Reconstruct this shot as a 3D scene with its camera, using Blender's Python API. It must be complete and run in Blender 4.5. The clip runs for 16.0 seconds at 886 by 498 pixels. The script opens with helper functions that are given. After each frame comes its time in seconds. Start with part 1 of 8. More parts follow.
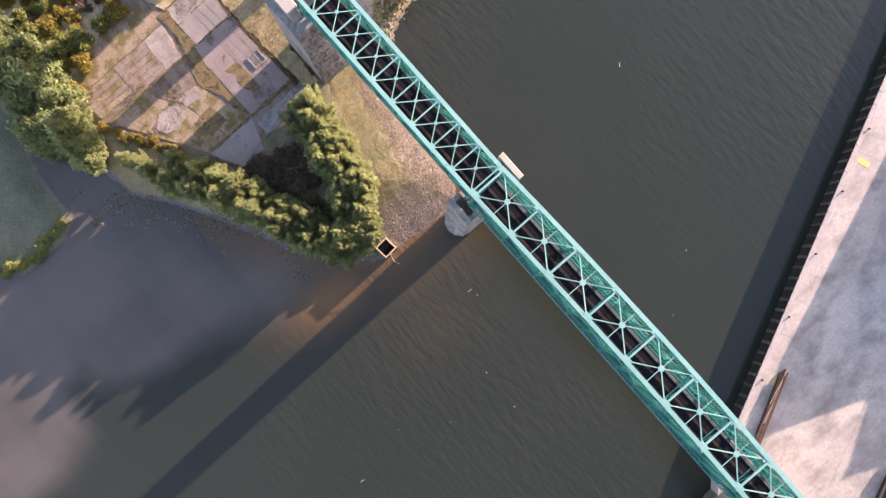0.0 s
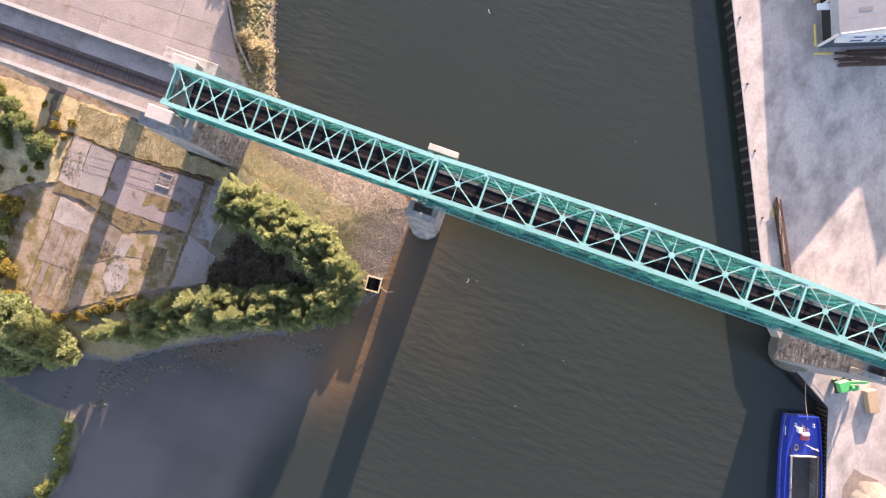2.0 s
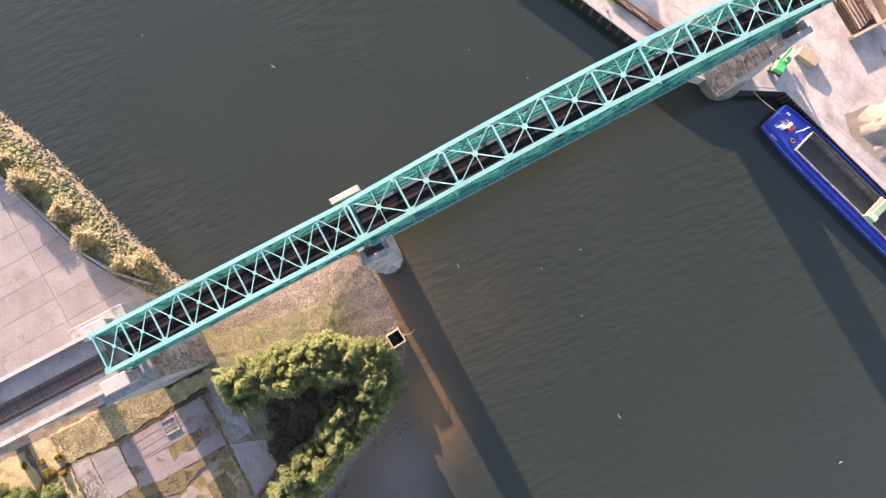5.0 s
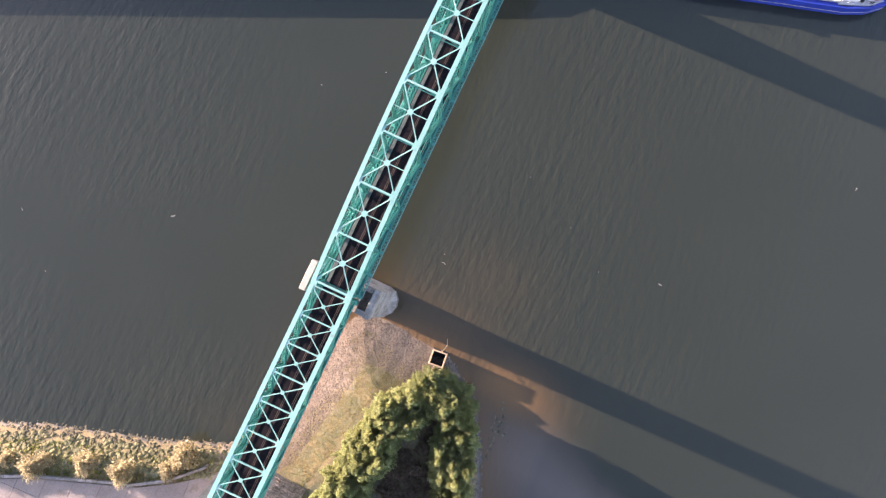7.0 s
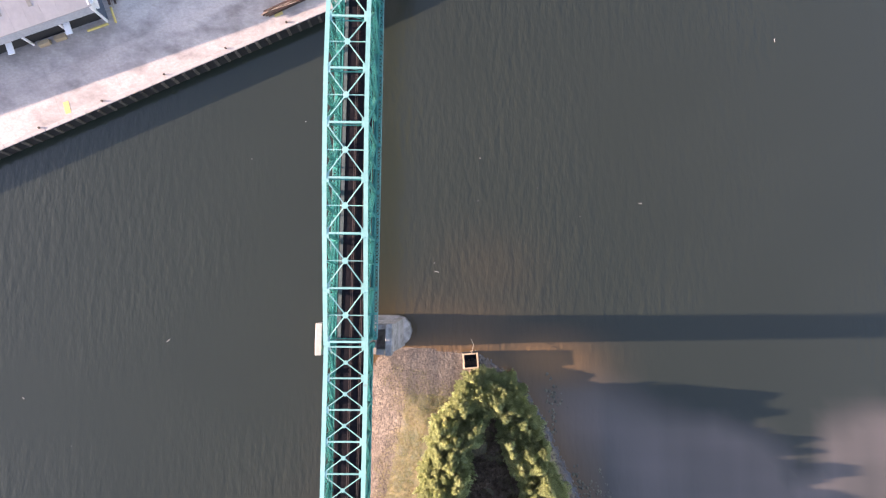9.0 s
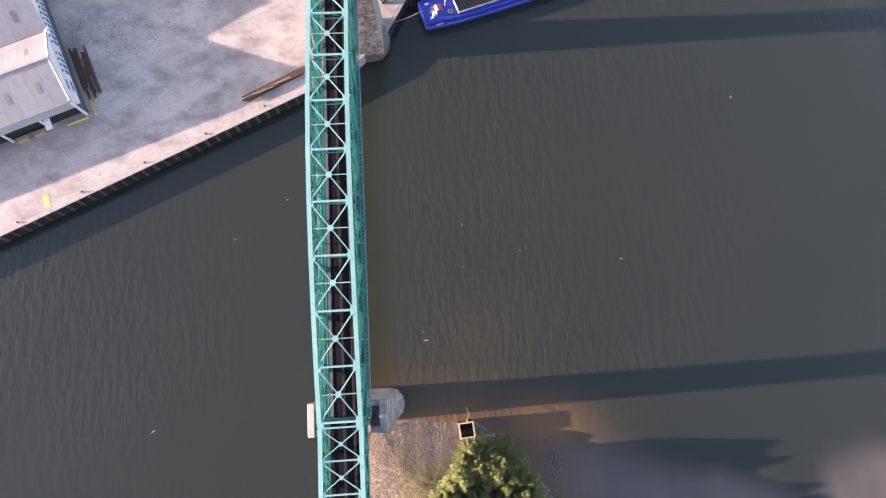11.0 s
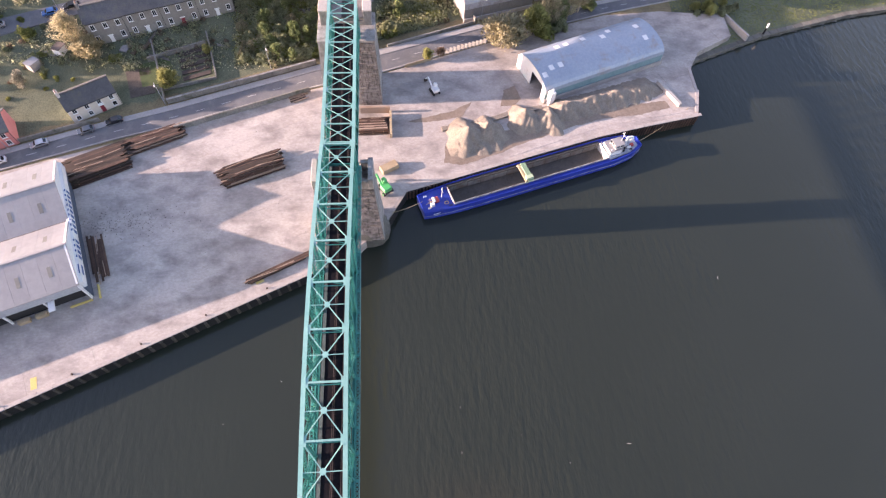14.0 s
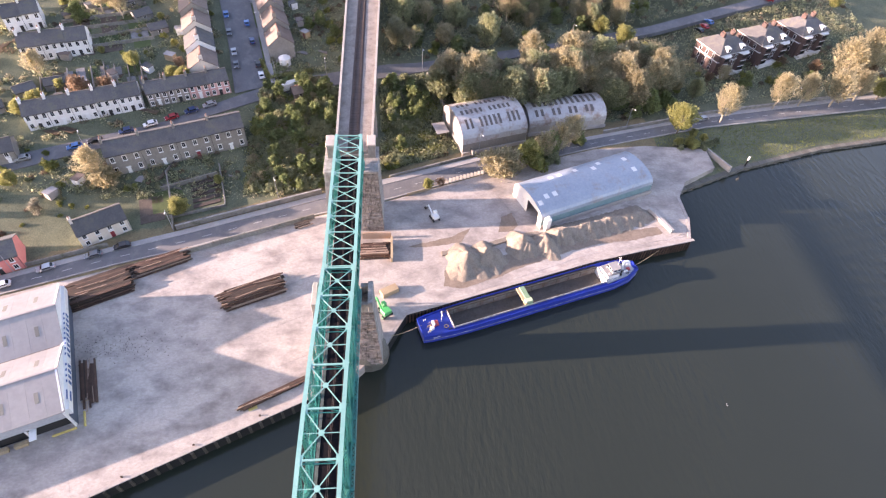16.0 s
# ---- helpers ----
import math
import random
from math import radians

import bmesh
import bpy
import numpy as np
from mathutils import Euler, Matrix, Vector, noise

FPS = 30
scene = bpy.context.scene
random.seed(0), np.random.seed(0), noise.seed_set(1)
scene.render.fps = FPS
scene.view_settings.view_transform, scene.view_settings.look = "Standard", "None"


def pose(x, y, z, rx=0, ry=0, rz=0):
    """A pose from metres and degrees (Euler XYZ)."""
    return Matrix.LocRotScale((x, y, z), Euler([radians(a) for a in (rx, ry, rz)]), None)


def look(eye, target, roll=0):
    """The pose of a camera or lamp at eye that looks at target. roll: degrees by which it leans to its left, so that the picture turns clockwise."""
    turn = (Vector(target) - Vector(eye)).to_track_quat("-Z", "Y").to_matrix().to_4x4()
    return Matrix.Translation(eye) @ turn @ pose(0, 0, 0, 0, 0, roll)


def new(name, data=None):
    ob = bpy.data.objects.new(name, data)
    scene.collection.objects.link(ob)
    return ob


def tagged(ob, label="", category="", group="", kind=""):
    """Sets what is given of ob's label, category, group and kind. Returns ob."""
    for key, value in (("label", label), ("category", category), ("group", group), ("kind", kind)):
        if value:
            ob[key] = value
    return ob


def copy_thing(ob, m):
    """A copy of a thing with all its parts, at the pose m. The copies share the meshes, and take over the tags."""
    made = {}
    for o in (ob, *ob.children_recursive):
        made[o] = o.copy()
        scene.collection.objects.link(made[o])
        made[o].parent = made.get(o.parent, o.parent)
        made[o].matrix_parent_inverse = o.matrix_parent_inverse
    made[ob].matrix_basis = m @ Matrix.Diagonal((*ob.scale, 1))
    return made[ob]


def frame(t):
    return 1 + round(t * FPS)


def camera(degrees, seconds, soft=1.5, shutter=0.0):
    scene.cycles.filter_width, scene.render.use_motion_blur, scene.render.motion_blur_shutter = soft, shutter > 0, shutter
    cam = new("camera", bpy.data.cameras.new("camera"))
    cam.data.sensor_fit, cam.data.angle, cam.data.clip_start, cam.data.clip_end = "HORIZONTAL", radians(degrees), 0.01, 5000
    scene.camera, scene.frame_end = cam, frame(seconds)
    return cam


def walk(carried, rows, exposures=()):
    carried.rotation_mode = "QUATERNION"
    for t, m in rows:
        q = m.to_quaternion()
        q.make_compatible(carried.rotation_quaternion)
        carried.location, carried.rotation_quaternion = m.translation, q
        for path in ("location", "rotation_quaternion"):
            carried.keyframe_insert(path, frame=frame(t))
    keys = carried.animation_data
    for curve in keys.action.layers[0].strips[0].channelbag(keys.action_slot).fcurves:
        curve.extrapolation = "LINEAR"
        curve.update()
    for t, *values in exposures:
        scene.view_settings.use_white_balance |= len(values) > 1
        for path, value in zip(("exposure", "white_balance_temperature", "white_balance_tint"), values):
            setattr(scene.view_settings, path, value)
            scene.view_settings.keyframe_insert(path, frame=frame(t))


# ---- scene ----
cam = camera(76.0, 16.0, soft=1.25)
PATH = [
    (0, (6.248, -11.823, 122.789), (6.181, -11.829, 120.79), -46.5),
    (0.5, (6.337, -11.892, 122.672), (6.278, -11.882, 120.673), -38.7),
    (1, (6.431, -11.925, 122.494), (6.383, -11.901, 120.495), -29.1),
    (1.5, (6.463, -11.992, 122.325), (6.429, -11.954, 120.326), -15.9),
    (2, (6.46, -12.067, 122.167), (6.441, -12.019, 120.167), -2.0),
    (2.5, (6.479, -12.159, 122.005), (6.476, -12.103, 120.005), 9.0),
    (3, (6.478, -12.22, 121.834), (6.492, -12.159, 119.835), 16.8),
    (3.5, (6.558, -12.223, 121.74), (6.586, -12.162, 119.741), 20.9),
    (4, (6.607, -12.208, 121.656), (6.652, -12.149, 119.658), 25.3),
    (4.2, (6.622, -12.237, 121.646), (6.673, -12.178, 119.648), 25.9),
    (6.3, (7.017, -13.256, 121.772), (7.135, -13.217, 119.776), 20.8),
    (6.5, (7.014, -13.369, 121.786), (7.137, -13.334, 119.79), 19.6),
    (7, (6.919, -13.648, 121.851), (7.057, -13.627, 119.856), 16.3),
    (7.5, (6.783, -13.807, 121.914), (6.933, -13.801, 119.919), 14.0),
    (8, (6.749, -13.873, 121.975), (6.903, -13.879, 119.981), 12.3),
    (8.2, (6.84, -13.827, 122.006), (6.995, -13.84, 120.012), 12.5),
    (10.3, (9.059, -12.415, 123.141), (9.283, -12.499, 121.156), 17.3),
    (10.5, (9.152, -12.374, 123.152), (9.417, -12.465, 121.172), 15.8),
    (11, (9.107, -12.35, 123.145), (9.477, -12.449, 121.183), 11.8),
    (11.5, (9.063, -12.349, 123.137), (9.538, -12.454, 121.197), 9.3),
    (12, (9.011, -12.327, 123.116), (9.589, -12.44, 121.205), 7.9),
    (12.5, (8.956, -12.295, 123.087), (9.636, -12.415, 121.21), 6.9),
    (13, (8.858, -12.261, 123.049), (9.636, -12.387, 121.21), 6.0),
    (13.5, (8.802, -12.23, 123.039), (9.674, -12.362, 121.244), 5.4),
    (14, (8.766, -12.23, 123.047), (9.73, -12.367, 121.3), 5.0),
    (14.5, (8.747, -12.264, 123.044), (9.799, -12.404, 121.349), 4.5),
    (15, (8.709, -12.26, 123.049), (9.851, -12.404, 121.413), 4.2),
    (15.5, (8.675, -12.256, 123.044), (9.907, -12.404, 121.476), 3.9),
    (16, (8.626, -12.254, 123.035), (9.944, -12.404, 121.539), 3.7),
]
walk(cam, [(t, look(eye, target, roll)) for t, eye, target, roll in PATH], [(t, e, k, v) for t, e, k, v in ((0, 2.2, 6950, 35), (3, 2.36, 6800, 31), (4.2, 2.36, 6850, 31), (6.5, 2.5, 6900, 34), (8, 2.52, 6850, 34), (10.5, 2.31, 6800, 35), (12.5, 2.02, 6800, 37), (14, 2.05, 6750, 36), (16, 2.28, 6800, 36))])

# ---- light: a low evening sun and clear sky ----
SUN_ELEVATION = radians(11.0)
world = bpy.data.worlds.new("sky")
scene.world = world
world.use_nodes = True
wt = world.node_tree
sky = wt.nodes.new("ShaderNodeTexSky")
sky.sky_type, sky.sun_disc = "NISHITA", False
sky.sun_elevation, sky.sun_rotation = SUN_ELEVATION, radians(-1.0)
wt.links.new(sky.outputs[0], wt.nodes["Background"].inputs[0])
wt.nodes["Background"].inputs[1].default_value = 0.136
sun_data = bpy.data.lights.new("sun", "SUN")
sun_data.energy, sun_data.angle, sun_data.color = 4.5, radians(0.6), (1.0, 0.86, 0.68)
sun = new("sun", sun_data)
sun.matrix_world = look((0, 0, 200), (0.018 * math.cos(SUN_ELEVATION), -math.cos(SUN_ELEVATION), 200 - math.sin(SUN_ELEVATION)))

# ---- materials ----
def mat(name, low, high, rough=0.8, metal=0.0, fine=6.0, coarse=0.25, bump=0.2, stain=None, stain_at=0.6, stain_soft=0.12, stain_scale=0.4, by_object=0.0, by_island=0.0, stretch=(1, 1, 1), bump_scale=None):
    """A surface with fine grain, broad patches and, where asked, stains of a colour of their own."""
    m = bpy.data.materials.new(name)
    m.use_nodes = True
    nt = m.node_tree
    n, ln = nt.nodes, nt.links
    b = n["Principled BSDF"]
    geo = n.new("ShaderNodeNewGeometry")
    mp = n.new("ShaderNodeMapping")
    mp.inputs["Scale"].default_value = stretch
    ln.new(geo.outputs["Position"], mp.inputs[0])

    def tex(scale, detail=6.0, roughness=0.6):
        t = n.new("ShaderNodeTexNoise")
        t.inputs["Scale"].default_value, t.inputs["Detail"].default_value, t.inputs["Roughness"].default_value = scale, detail, roughness
        ln.new(mp.outputs[0], t.inputs["Vector"])
        return t.outputs["Fac"]

    def ramp(fac, a, z, ca, cz):
        r = n.new("ShaderNodeValToRGB")
        r.color_ramp.elements[0].position, r.color_ramp.elements[1].position = a, z
        r.color_ramp.elements[0].color, r.color_ramp.elements[1].color = (*ca, 1), (*cz, 1)
        ln.new(fac, r.inputs[0])
        return r.outputs[0]

    def mixed(fac, a, c, mode="MIX"):
        x = n.new("ShaderNodeMix")
        x.data_type, x.blend_type = "RGBA", mode
        if isinstance(fac, float):
            x.inputs[0].default_value = fac
        else:
            ln.new(fac, x.inputs[0])
        ln.new(a, x.inputs[6])
        ln.new(c, x.inputs[7])
        return x.outputs[2]

    fine_out = tex(fine)
    c1 = ramp(fine_out, 0.3, 0.7, low, high)
    c2 = ramp(tex(coarse), 0.3, 0.7, low, high)
    col = mixed(0.5, c1, c2)
    if stain:
        sc = ramp(tex(stain_scale, 8.0, 0.65), stain_at - stain_soft, stain_at + stain_soft, (0, 0, 0), (1, 1, 1))
        rgb = n.new("ShaderNodeRGB")
        rgb.outputs[0].default_value = (*stain, 1)
        col = mixed(sc, col, rgb.outputs[0])
    for amount, node, socket in ((by_object, "ShaderNodeObjectInfo", "Random"), (by_island, "ShaderNodeNewGeometry", "Random Per Island")):
        if amount:
            o = n.new(node)
            v = ramp(o.outputs[socket], 0, 1, (1 - amount,) * 3, (1, 1, 1))
            col = mixed(1.0, col, v, "MULTIPLY")
    ln.new(col, b.inputs["Base Color"])
    b.inputs["Roughness"].default_value, b.inputs["Metallic"].default_value = rough, metal
    if bump:
        bp = n.new("ShaderNodeBump")
        bp.inputs["Strength"].default_value, bp.inputs["Distance"].default_value = bump, 0.1
        ln.new(tex(bump_scale, 5.0) if bump_scale else fine_out, bp.inputs["Height"])
        ln.new(bp.outputs[0], b.inputs["Normal"])
    return m


# upper members take a paler turquoise than posts and diagonals
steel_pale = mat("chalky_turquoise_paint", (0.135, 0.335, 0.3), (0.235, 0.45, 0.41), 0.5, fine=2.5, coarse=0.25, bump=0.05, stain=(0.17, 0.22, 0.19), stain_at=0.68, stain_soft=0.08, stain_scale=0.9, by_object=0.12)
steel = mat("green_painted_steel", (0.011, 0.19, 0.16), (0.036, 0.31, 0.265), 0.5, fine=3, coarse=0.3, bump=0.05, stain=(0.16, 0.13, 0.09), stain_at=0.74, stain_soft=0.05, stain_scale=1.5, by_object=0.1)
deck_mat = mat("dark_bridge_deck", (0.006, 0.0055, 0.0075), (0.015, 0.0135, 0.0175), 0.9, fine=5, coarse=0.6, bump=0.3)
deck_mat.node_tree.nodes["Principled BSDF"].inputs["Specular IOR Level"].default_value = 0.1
rail_mat = mat("rusty_rail", (0.045, 0.029, 0.027), (0.08, 0.052, 0.047), 0.75, metal=0.1, fine=8, bump=0.1)
ballast_mat = mat("track_ballast", (0.16, 0.135, 0.118), (0.34, 0.3, 0.268), 0.95, fine=5, coarse=0.3, bump=0.8, stain=(0.15, 0.12, 0.098), stain_at=0.62)
bed_mat = mat("oily_track_bed", (0.05, 0.038, 0.034), (0.12, 0.09, 0.08), 0.95, fine=4, coarse=0.4, bump=0.6)
sleeper_mat = mat("weathered_sleeper", (0.06, 0.045, 0.038), (0.12, 0.09, 0.076), 0.9, by_island=0.4)
stone = mat("weathered_limestone", (0.2, 0.19, 0.18), (0.42, 0.4, 0.38), 0.9, fine=2.6, coarse=0.5, bump=0.5, stretch=(1, 1, 0.3), stain=(0.14, 0.13, 0.11), stain_at=0.58, stain_scale=0.6, by_object=0.22)
rough_stone = mat("rough_coursed_stone", (0.13, 0.112, 0.1), (0.4, 0.355, 0.33), 0.95, fine=3.2, coarse=0.7, bump=0.9, stretch=(1, 1.6, 0.5), stain=(0.11, 0.095, 0.085), stain_at=0.57, stain_soft=0.06, stain_scale=1.1, by_object=0.45)
stone_dark = mat("tidal_stone", (0.09, 0.085, 0.07), (0.2, 0.19, 0.16), 0.85, fine=2.5, coarse=0.5, bump=0.6, by_object=0.3)
stone_pale = mat("pale_dressed_stone", (0.33, 0.3, 0.27), (0.5, 0.455, 0.41), 0.85, fine=2, coarse=0.4, bump=0.2, stain=(0.3, 0.27, 0.23), stain_at=0.62, by_object=0.15)
concrete = mat("quay_concrete", (0.31, 0.27, 0.24), (0.54, 0.48, 0.432), 0.85, fine=2.2, coarse=0.09, bump=0.2, stain=(0.235, 0.205, 0.186), stain_at=0.55, stain_soft=0.12, stain_scale=0.25, stretch=(1, 0.6, 1), by_object=0.05)
pad_mat = mat("old_yard_concrete", (0.19, 0.15, 0.118), (0.4, 0.325, 0.265), 0.9, fine=2.6, coarse=0.2, bump=0.5, stain=(0.17, 0.115, 0.06), stain_at=0.51, stain_soft=0.09, stain_scale=0.4, by_object=0.3)
pad_grey = mat("cracked_grey_concrete", (0.18, 0.155, 0.14), (0.33, 0.29, 0.268), 0.9, fine=2.6, coarse=0.2, bump=0.5, stain=(0.19, 0.155, 0.12), stain_at=0.64, stain_soft=0.05, stain_scale=0.3, by_object=0.14)
kerb_mat = mat("pale_quay_coping", (0.31, 0.27, 0.245), (0.45, 0.4, 0.365), 0.85, fine=1.5, coarse=0.2, bump=0.15, by_object=0.12)
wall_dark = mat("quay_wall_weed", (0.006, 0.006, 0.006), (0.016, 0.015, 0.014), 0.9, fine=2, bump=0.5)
timber = mat("fender_timber", (0.012, 0.011, 0.01), (0.04, 0.034, 0.028), 0.9, by_object=0.3)
fender_mat = mat("worn_fender_timber", (0.03, 0.027, 0.022), (0.12, 0.1, 0.08), 0.9, fine=4, by_object=0.4)
asphalt = mat("worn_asphalt", (0.1, 0.1, 0.105), (0.17, 0.17, 0.175), 0.9, fine=4, coarse=0.08, bump=0.15, stain=(0.2, 0.195, 0.19), stain_at=0.62)
pavement_mat = mat("footpath_concrete", (0.26, 0.25, 0.24), (0.4, 0.38, 0.36), 0.9, fine=2, coarse=0.2)
line_mat = mat("road_paint", (0.35, 0.35, 0.34), (0.55, 0.55, 0.53), 0.7, fine=6)
yellow_mat = mat("worn_yellow_paint", (0.5, 0.36, 0.08), (0.62, 0.5, 0.2), 0.8, fine=4)
rust_dark = mat("dark_rusty_steel", (0.035, 0.025, 0.02), (0.1, 0.065, 0.045), 0.75, metal=0.2, fine=4, bump=0.2, by_object=0.3)
rust = mat("stacked_rusty_steel", (0.055, 0.03, 0.021), (0.17, 0.095, 0.065), 0.7, metal=0.15, fine=3, coarse=0.5, bump=0.15, by_object=0.5)
rust_pale = mat("pale_stacked_bars", (0.3, 0.2, 0.14), (0.45, 0.33, 0.25), 0.7, fine=3, bump=0.1, by_object=0.3)
rubble = mat("rubble_masonry", (0.16, 0.15, 0.135), (0.38, 0.35, 0.31), 0.95, fine=2.0, coarse=0.4, bump=0.8, stain=(0.07, 0.08, 0.04), stain_at=0.62, by_object=0.25)
roof_panel = mat("pale_metal_sheeting", (0.28, 0.265, 0.255), (0.36, 0.34, 0.325), 0.45, metal=0.1, fine=0.8, coarse=0.1, bump=0.06, stain=(0.34, 0.32, 0.3), stain_at=0.64, by_object=0.08)
rooflight_dark = mat("rusty_old_rooflight", (0.09, 0.075, 0.065), (0.16, 0.135, 0.12), 0.6, fine=2, by_object=0.3)
rooflight = mat("aged_rooflight", (0.19, 0.175, 0.145), (0.26, 0.24, 0.2), 0.5, fine=2, by_object=0.2)
white_paint = mat("white_render", (0.68, 0.67, 0.65), (0.8, 0.79, 0.77), 0.8, fine=2, coarse=0.3, bump=0.1, stain=(0.5, 0.48, 0.44), stain_at=0.68, by_object=0.08)
sign_blue = mat("blue_lettering", (0.03, 0.08, 0.22), (0.05, 0.12, 0.3), 0.6, fine=3)
navy_sheet = mat("dark_blue_cladding", (0.04, 0.06, 0.09), (0.09, 0.11, 0.15), 0.6, fine=3, bump=0.1)
barrel_mat = mat("galvanised_curved_sheet", (0.25, 0.3, 0.36), (0.37, 0.41, 0.46), 0.42, metal=0.2, fine=1.5, coarse=0.15, bump=0.1, stain=(0.3, 0.24, 0.19), stain_at=0.66, stain_scale=0.25)
barrel_old = mat("dull_galvanised_sheet", (0.36, 0.35, 0.35), (0.54, 0.53, 0.52), 0.5, metal=0.25, fine=1.5, coarse=0.15, bump=0.1, stain=(0.23, 0.13, 0.08), stain_at=0.6, stain_scale=0.3)
teal_wall = mat("teal_sheet_wall", (0.12, 0.22, 0.24), (0.22, 0.33, 0.34), 0.6, fine=2, bump=0.1)
hull_blue = mat("blue_hull_paint", (0.012, 0.03, 0.26), (0.022, 0.055, 0.4), 0.4, fine=2, coarse=0.3, bump=0.05, stain=(0.02, 0.03, 0.14), stain_at=0.66)
coaming_mat = mat("scraped_pale_coaming", (0.3, 0.29, 0.27), (0.55, 0.53, 0.48), 0.7, fine=2.2, coarse=0.5, bump=0.1, stain=(0.12, 0.09, 0.07), stain_at=0.58, stain_scale=0.8)
hull_dark = mat("dark_blue_hull_weld", (0.008, 0.015, 0.12), (0.015, 0.03, 0.2), 0.5, fine=3)
hold_mat = mat("scraped_hold_steel", (0.12, 0.11, 0.1), (0.3, 0.28, 0.26), 0.75, metal=0.2, fine=1.5, coarse=0.3, bump=0.2, stain=(0.16, 0.1, 0.07), stain_at=0.55)
# scraped steel, darkened in colour for the shadow lying in the hold
hold_floor = mat("dark_hold_floor", (0.045, 0.04, 0.036), (0.12, 0.105, 0.09), 0.8, metal=0.1, fine=2, coarse=0.3, bump=0.2)
deck_grey = mat("grey_ship_deck", (0.3, 0.31, 0.33), (0.46, 0.46, 0.48), 0.7, fine=2, bump=0.1)
ship_white = mat("white_ship_paint", (0.66, 0.65, 0.62), (0.8, 0.79, 0.76), 0.5, fine=3, stain=(0.35, 0.2, 0.12), stain_at=0.72)
ship_red = mat("red_ship_paint", (0.4, 0.05, 0.05), (0.5, 0.09, 0.07), 0.5, fine=3)
green_paint = mat("bright_green_plant_paint", (0.04, 0.32, 0.09), (0.07, 0.45, 0.14), 0.45, fine=3)
crane_green = mat("worn_green_paint", (0.13, 0.22, 0.13), (0.24, 0.34, 0.2), 0.55, fine=3, coarse=0.6, bump=0.1)
pale_green = mat("pale_green_paint", (0.35, 0.45, 0.26), (0.48, 0.55, 0.36), 0.6, fine=3)
sand_mat = mat("damp_sand", (0.14, 0.115, 0.09), (0.3, 0.255, 0.205), 0.95, fine=2.6, coarse=0.5, bump=0.5, bump_scale=3.0)
wet_mat = mat("wet_sandy_concrete", (0.14, 0.105, 0.078), (0.29, 0.225, 0.17), 0.7, fine=1.5, coarse=0.3)
rubber = mat("black_rubber", (0.012, 0.012, 0.012), (0.03, 0.03, 0.03), 0.85, fine=5)
black_iron = mat("black_iron", (0.015, 0.015, 0.016), (0.035, 0.035, 0.036), 0.6, fine=5)
lamp_steel = mat("galvanised_lamp_steel", (0.3, 0.31, 0.32), (0.42, 0.43, 0.44), 0.5, metal=0.6, fine=4)
wood_pale = mat("pale_wood", (0.36, 0.26, 0.15), (0.52, 0.4, 0.26), 0.85, fine=3, by_object=0.25)
slate = mat("dark_slate", (0.07, 0.068, 0.07), (0.15, 0.145, 0.145), 0.7, fine=2.5, coarse=0.4, bump=0.25, stain=(0.14, 0.13, 0.09), stain_at=0.62, by_object=0.3)
pale_slate = mat("sunlit_grey_slate", (0.17, 0.162, 0.165), (0.3, 0.285, 0.28), 0.6, fine=2.5, coarse=0.4, bump=0.25, by_object=0.15)
tile_brown = mat("brown_roof_tile", (0.14, 0.105, 0.085), (0.25, 0.195, 0.165), 0.8, fine=2.5, coarse=0.4, bump=0.3, by_object=0.25)
grey_render = mat("grey_brown_render", (0.2, 0.185, 0.165), (0.31, 0.29, 0.26), 0.9, fine=1.8, coarse=0.3, bump=0.3, by_object=0.12)
cream_render = mat("cream_render", (0.6, 0.53, 0.45), (0.72, 0.65, 0.56), 0.85, fine=2, coarse=0.3, by_object=0.1)
pink_render = mat("pink_render", (0.55, 0.3, 0.28), (0.66, 0.4, 0.37), 0.85, fine=2, coarse=0.3, by_object=0.15)
coral_render = mat("coral_render", (0.58, 0.2, 0.18), (0.68, 0.27, 0.24), 0.85, fine=2, coarse=0.3)
red_brick = mat("red_brick", (0.062, 0.042, 0.038), (0.11, 0.07, 0.062), 0.9, fine=3, coarse=0.4, bump=0.3)
door_red = mat("dark_red_door", (0.2, 0.02, 0.035), (0.28, 0.04, 0.05), 0.5)
trim_white = mat("white_window_trim", (0.7, 0.7, 0.69), (0.8, 0.8, 0.79), 0.6)
clay = mat("clay_chimney_pot", (0.22, 0.12, 0.085), (0.32, 0.18, 0.13), 0.85)


def glass_like(name, colour, rough=0.08):
    m = bpy.data.materials.new(name)
    m.use_nodes = True
    b = m.node_tree.nodes["Principled BSDF"]
    b.inputs["Base Color"].default_value, b.inputs["Roughness"].default_value = (*colour, 1), rough
    b.inputs["Specular IOR Level"].default_value = 0.7
    return m


pane_mat = glass_like("dark_window_glass", (0.02, 0.024, 0.028))
car_glass = glass_like("tinted_car_glass", (0.015, 0.017, 0.02))


def car_paint(name, colour, metal=0.3):
    m = mat(name, tuple(c * 0.9 for c in colour), colour, 0.3, metal, fine=1.0, bump=0)
    m.node_tree.nodes["Principled BSDF"].inputs["Coat Weight"].default_value = 0.5
    return m


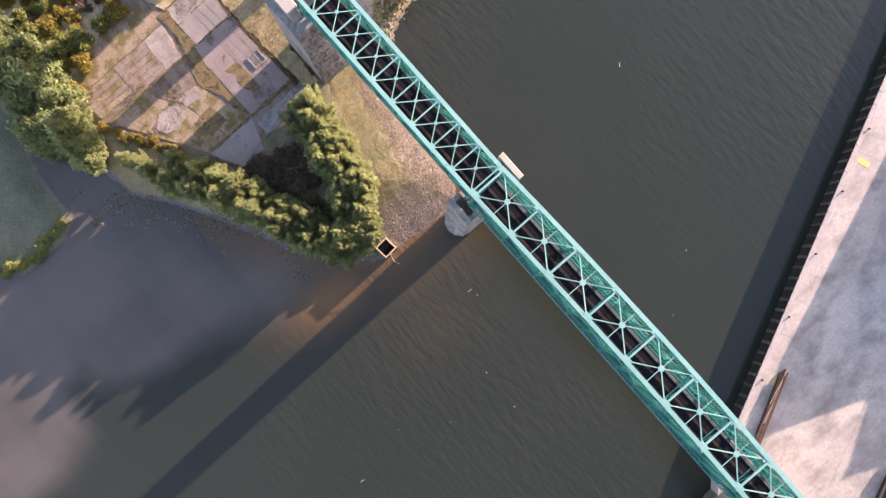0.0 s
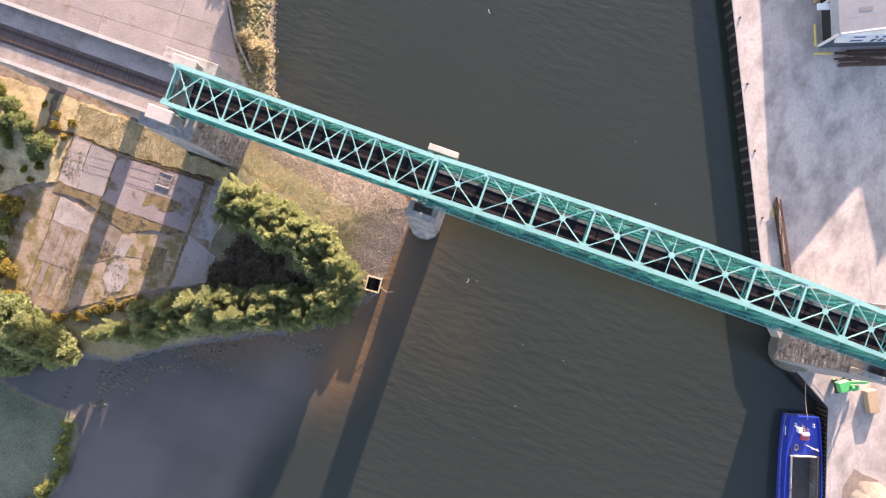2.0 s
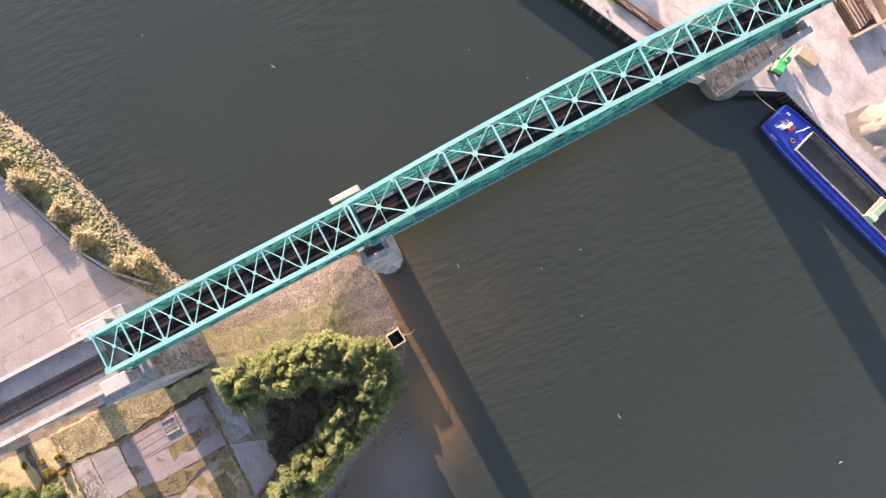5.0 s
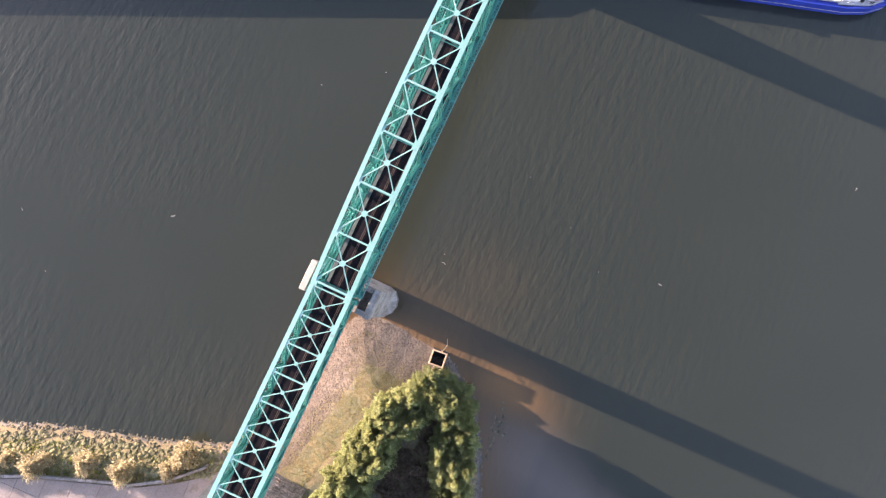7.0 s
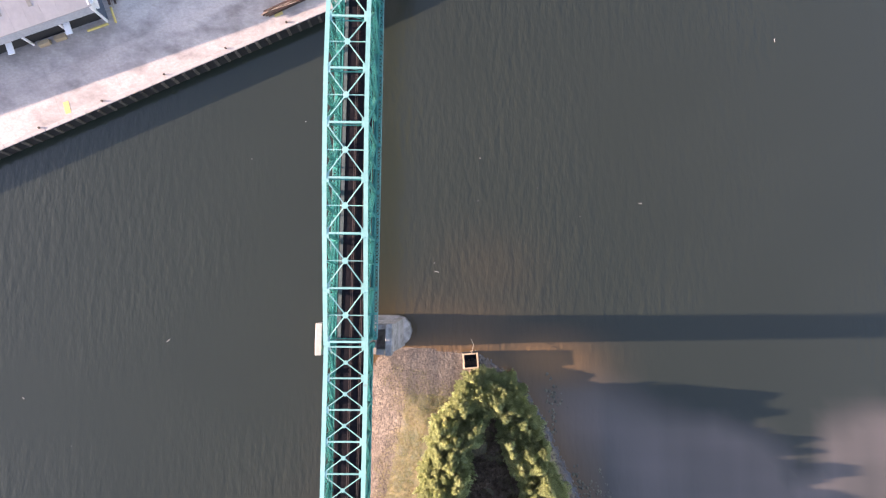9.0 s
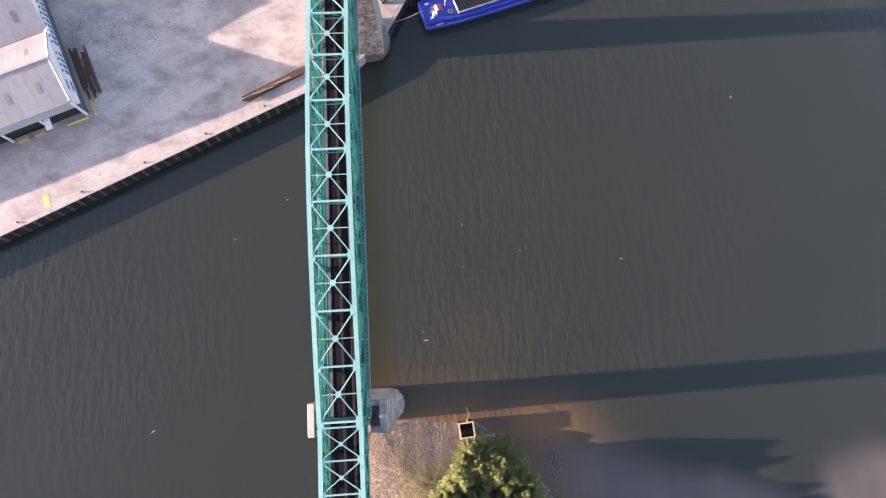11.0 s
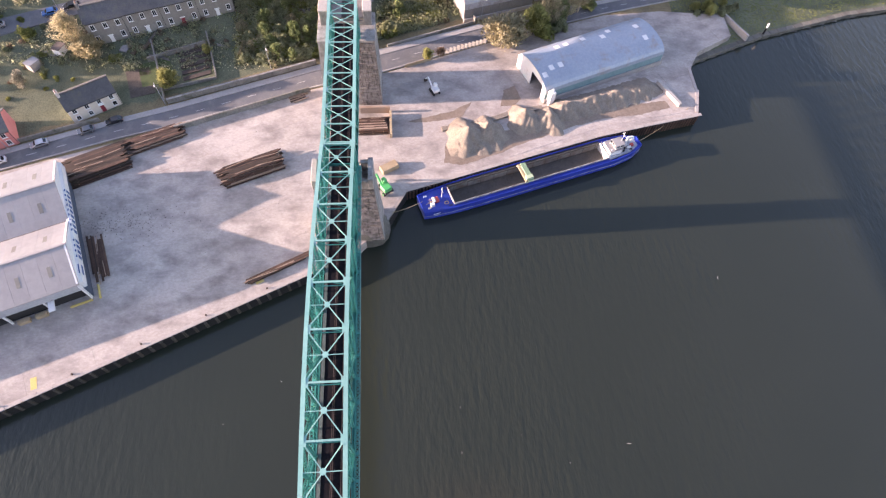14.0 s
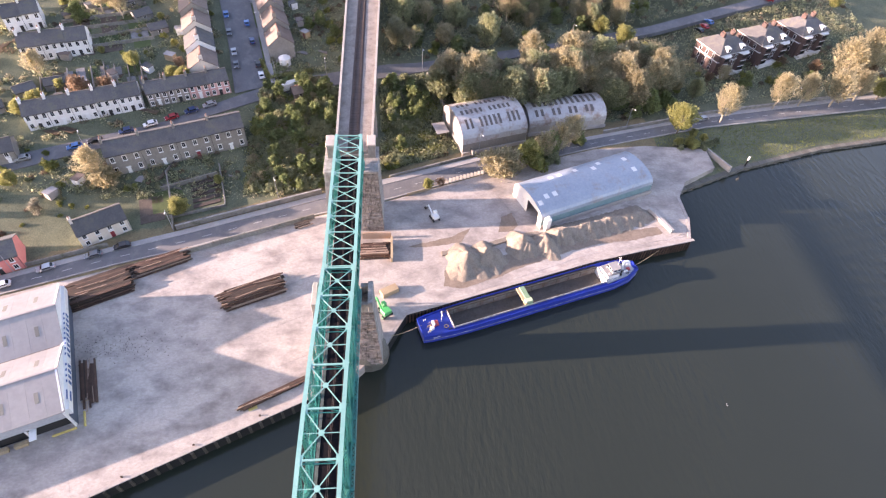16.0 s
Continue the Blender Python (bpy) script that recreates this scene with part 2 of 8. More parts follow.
def leaves(name, low, high, rough=0.7):
    m = mat(name, low, high, rough, fine=0.9, coarse=0.12, bump=0, by_island=0.42, by_object=0.15)
    nt = m.node_tree
    b = nt.nodes["Principled BSDF"]
    b.inputs["Specular IOR Level"].default_value = 0.2
    # thin leaves let some of the light through
    tr, mx = nt.nodes.new("ShaderNodeBsdfTranslucent"), nt.nodes.new("ShaderNodeMixShader")
    nt.links.new(b.inputs["Base Color"].links[0].from_socket, tr.inputs["Color"])
    mx.inputs[0].default_value = 0.58
    nt.links.new(b.outputs[0], mx.inputs[1])
    nt.links.new(tr.outputs[0], mx.inputs[2])
    nt.links.new(mx.outputs[0], nt.nodes["Material Output"].inputs["Surface"])
    return m


leaf_cypress = leaves("cypress_foliage", (0.28, 0.335, 0.15), (0.62, 0.665, 0.34))
leaf_dark = leaves("dark_evergreen_foliage", (0.27, 0.3, 0.175), (0.6, 0.61, 0.37))
leaf_evergreen = leaves("deep_green_foliage", (0.19, 0.25, 0.1), (0.42, 0.47, 0.22))
leaf_green = leaves("fresh_green_foliage", (0.2, 0.24, 0.075), (0.46, 0.46, 0.16))
leaf_yellow = leaves("yellow_green_foliage", (0.32, 0.325, 0.12), (0.6, 0.59, 0.25))
leaf_gorse = leaves("gorse_in_flower", (0.24, 0.22, 0.06), (0.56, 0.42, 0.1))
leaf_tan = leaves("tan_catkin_twigs", (0.4, 0.355, 0.225), (0.68, 0.61, 0.4))
leaf_russet = leaves("russet_twigs", (0.26, 0.18, 0.12), (0.46, 0.33, 0.23))
leaf_bramble = leaves("dead_bramble", (0.18, 0.135, 0.1), (0.38, 0.29, 0.21))
leaf_white = leaves("white_blossom", (0.3, 0.28, 0.2), (0.55, 0.52, 0.42))
bark = mat("grey_bark", (0.11, 0.09, 0.07), (0.24, 0.2, 0.15), 0.95, fine=6, bump=0.5)
bark_pale = mat("pale_bark", (0.26, 0.22, 0.16), (0.45, 0.38, 0.28), 0.95, fine=6, bump=0.4)
leaf_wood = leaves("olive_woodland_foliage", (0.34, 0.33, 0.215), (0.66, 0.63, 0.42))

# ---- shape tools ----
def part(name, bm, material, parent=None, label="", smooth=False):
    """Links a bmesh as one mesh object, under a thing or a part where one is given."""
    me = bpy.data.meshes.new(name)
    bm.to_mesh(me)
    bm.free()
    me.materials.append(material)
    if smooth:
        for p in me.polygons:
            p.use_smooth = True
    ob = new(name, me)
    if parent:
        ob.parent = parent
    if label:
        ob["label"] = label
    return ob


def again(ob, m, parent=None):
    """Another object on the same mesh, at the pose m."""
    o = new(ob.name.split(".")[0], ob.data)
    o.matrix_world = m
    if parent:
        o.parent = parent
    if "label" in ob:
        o["label"] = ob["label"]
    return o


def empty(name, label, category, m=None, group="", kind=""):
    ob = new(name)
    if m is not None:
        ob.matrix_world = m
    return tagged(ob, label, category, group, kind)


def box(bm, c, s, rz=0.0, bevel=0.0, m=None):
    mm = Matrix.Translation(c) @ Matrix.Rotation(rz, 4, "Z")
    if m is not None:
        mm = m @ mm
    r = bmesh.ops.create_cube(bm, size=1.0, matrix=mm @ Matrix.Diagonal((*s, 1)))
    if bevel:
        edges = list({e for v in r["verts"] for e in v.link_edges})
        bmesh.ops.bevel(bm, geom=edges, offset=bevel, segments=1, affect="EDGES")
    return bm


def bar(bm, p, q, w, h, up=(0, 0, 1)):
    """A straight member from p to q, w wide and h deep."""
    p, q = Vector(p), Vector(q)
    d = q - p
    z = d.normalized()
    x = Vector(up).cross(z)
    if x.length < 1e-4:
        x = Vector((1, 0, 0)).cross(z)
    x.normalize()
    y = z.cross(x)
    m = Matrix((x, y, z)).transposed().to_4x4()
    m.translation = (p + q) / 2
    bmesh.ops.create_cube(bm, size=1.0, matrix=m @ Matrix.Diagonal((w, h, d.length, 1)))
    return bm


def rod(bm, p, q, r0, r1=None, n=8):
    p, q = Vector(p), Vector(q)
    d = q - p
    m = d.to_track_quat("Z", "Y").to_matrix().to_4x4()
    m.translation = (p + q) / 2
    bmesh.ops.create_cone(bm, cap_ends=True, segments=n, radius1=r0, radius2=r0 if r1 is None else r1, depth=d.length, matrix=m)
    return bm


def prism(bm, poly, z0, z1, top=None):
    """A block over a plan outline; top: another outline for its upper face."""
    lo = [bm.verts.new((x, y, z0)) for x, y in poly]
    hi = [bm.verts.new((x, y, z1)) for x, y in (top or poly)]
    k = len(lo)
    for i in range(k):
        bm.faces.new((lo[i], lo[(i + 1) % k], hi[(i + 1) % k], hi[i]))
    bm.faces.new(hi)
    bm.faces.new(lo[::-1])
    bmesh.ops.recalc_face_normals(bm, faces=bm.faces[:])
    return bm


def B():
    return bmesh.new()


def webbed(bm, p, q, w, gap, flat=0.06, step=0.6, strap=0.09):
    """A built-up member of the truss: two side plates, w deep, laced together across the width of the bridge."""
    p, q = Vector(p), Vector(q)
    d = (q - p).normalized()
    perp = Vector((-d.z, 0, d.x))
    side = Vector((0, gap / 2, 0))
    bar(bm, p + side, q + side, w, flat, up=side)
    bar(bm, p - side, q - side, w, flat, up=side)
    k = max(3, int((q - p).length / step))
    for face in (-0.5, 0.5):
        o = perp * (w * face)
        for i in range(k):
            a, b = p.lerp(q, i / k) + o, p.lerp(q, (i + 1) / k) + o
            t = side if i % 2 else -side
            bar(bm, a + t, b - t, strap, 0.03, up=perp)
            if face > 0:
                bar(bm, a - t, b + t, strap, 0.03, up=perp)
    return bm


def ragged(poly, amount, seed, step=0.9):
    """The same outline with a worn, irregular edge."""
    r = random.Random(seed)
    out = []
    for i in range(len(poly)):
        p, q = Vector(poly[i]), Vector(poly[(i + 1) % len(poly)])
        n = max(1, int((q - p).length / step))
        side = Vector((-(q - p).y, (q - p).x)).normalized()
        for k in range(n):
            v = p.lerp(q, k / n) + side * (r.gauss(0, amount * 0.3) + amount * 0.7 * math.sin(k * 0.43 + i * 1.9) + amount * 0.4 * math.sin(k * 1.13 + i))
            out.append((v.x, v.y))
    return out


def poly_distance(px, py, poly):
    """Signed distance to an outline, positive inside."""
    best = np.full(px.shape, 1e9)
    inside = np.zeros(px.shape, bool)
    k = len(poly)
    for i in range(k):
        (ax, ay), (bx, by) = poly[i], poly[(i + 1) % k]
        dx, dy = bx - ax, by - ay
        t = np.clip(((px - ax) * dx + (py - ay) * dy) / (dx * dx + dy * dy), 0, 1)
        best = np.minimum(best, np.hypot(px - ax - t * dx, py - ay - t * dy))
        if dy:
            inside ^= ((ay > py) != (by > py)) & (px < dx * (py - ay) / dy + ax)
    return np.where(inside, best, -best)


def ripple(x, y, s, seed=0.0):
    return np.sin(x / s + seed) * np.sin(y / (s * 1.13) + 2 * seed) + 0.5 * np.sin((x + y) / (s * 0.47) + seed) * np.sin((x - y * 1.3) / (s * 0.53))

# ---- the plan: banks of the river ----
WATER = 1.7
SOUTH_BANK = [(-900, 900), (-95, 120), (-64, 74), (-58, 60), (-52, 46), (-48, 33), (-44.4, 21), (-40, 10.4), (-34, 5.5), (-22, 3), (-9, 0.5), (-4, -3), (-3.6, -12),
              (-4.5, -22.4), (-10.2, -31), (-19, -36.8), (-31.6, -42.5), (-45, -50), (-51, -55), (-60, -56), (-70, -54), (-78, -60), (-72, -66), (-66.8, -67), (-55.4, -67.5),
              (-53, -72), (-53, -84), (-58, -92), (-55, -100), (-36, -108), (-26, -117), (-12, -140), (0, -900), (-900, -900)]
NORTH_BANK = [(-408, 900), (1.4, 158.6), (43.7, 67.8), (70, 11.2), (75, 0.5), (82.4, -8.4), (90.7, -13.4), (113.2, -95.6), (121.5, -98.6), (132, -99), (137.3, -102),
              (148, -127), (158, -161), (163, -189), (190, -400), (260, -900), (1800, -900), (1800, 900)]
MUD = [(-9.6, -32), (-9.6, -46), (-13.5, -55), (-16.5, -63), (-18, -72), (-22, -83), (-25, -88), (-30.5, -87.5), (-28, -93), (-19, -96), (-16, -104), (-14, -140), (-60, -140), (-90, -80), (-80, -50), (-40, -44), (-20, -34)]


def uphill(x, y):
    """Distance inland from the north quay's line."""
    return 0.94 * x + 0.34 * y + np.clip(-60 - y, 0, 400) * 0.12


def hill(x, y):
    u = uphill(x, y)
    return 4.85 + np.clip(u - 140, 0, 14) * 0.12 + np.clip(u - 150, 0, 75) * 0.22 + np.clip(u - 225, 0, 300) * 0.08


def land_height(x, y):
    ds = poly_distance(x, y, SOUTH_BANK)
    dn = poly_distance(x, y, NORTH_BANK)
    dm = poly_distance(x, y, MUD)
    w = ripple(x, y, 3.1) * 0.12
    steep = np.where((x > -42) & (y > -34) & (y < 9), 0.22, 0.6)
    steep = np.where(y < -62, 0.25, steep)
    cap = np.where(y < -62, WATER + 1.4, 4.8)
    south = np.minimum(cap, WATER + ds * steep + w)
    quayside = y > -100
    north = np.where(quayside, np.where(dn > 5, hill(x, y) - 0.25 * (uphill(x, y) < 122), dn * 0.9 - 4), np.minimum(hill(x, y), WATER + np.minimum(dn * 0.9, 1.3) + dn * 0.08 - 0.1))
    bed = WATER - 0.10 * np.minimum(-np.maximum(ds, dn), 30) - 0.05
    mud = WATER + np.clip(dm * 0.03 + w * 0.25, -3, -0.05)
    bed = np.where(dm > -4, np.maximum(bed, mud), bed)
    return np.where(ds > 0, south, np.where(dn > 0, north, bed)), ds, dn, dm


def steps(*spans):
    out = []
    for a, b, s in spans:
        out += list(np.arange(a, b, s))
    return np.array(out + [spans[-1][1]])


def sheet(name, xs, ys, height, zone=None):
    X, Y = np.meshgrid(xs, ys)
    Z = height(X, Y)
    nx, ny = len(xs), len(ys)
    co = np.stack([X, Y, Z], -1).reshape(-1, 3)
    i = np.arange(nx * ny).reshape(ny, nx)
    q = np.stack([i[:-1, :-1], i[:-1, 1:], i[1:, 1:], i[1:, :-1]], -1).reshape(-1, 4)
    me = bpy.data.meshes.new(name)
    me.from_pydata(co.tolist(), [], q.tolist())
    if zone is not None:
        at = me.attributes.new("zone", "FLOAT_COLOR", "POINT")
        at.data.foreach_set("color", np.concatenate([zone(X, Y).reshape(-1, 3), np.ones((nx * ny, 1))], 1).astype(np.float32).ravel())
    for p in me.polygons:
        p.use_smooth = True
    return new(name, me)


def zone_mix(name, colours, rough, bump, wave=None):
    """A ground material: base colour pair, then a colour pair for each of the three zones, with ragged borders."""
    m = bpy.data.materials.new(name)
    m.use_nodes = True
    nt = m.node_tree
    n, ln = nt.nodes, nt.links
    b = n["Principled BSDF"]
    geo = n.new("ShaderNodeNewGeometry")

    def tex(scale, detail=7.0):
        t = n.new("ShaderNodeTexNoise")
        t.inputs["Scale"].default_value, t.inputs["Detail"].default_value, t.inputs["Roughness"].default_value = scale, detail, 0.65
        ln.new(geo.outputs["Position"], t.inputs["Vector"])
        return t.outputs["Fac"]

    def mixed(fac, a, c):
        x = n.new("ShaderNodeMix")
        x.data_type = "RGBA"
        ln.new(fac, x.inputs[0])
        for s, v in ((6, a), (7, c)):
            if isinstance(v, tuple):
                x.inputs[s].default_value = (*v, 1)
            else:
                ln.new(v, x.inputs[s])
        return x.outputs[2]

    def math_node(op, a, c):
        x = n.new("ShaderNodeMath")
        x.operation = op
        for s, v in ((0, a), (1, c)):
            if isinstance(v, float):
                x.inputs[s].default_value = v
            else:
                ln.new(v, x.inputs[s])
        return x.outputs[0]

    def sharpen(v, a, z):
        r = n.new("ShaderNodeMapRange")
        r.inputs["From Min"].default_value, r.inputs["From Max"].default_value = a, z
        ln.new(v, r.inputs["Value"])
        return r.outputs["Result"]

    at = n.new("ShaderNodeAttribute")
    at.attribute_name = "zone"
    sep = n.new("ShaderNodeSeparateColor")
    ln.new(at.outputs["Color"], sep.inputs[0])
    rag, grain, mid = tex(0.5), tex(3.0), tex(0.18)
    spots = sharpen(math_node("ADD", grain, math_node("MULTIPLY", mid, 0.6)), 0.62, 0.98)
    col = mixed(spots, *colours[0])
    rgh = None
    for k, (pair, soft) in enumerate(zip(colours[1:], (0.25, 0.25, 0.5))):
        w = sharpen(math_node("ADD", sep.outputs[k], math_node("MULTIPLY", math_node("SUBTRACT", rag, 0.5), 0.9)), 0.5 - soft / 2, 0.5 + soft / 2)
        col = mixed(w, col, mixed(spots, *pair))
        if k == 2:
            r = n.new("ShaderNodeMapRange")
            r.inputs["To Min"].default_value, r.inputs["To Max"].default_value = rough
            ln.new(w, r.inputs["Value"])
            ln.new(r.outputs["Result"], b.inputs["Roughness"])
    ln.new(col, b.inputs["Base Color"])
    bp = n.new("ShaderNodeBump")
    bp.inputs["Strength"].default_value, bp.inputs["Distance"].default_value = bump, 0.15
    ln.new(grain, bp.inputs["Height"])
    ln.new(bp.outputs[0], b.inputs["Normal"])
    return m


def ground_zones(x, y):
    _, ds, dn, dm = land_height(x, y)
    grass_n = np.clip(np.minimum((dn - np.where(y < -100, 0.6, 2)) / np.where(y < -100, 1.2, 3), np.where(y < -100, 1, (uphill(x, y) - 133) / 3)), 0, 1)
    grass_s = np.where((y < -60), np.clip(ds / 2, 0, 1) * 0.9, 0.0)
    scrub_s = np.clip(ds / 12 - 0.2, 0, 0.5)
    beach = np.where((ds > -6) & (x > -46) & (y > -34) & (y < 12), np.clip(1.2 - ds / 12, 0, 1), 0.0)
    mud = np.where((dm > -8) & (ds < 1.5), np.clip((1.5 - ds) / 1.5, 0, 1), 0)
    mud = np.where((ds < 0) & (dn < 0) & (beach < 0.2), 1, mud)
    return np.stack([np.maximum(np.maximum(grass_n, grass_s), scrub_s), beach * (1 - (mud > 0.5)), mud], -1)


ground_mat = zone_mix("bank_ground", [((0.12, 0.095, 0.055), (0.26, 0.21, 0.11)), ((0.066, 0.078, 0.046), (0.155, 0.165, 0.1)),
                                      ((0.12, 0.095, 0.072), (0.27, 0.22, 0.165)), ((0.06, 0.055, 0.05), (0.08, 0.073, 0.068))], (0.95, 0.38), 0.5)
ground = sheet("ground", steps((-4000, -300, 370), (-300, -110, 10), (-110, 12, 1.0), (12, 130, 3.5), (130, 200, 1.6), (200, 320, 3.5), (320, 4000, 230)),
               steps((-4000, -300, 370), (-300, -140, 2.5), (-140, 80, 1.3), (80, 300, 6), (300, 4000, 370)), lambda x, y: land_height(x, y)[0], ground_zones)
ground.data.materials.append(ground_mat)
tagged(ground, "river banks of mud, shingle, rough grass and earth", "ground", kind="structure")

# the river: murky water, browner where it is shallow
def shallows(x, y):
    z, ds, dn, dm = land_height(x, y)
    sand = np.exp(-np.clip(-ds, 0, 60) / 5.0) * (x > -40) * (y > -50) * np.clip((3 - y) / 4, 0.1, 1)
    sand = np.maximum(sand, np.exp(-np.hypot((x + 6.5) / 5.5, (y + 36) / 10.5) ** 2) * 1.1)
    sand = np.maximum(sand, np.exp(-np.hypot((x - 12) / 9.0, (y + 24) / 12.0) ** 2) * 0.1)
    silt = np.clip(0.55 + dm / 6.5 + 0.16 * ripple(x, y, 6.0), 0, 1) * (0.55 + 0.45 * np.clip(0.5 + 0.6 * ripple(x, y, 13.0, 2.0) + 0.35 * ripple(x, y, 4.5, 5.0), 0, 1))
    return np.stack([np.clip(sand, 0, 1) * 0.8, silt * (0.45 + 0.55 * np.clip((-8 - x) / 10, 0, 1)), np.clip(0.5 + 0.3 * ripple(x, y, 23), 0, 1)], -1)


def water_material():
    m = bpy.data.materials.new("murky_river_water")
    m.use_nodes = True
    nt = m.node_tree
    n, ln = nt.nodes, nt.links
    b = n["Principled BSDF"]
    geo = n.new("ShaderNodeNewGeometry")
    at = n.new("ShaderNodeAttribute")
    at.attribute_name = "zone"
    sep = n.new("ShaderNodeSeparateColor")
    ln.new(at.outputs["Color"], sep.inputs[0])

    def noise_tex(scale, stretch, rot, detail=3.0):
        mp = n.new("ShaderNodeMapping")
        mp.inputs["Scale"].default_value, mp.inputs["Rotation"].default_value = stretch, (0, 0, rot)
        ln.new(geo.outputs["Position"], mp.inputs[0])
        t = n.new("ShaderNodeTexNoise")
        t.inputs["Scale"].default_value, t.inputs["Detail"].default_value = scale, detail
        ln.new(mp.outputs[0], t.inputs["Vector"])
        return t.outputs["Fac"]

    def mixed(fac, a, c):
        x = n.new("ShaderNodeMix")
        x.data_type = "RGBA"
        ln.new(fac, x.inputs[0])
        for s, v in ((6, a), (7, c)):
            if isinstance(v, tuple):
                x.inputs[s].default_value = (*v, 1)
            else:
                ln.new(v, x.inputs[s])
        return x.outputs[2]

    col = mixed(noise_tex(0.03, (1, 1, 1), 0, 6), (0.0205, 0.0255, 0.0188), (0.027, 0.0322, 0.0238))
    col = mixed(sep.outputs[1], col, (0.108, 0.094, 0.082))
    col = mixed(sep.outputs[0], col, (0.16, 0.092, 0.04))
    ln.new(col, b.inputs["Base Color"])
    b.inputs["Roughness"].default_value, b.inputs["IOR"].default_value = 0.1, 1.33
    b.inputs["Specular IOR Level"].default_value = 0.72
    def gusts(fac):
        """Calm water with rippled patches."""
        r = n.new("ShaderNodeMapRange")
        r.inputs["From Min"].default_value, r.inputs["From Max"].default_value, r.inputs["To Min"].default_value = 0.42, 0.62, 0.12
        ln.new(fac, r.inputs["Value"])
        return r.outputs["Result"]

    waves = n.new("ShaderNodeMath")
    waves.operation = "MULTIPLY"
    ln.new(noise_tex(0.8, (0.34, 1, 1), 0.12, 3), waves.inputs[0])
    ln.new(gusts(noise_tex(0.016, (1, 1, 1), 0.0, 2)), waves.inputs[1])
    bp = n.new("ShaderNodeBump")
    bp.inputs["Strength"].default_value, bp.inputs["Distance"].default_value = 0.42, 0.4
    ln.new(waves.outputs[0], bp.inputs["Height"])
    ln.new(bp.outputs[0], b.inputs["Normal"])
    return m


water = sheet("water", steps((-4000, -200, 760), (-200, -100, 20), (-100, 60, 2.5), (60, 300, 20), (300, 4000, 740)), steps((-4000, -200, 760), (-200, 60, 2.5), (60, 300, 20), (300, 4000, 740)),
              lambda x, y: x * 0.0 + WATER, shallows)
water.data.materials.append(water_material())
tagged(water, "calm dark green-brown river water, paler over the shallows", "water", kind="structure")

# ---- the steel railway bridge ----
SIDE, MAIN, GAP = 4.7, 8.1, 0.4
TOP, LOW, HALF = 34.9, 28.0, 3.05
MAIN_LENGTH = 10 * MAIN


def arch_top(s):
    """Height of the main span's upper chord, s metres from its end: straight between panel points."""
    knots = [35.4, 37.1, 38.6, 39.8, 40.6, 40.9]
    p = min(max(s / MAIN, 0), 10)
    p = min(p, 10 - p)
    i = min(int(p), 4)
    return knots[i] + (knots[i + 1] - knots[i]) * (p - i)


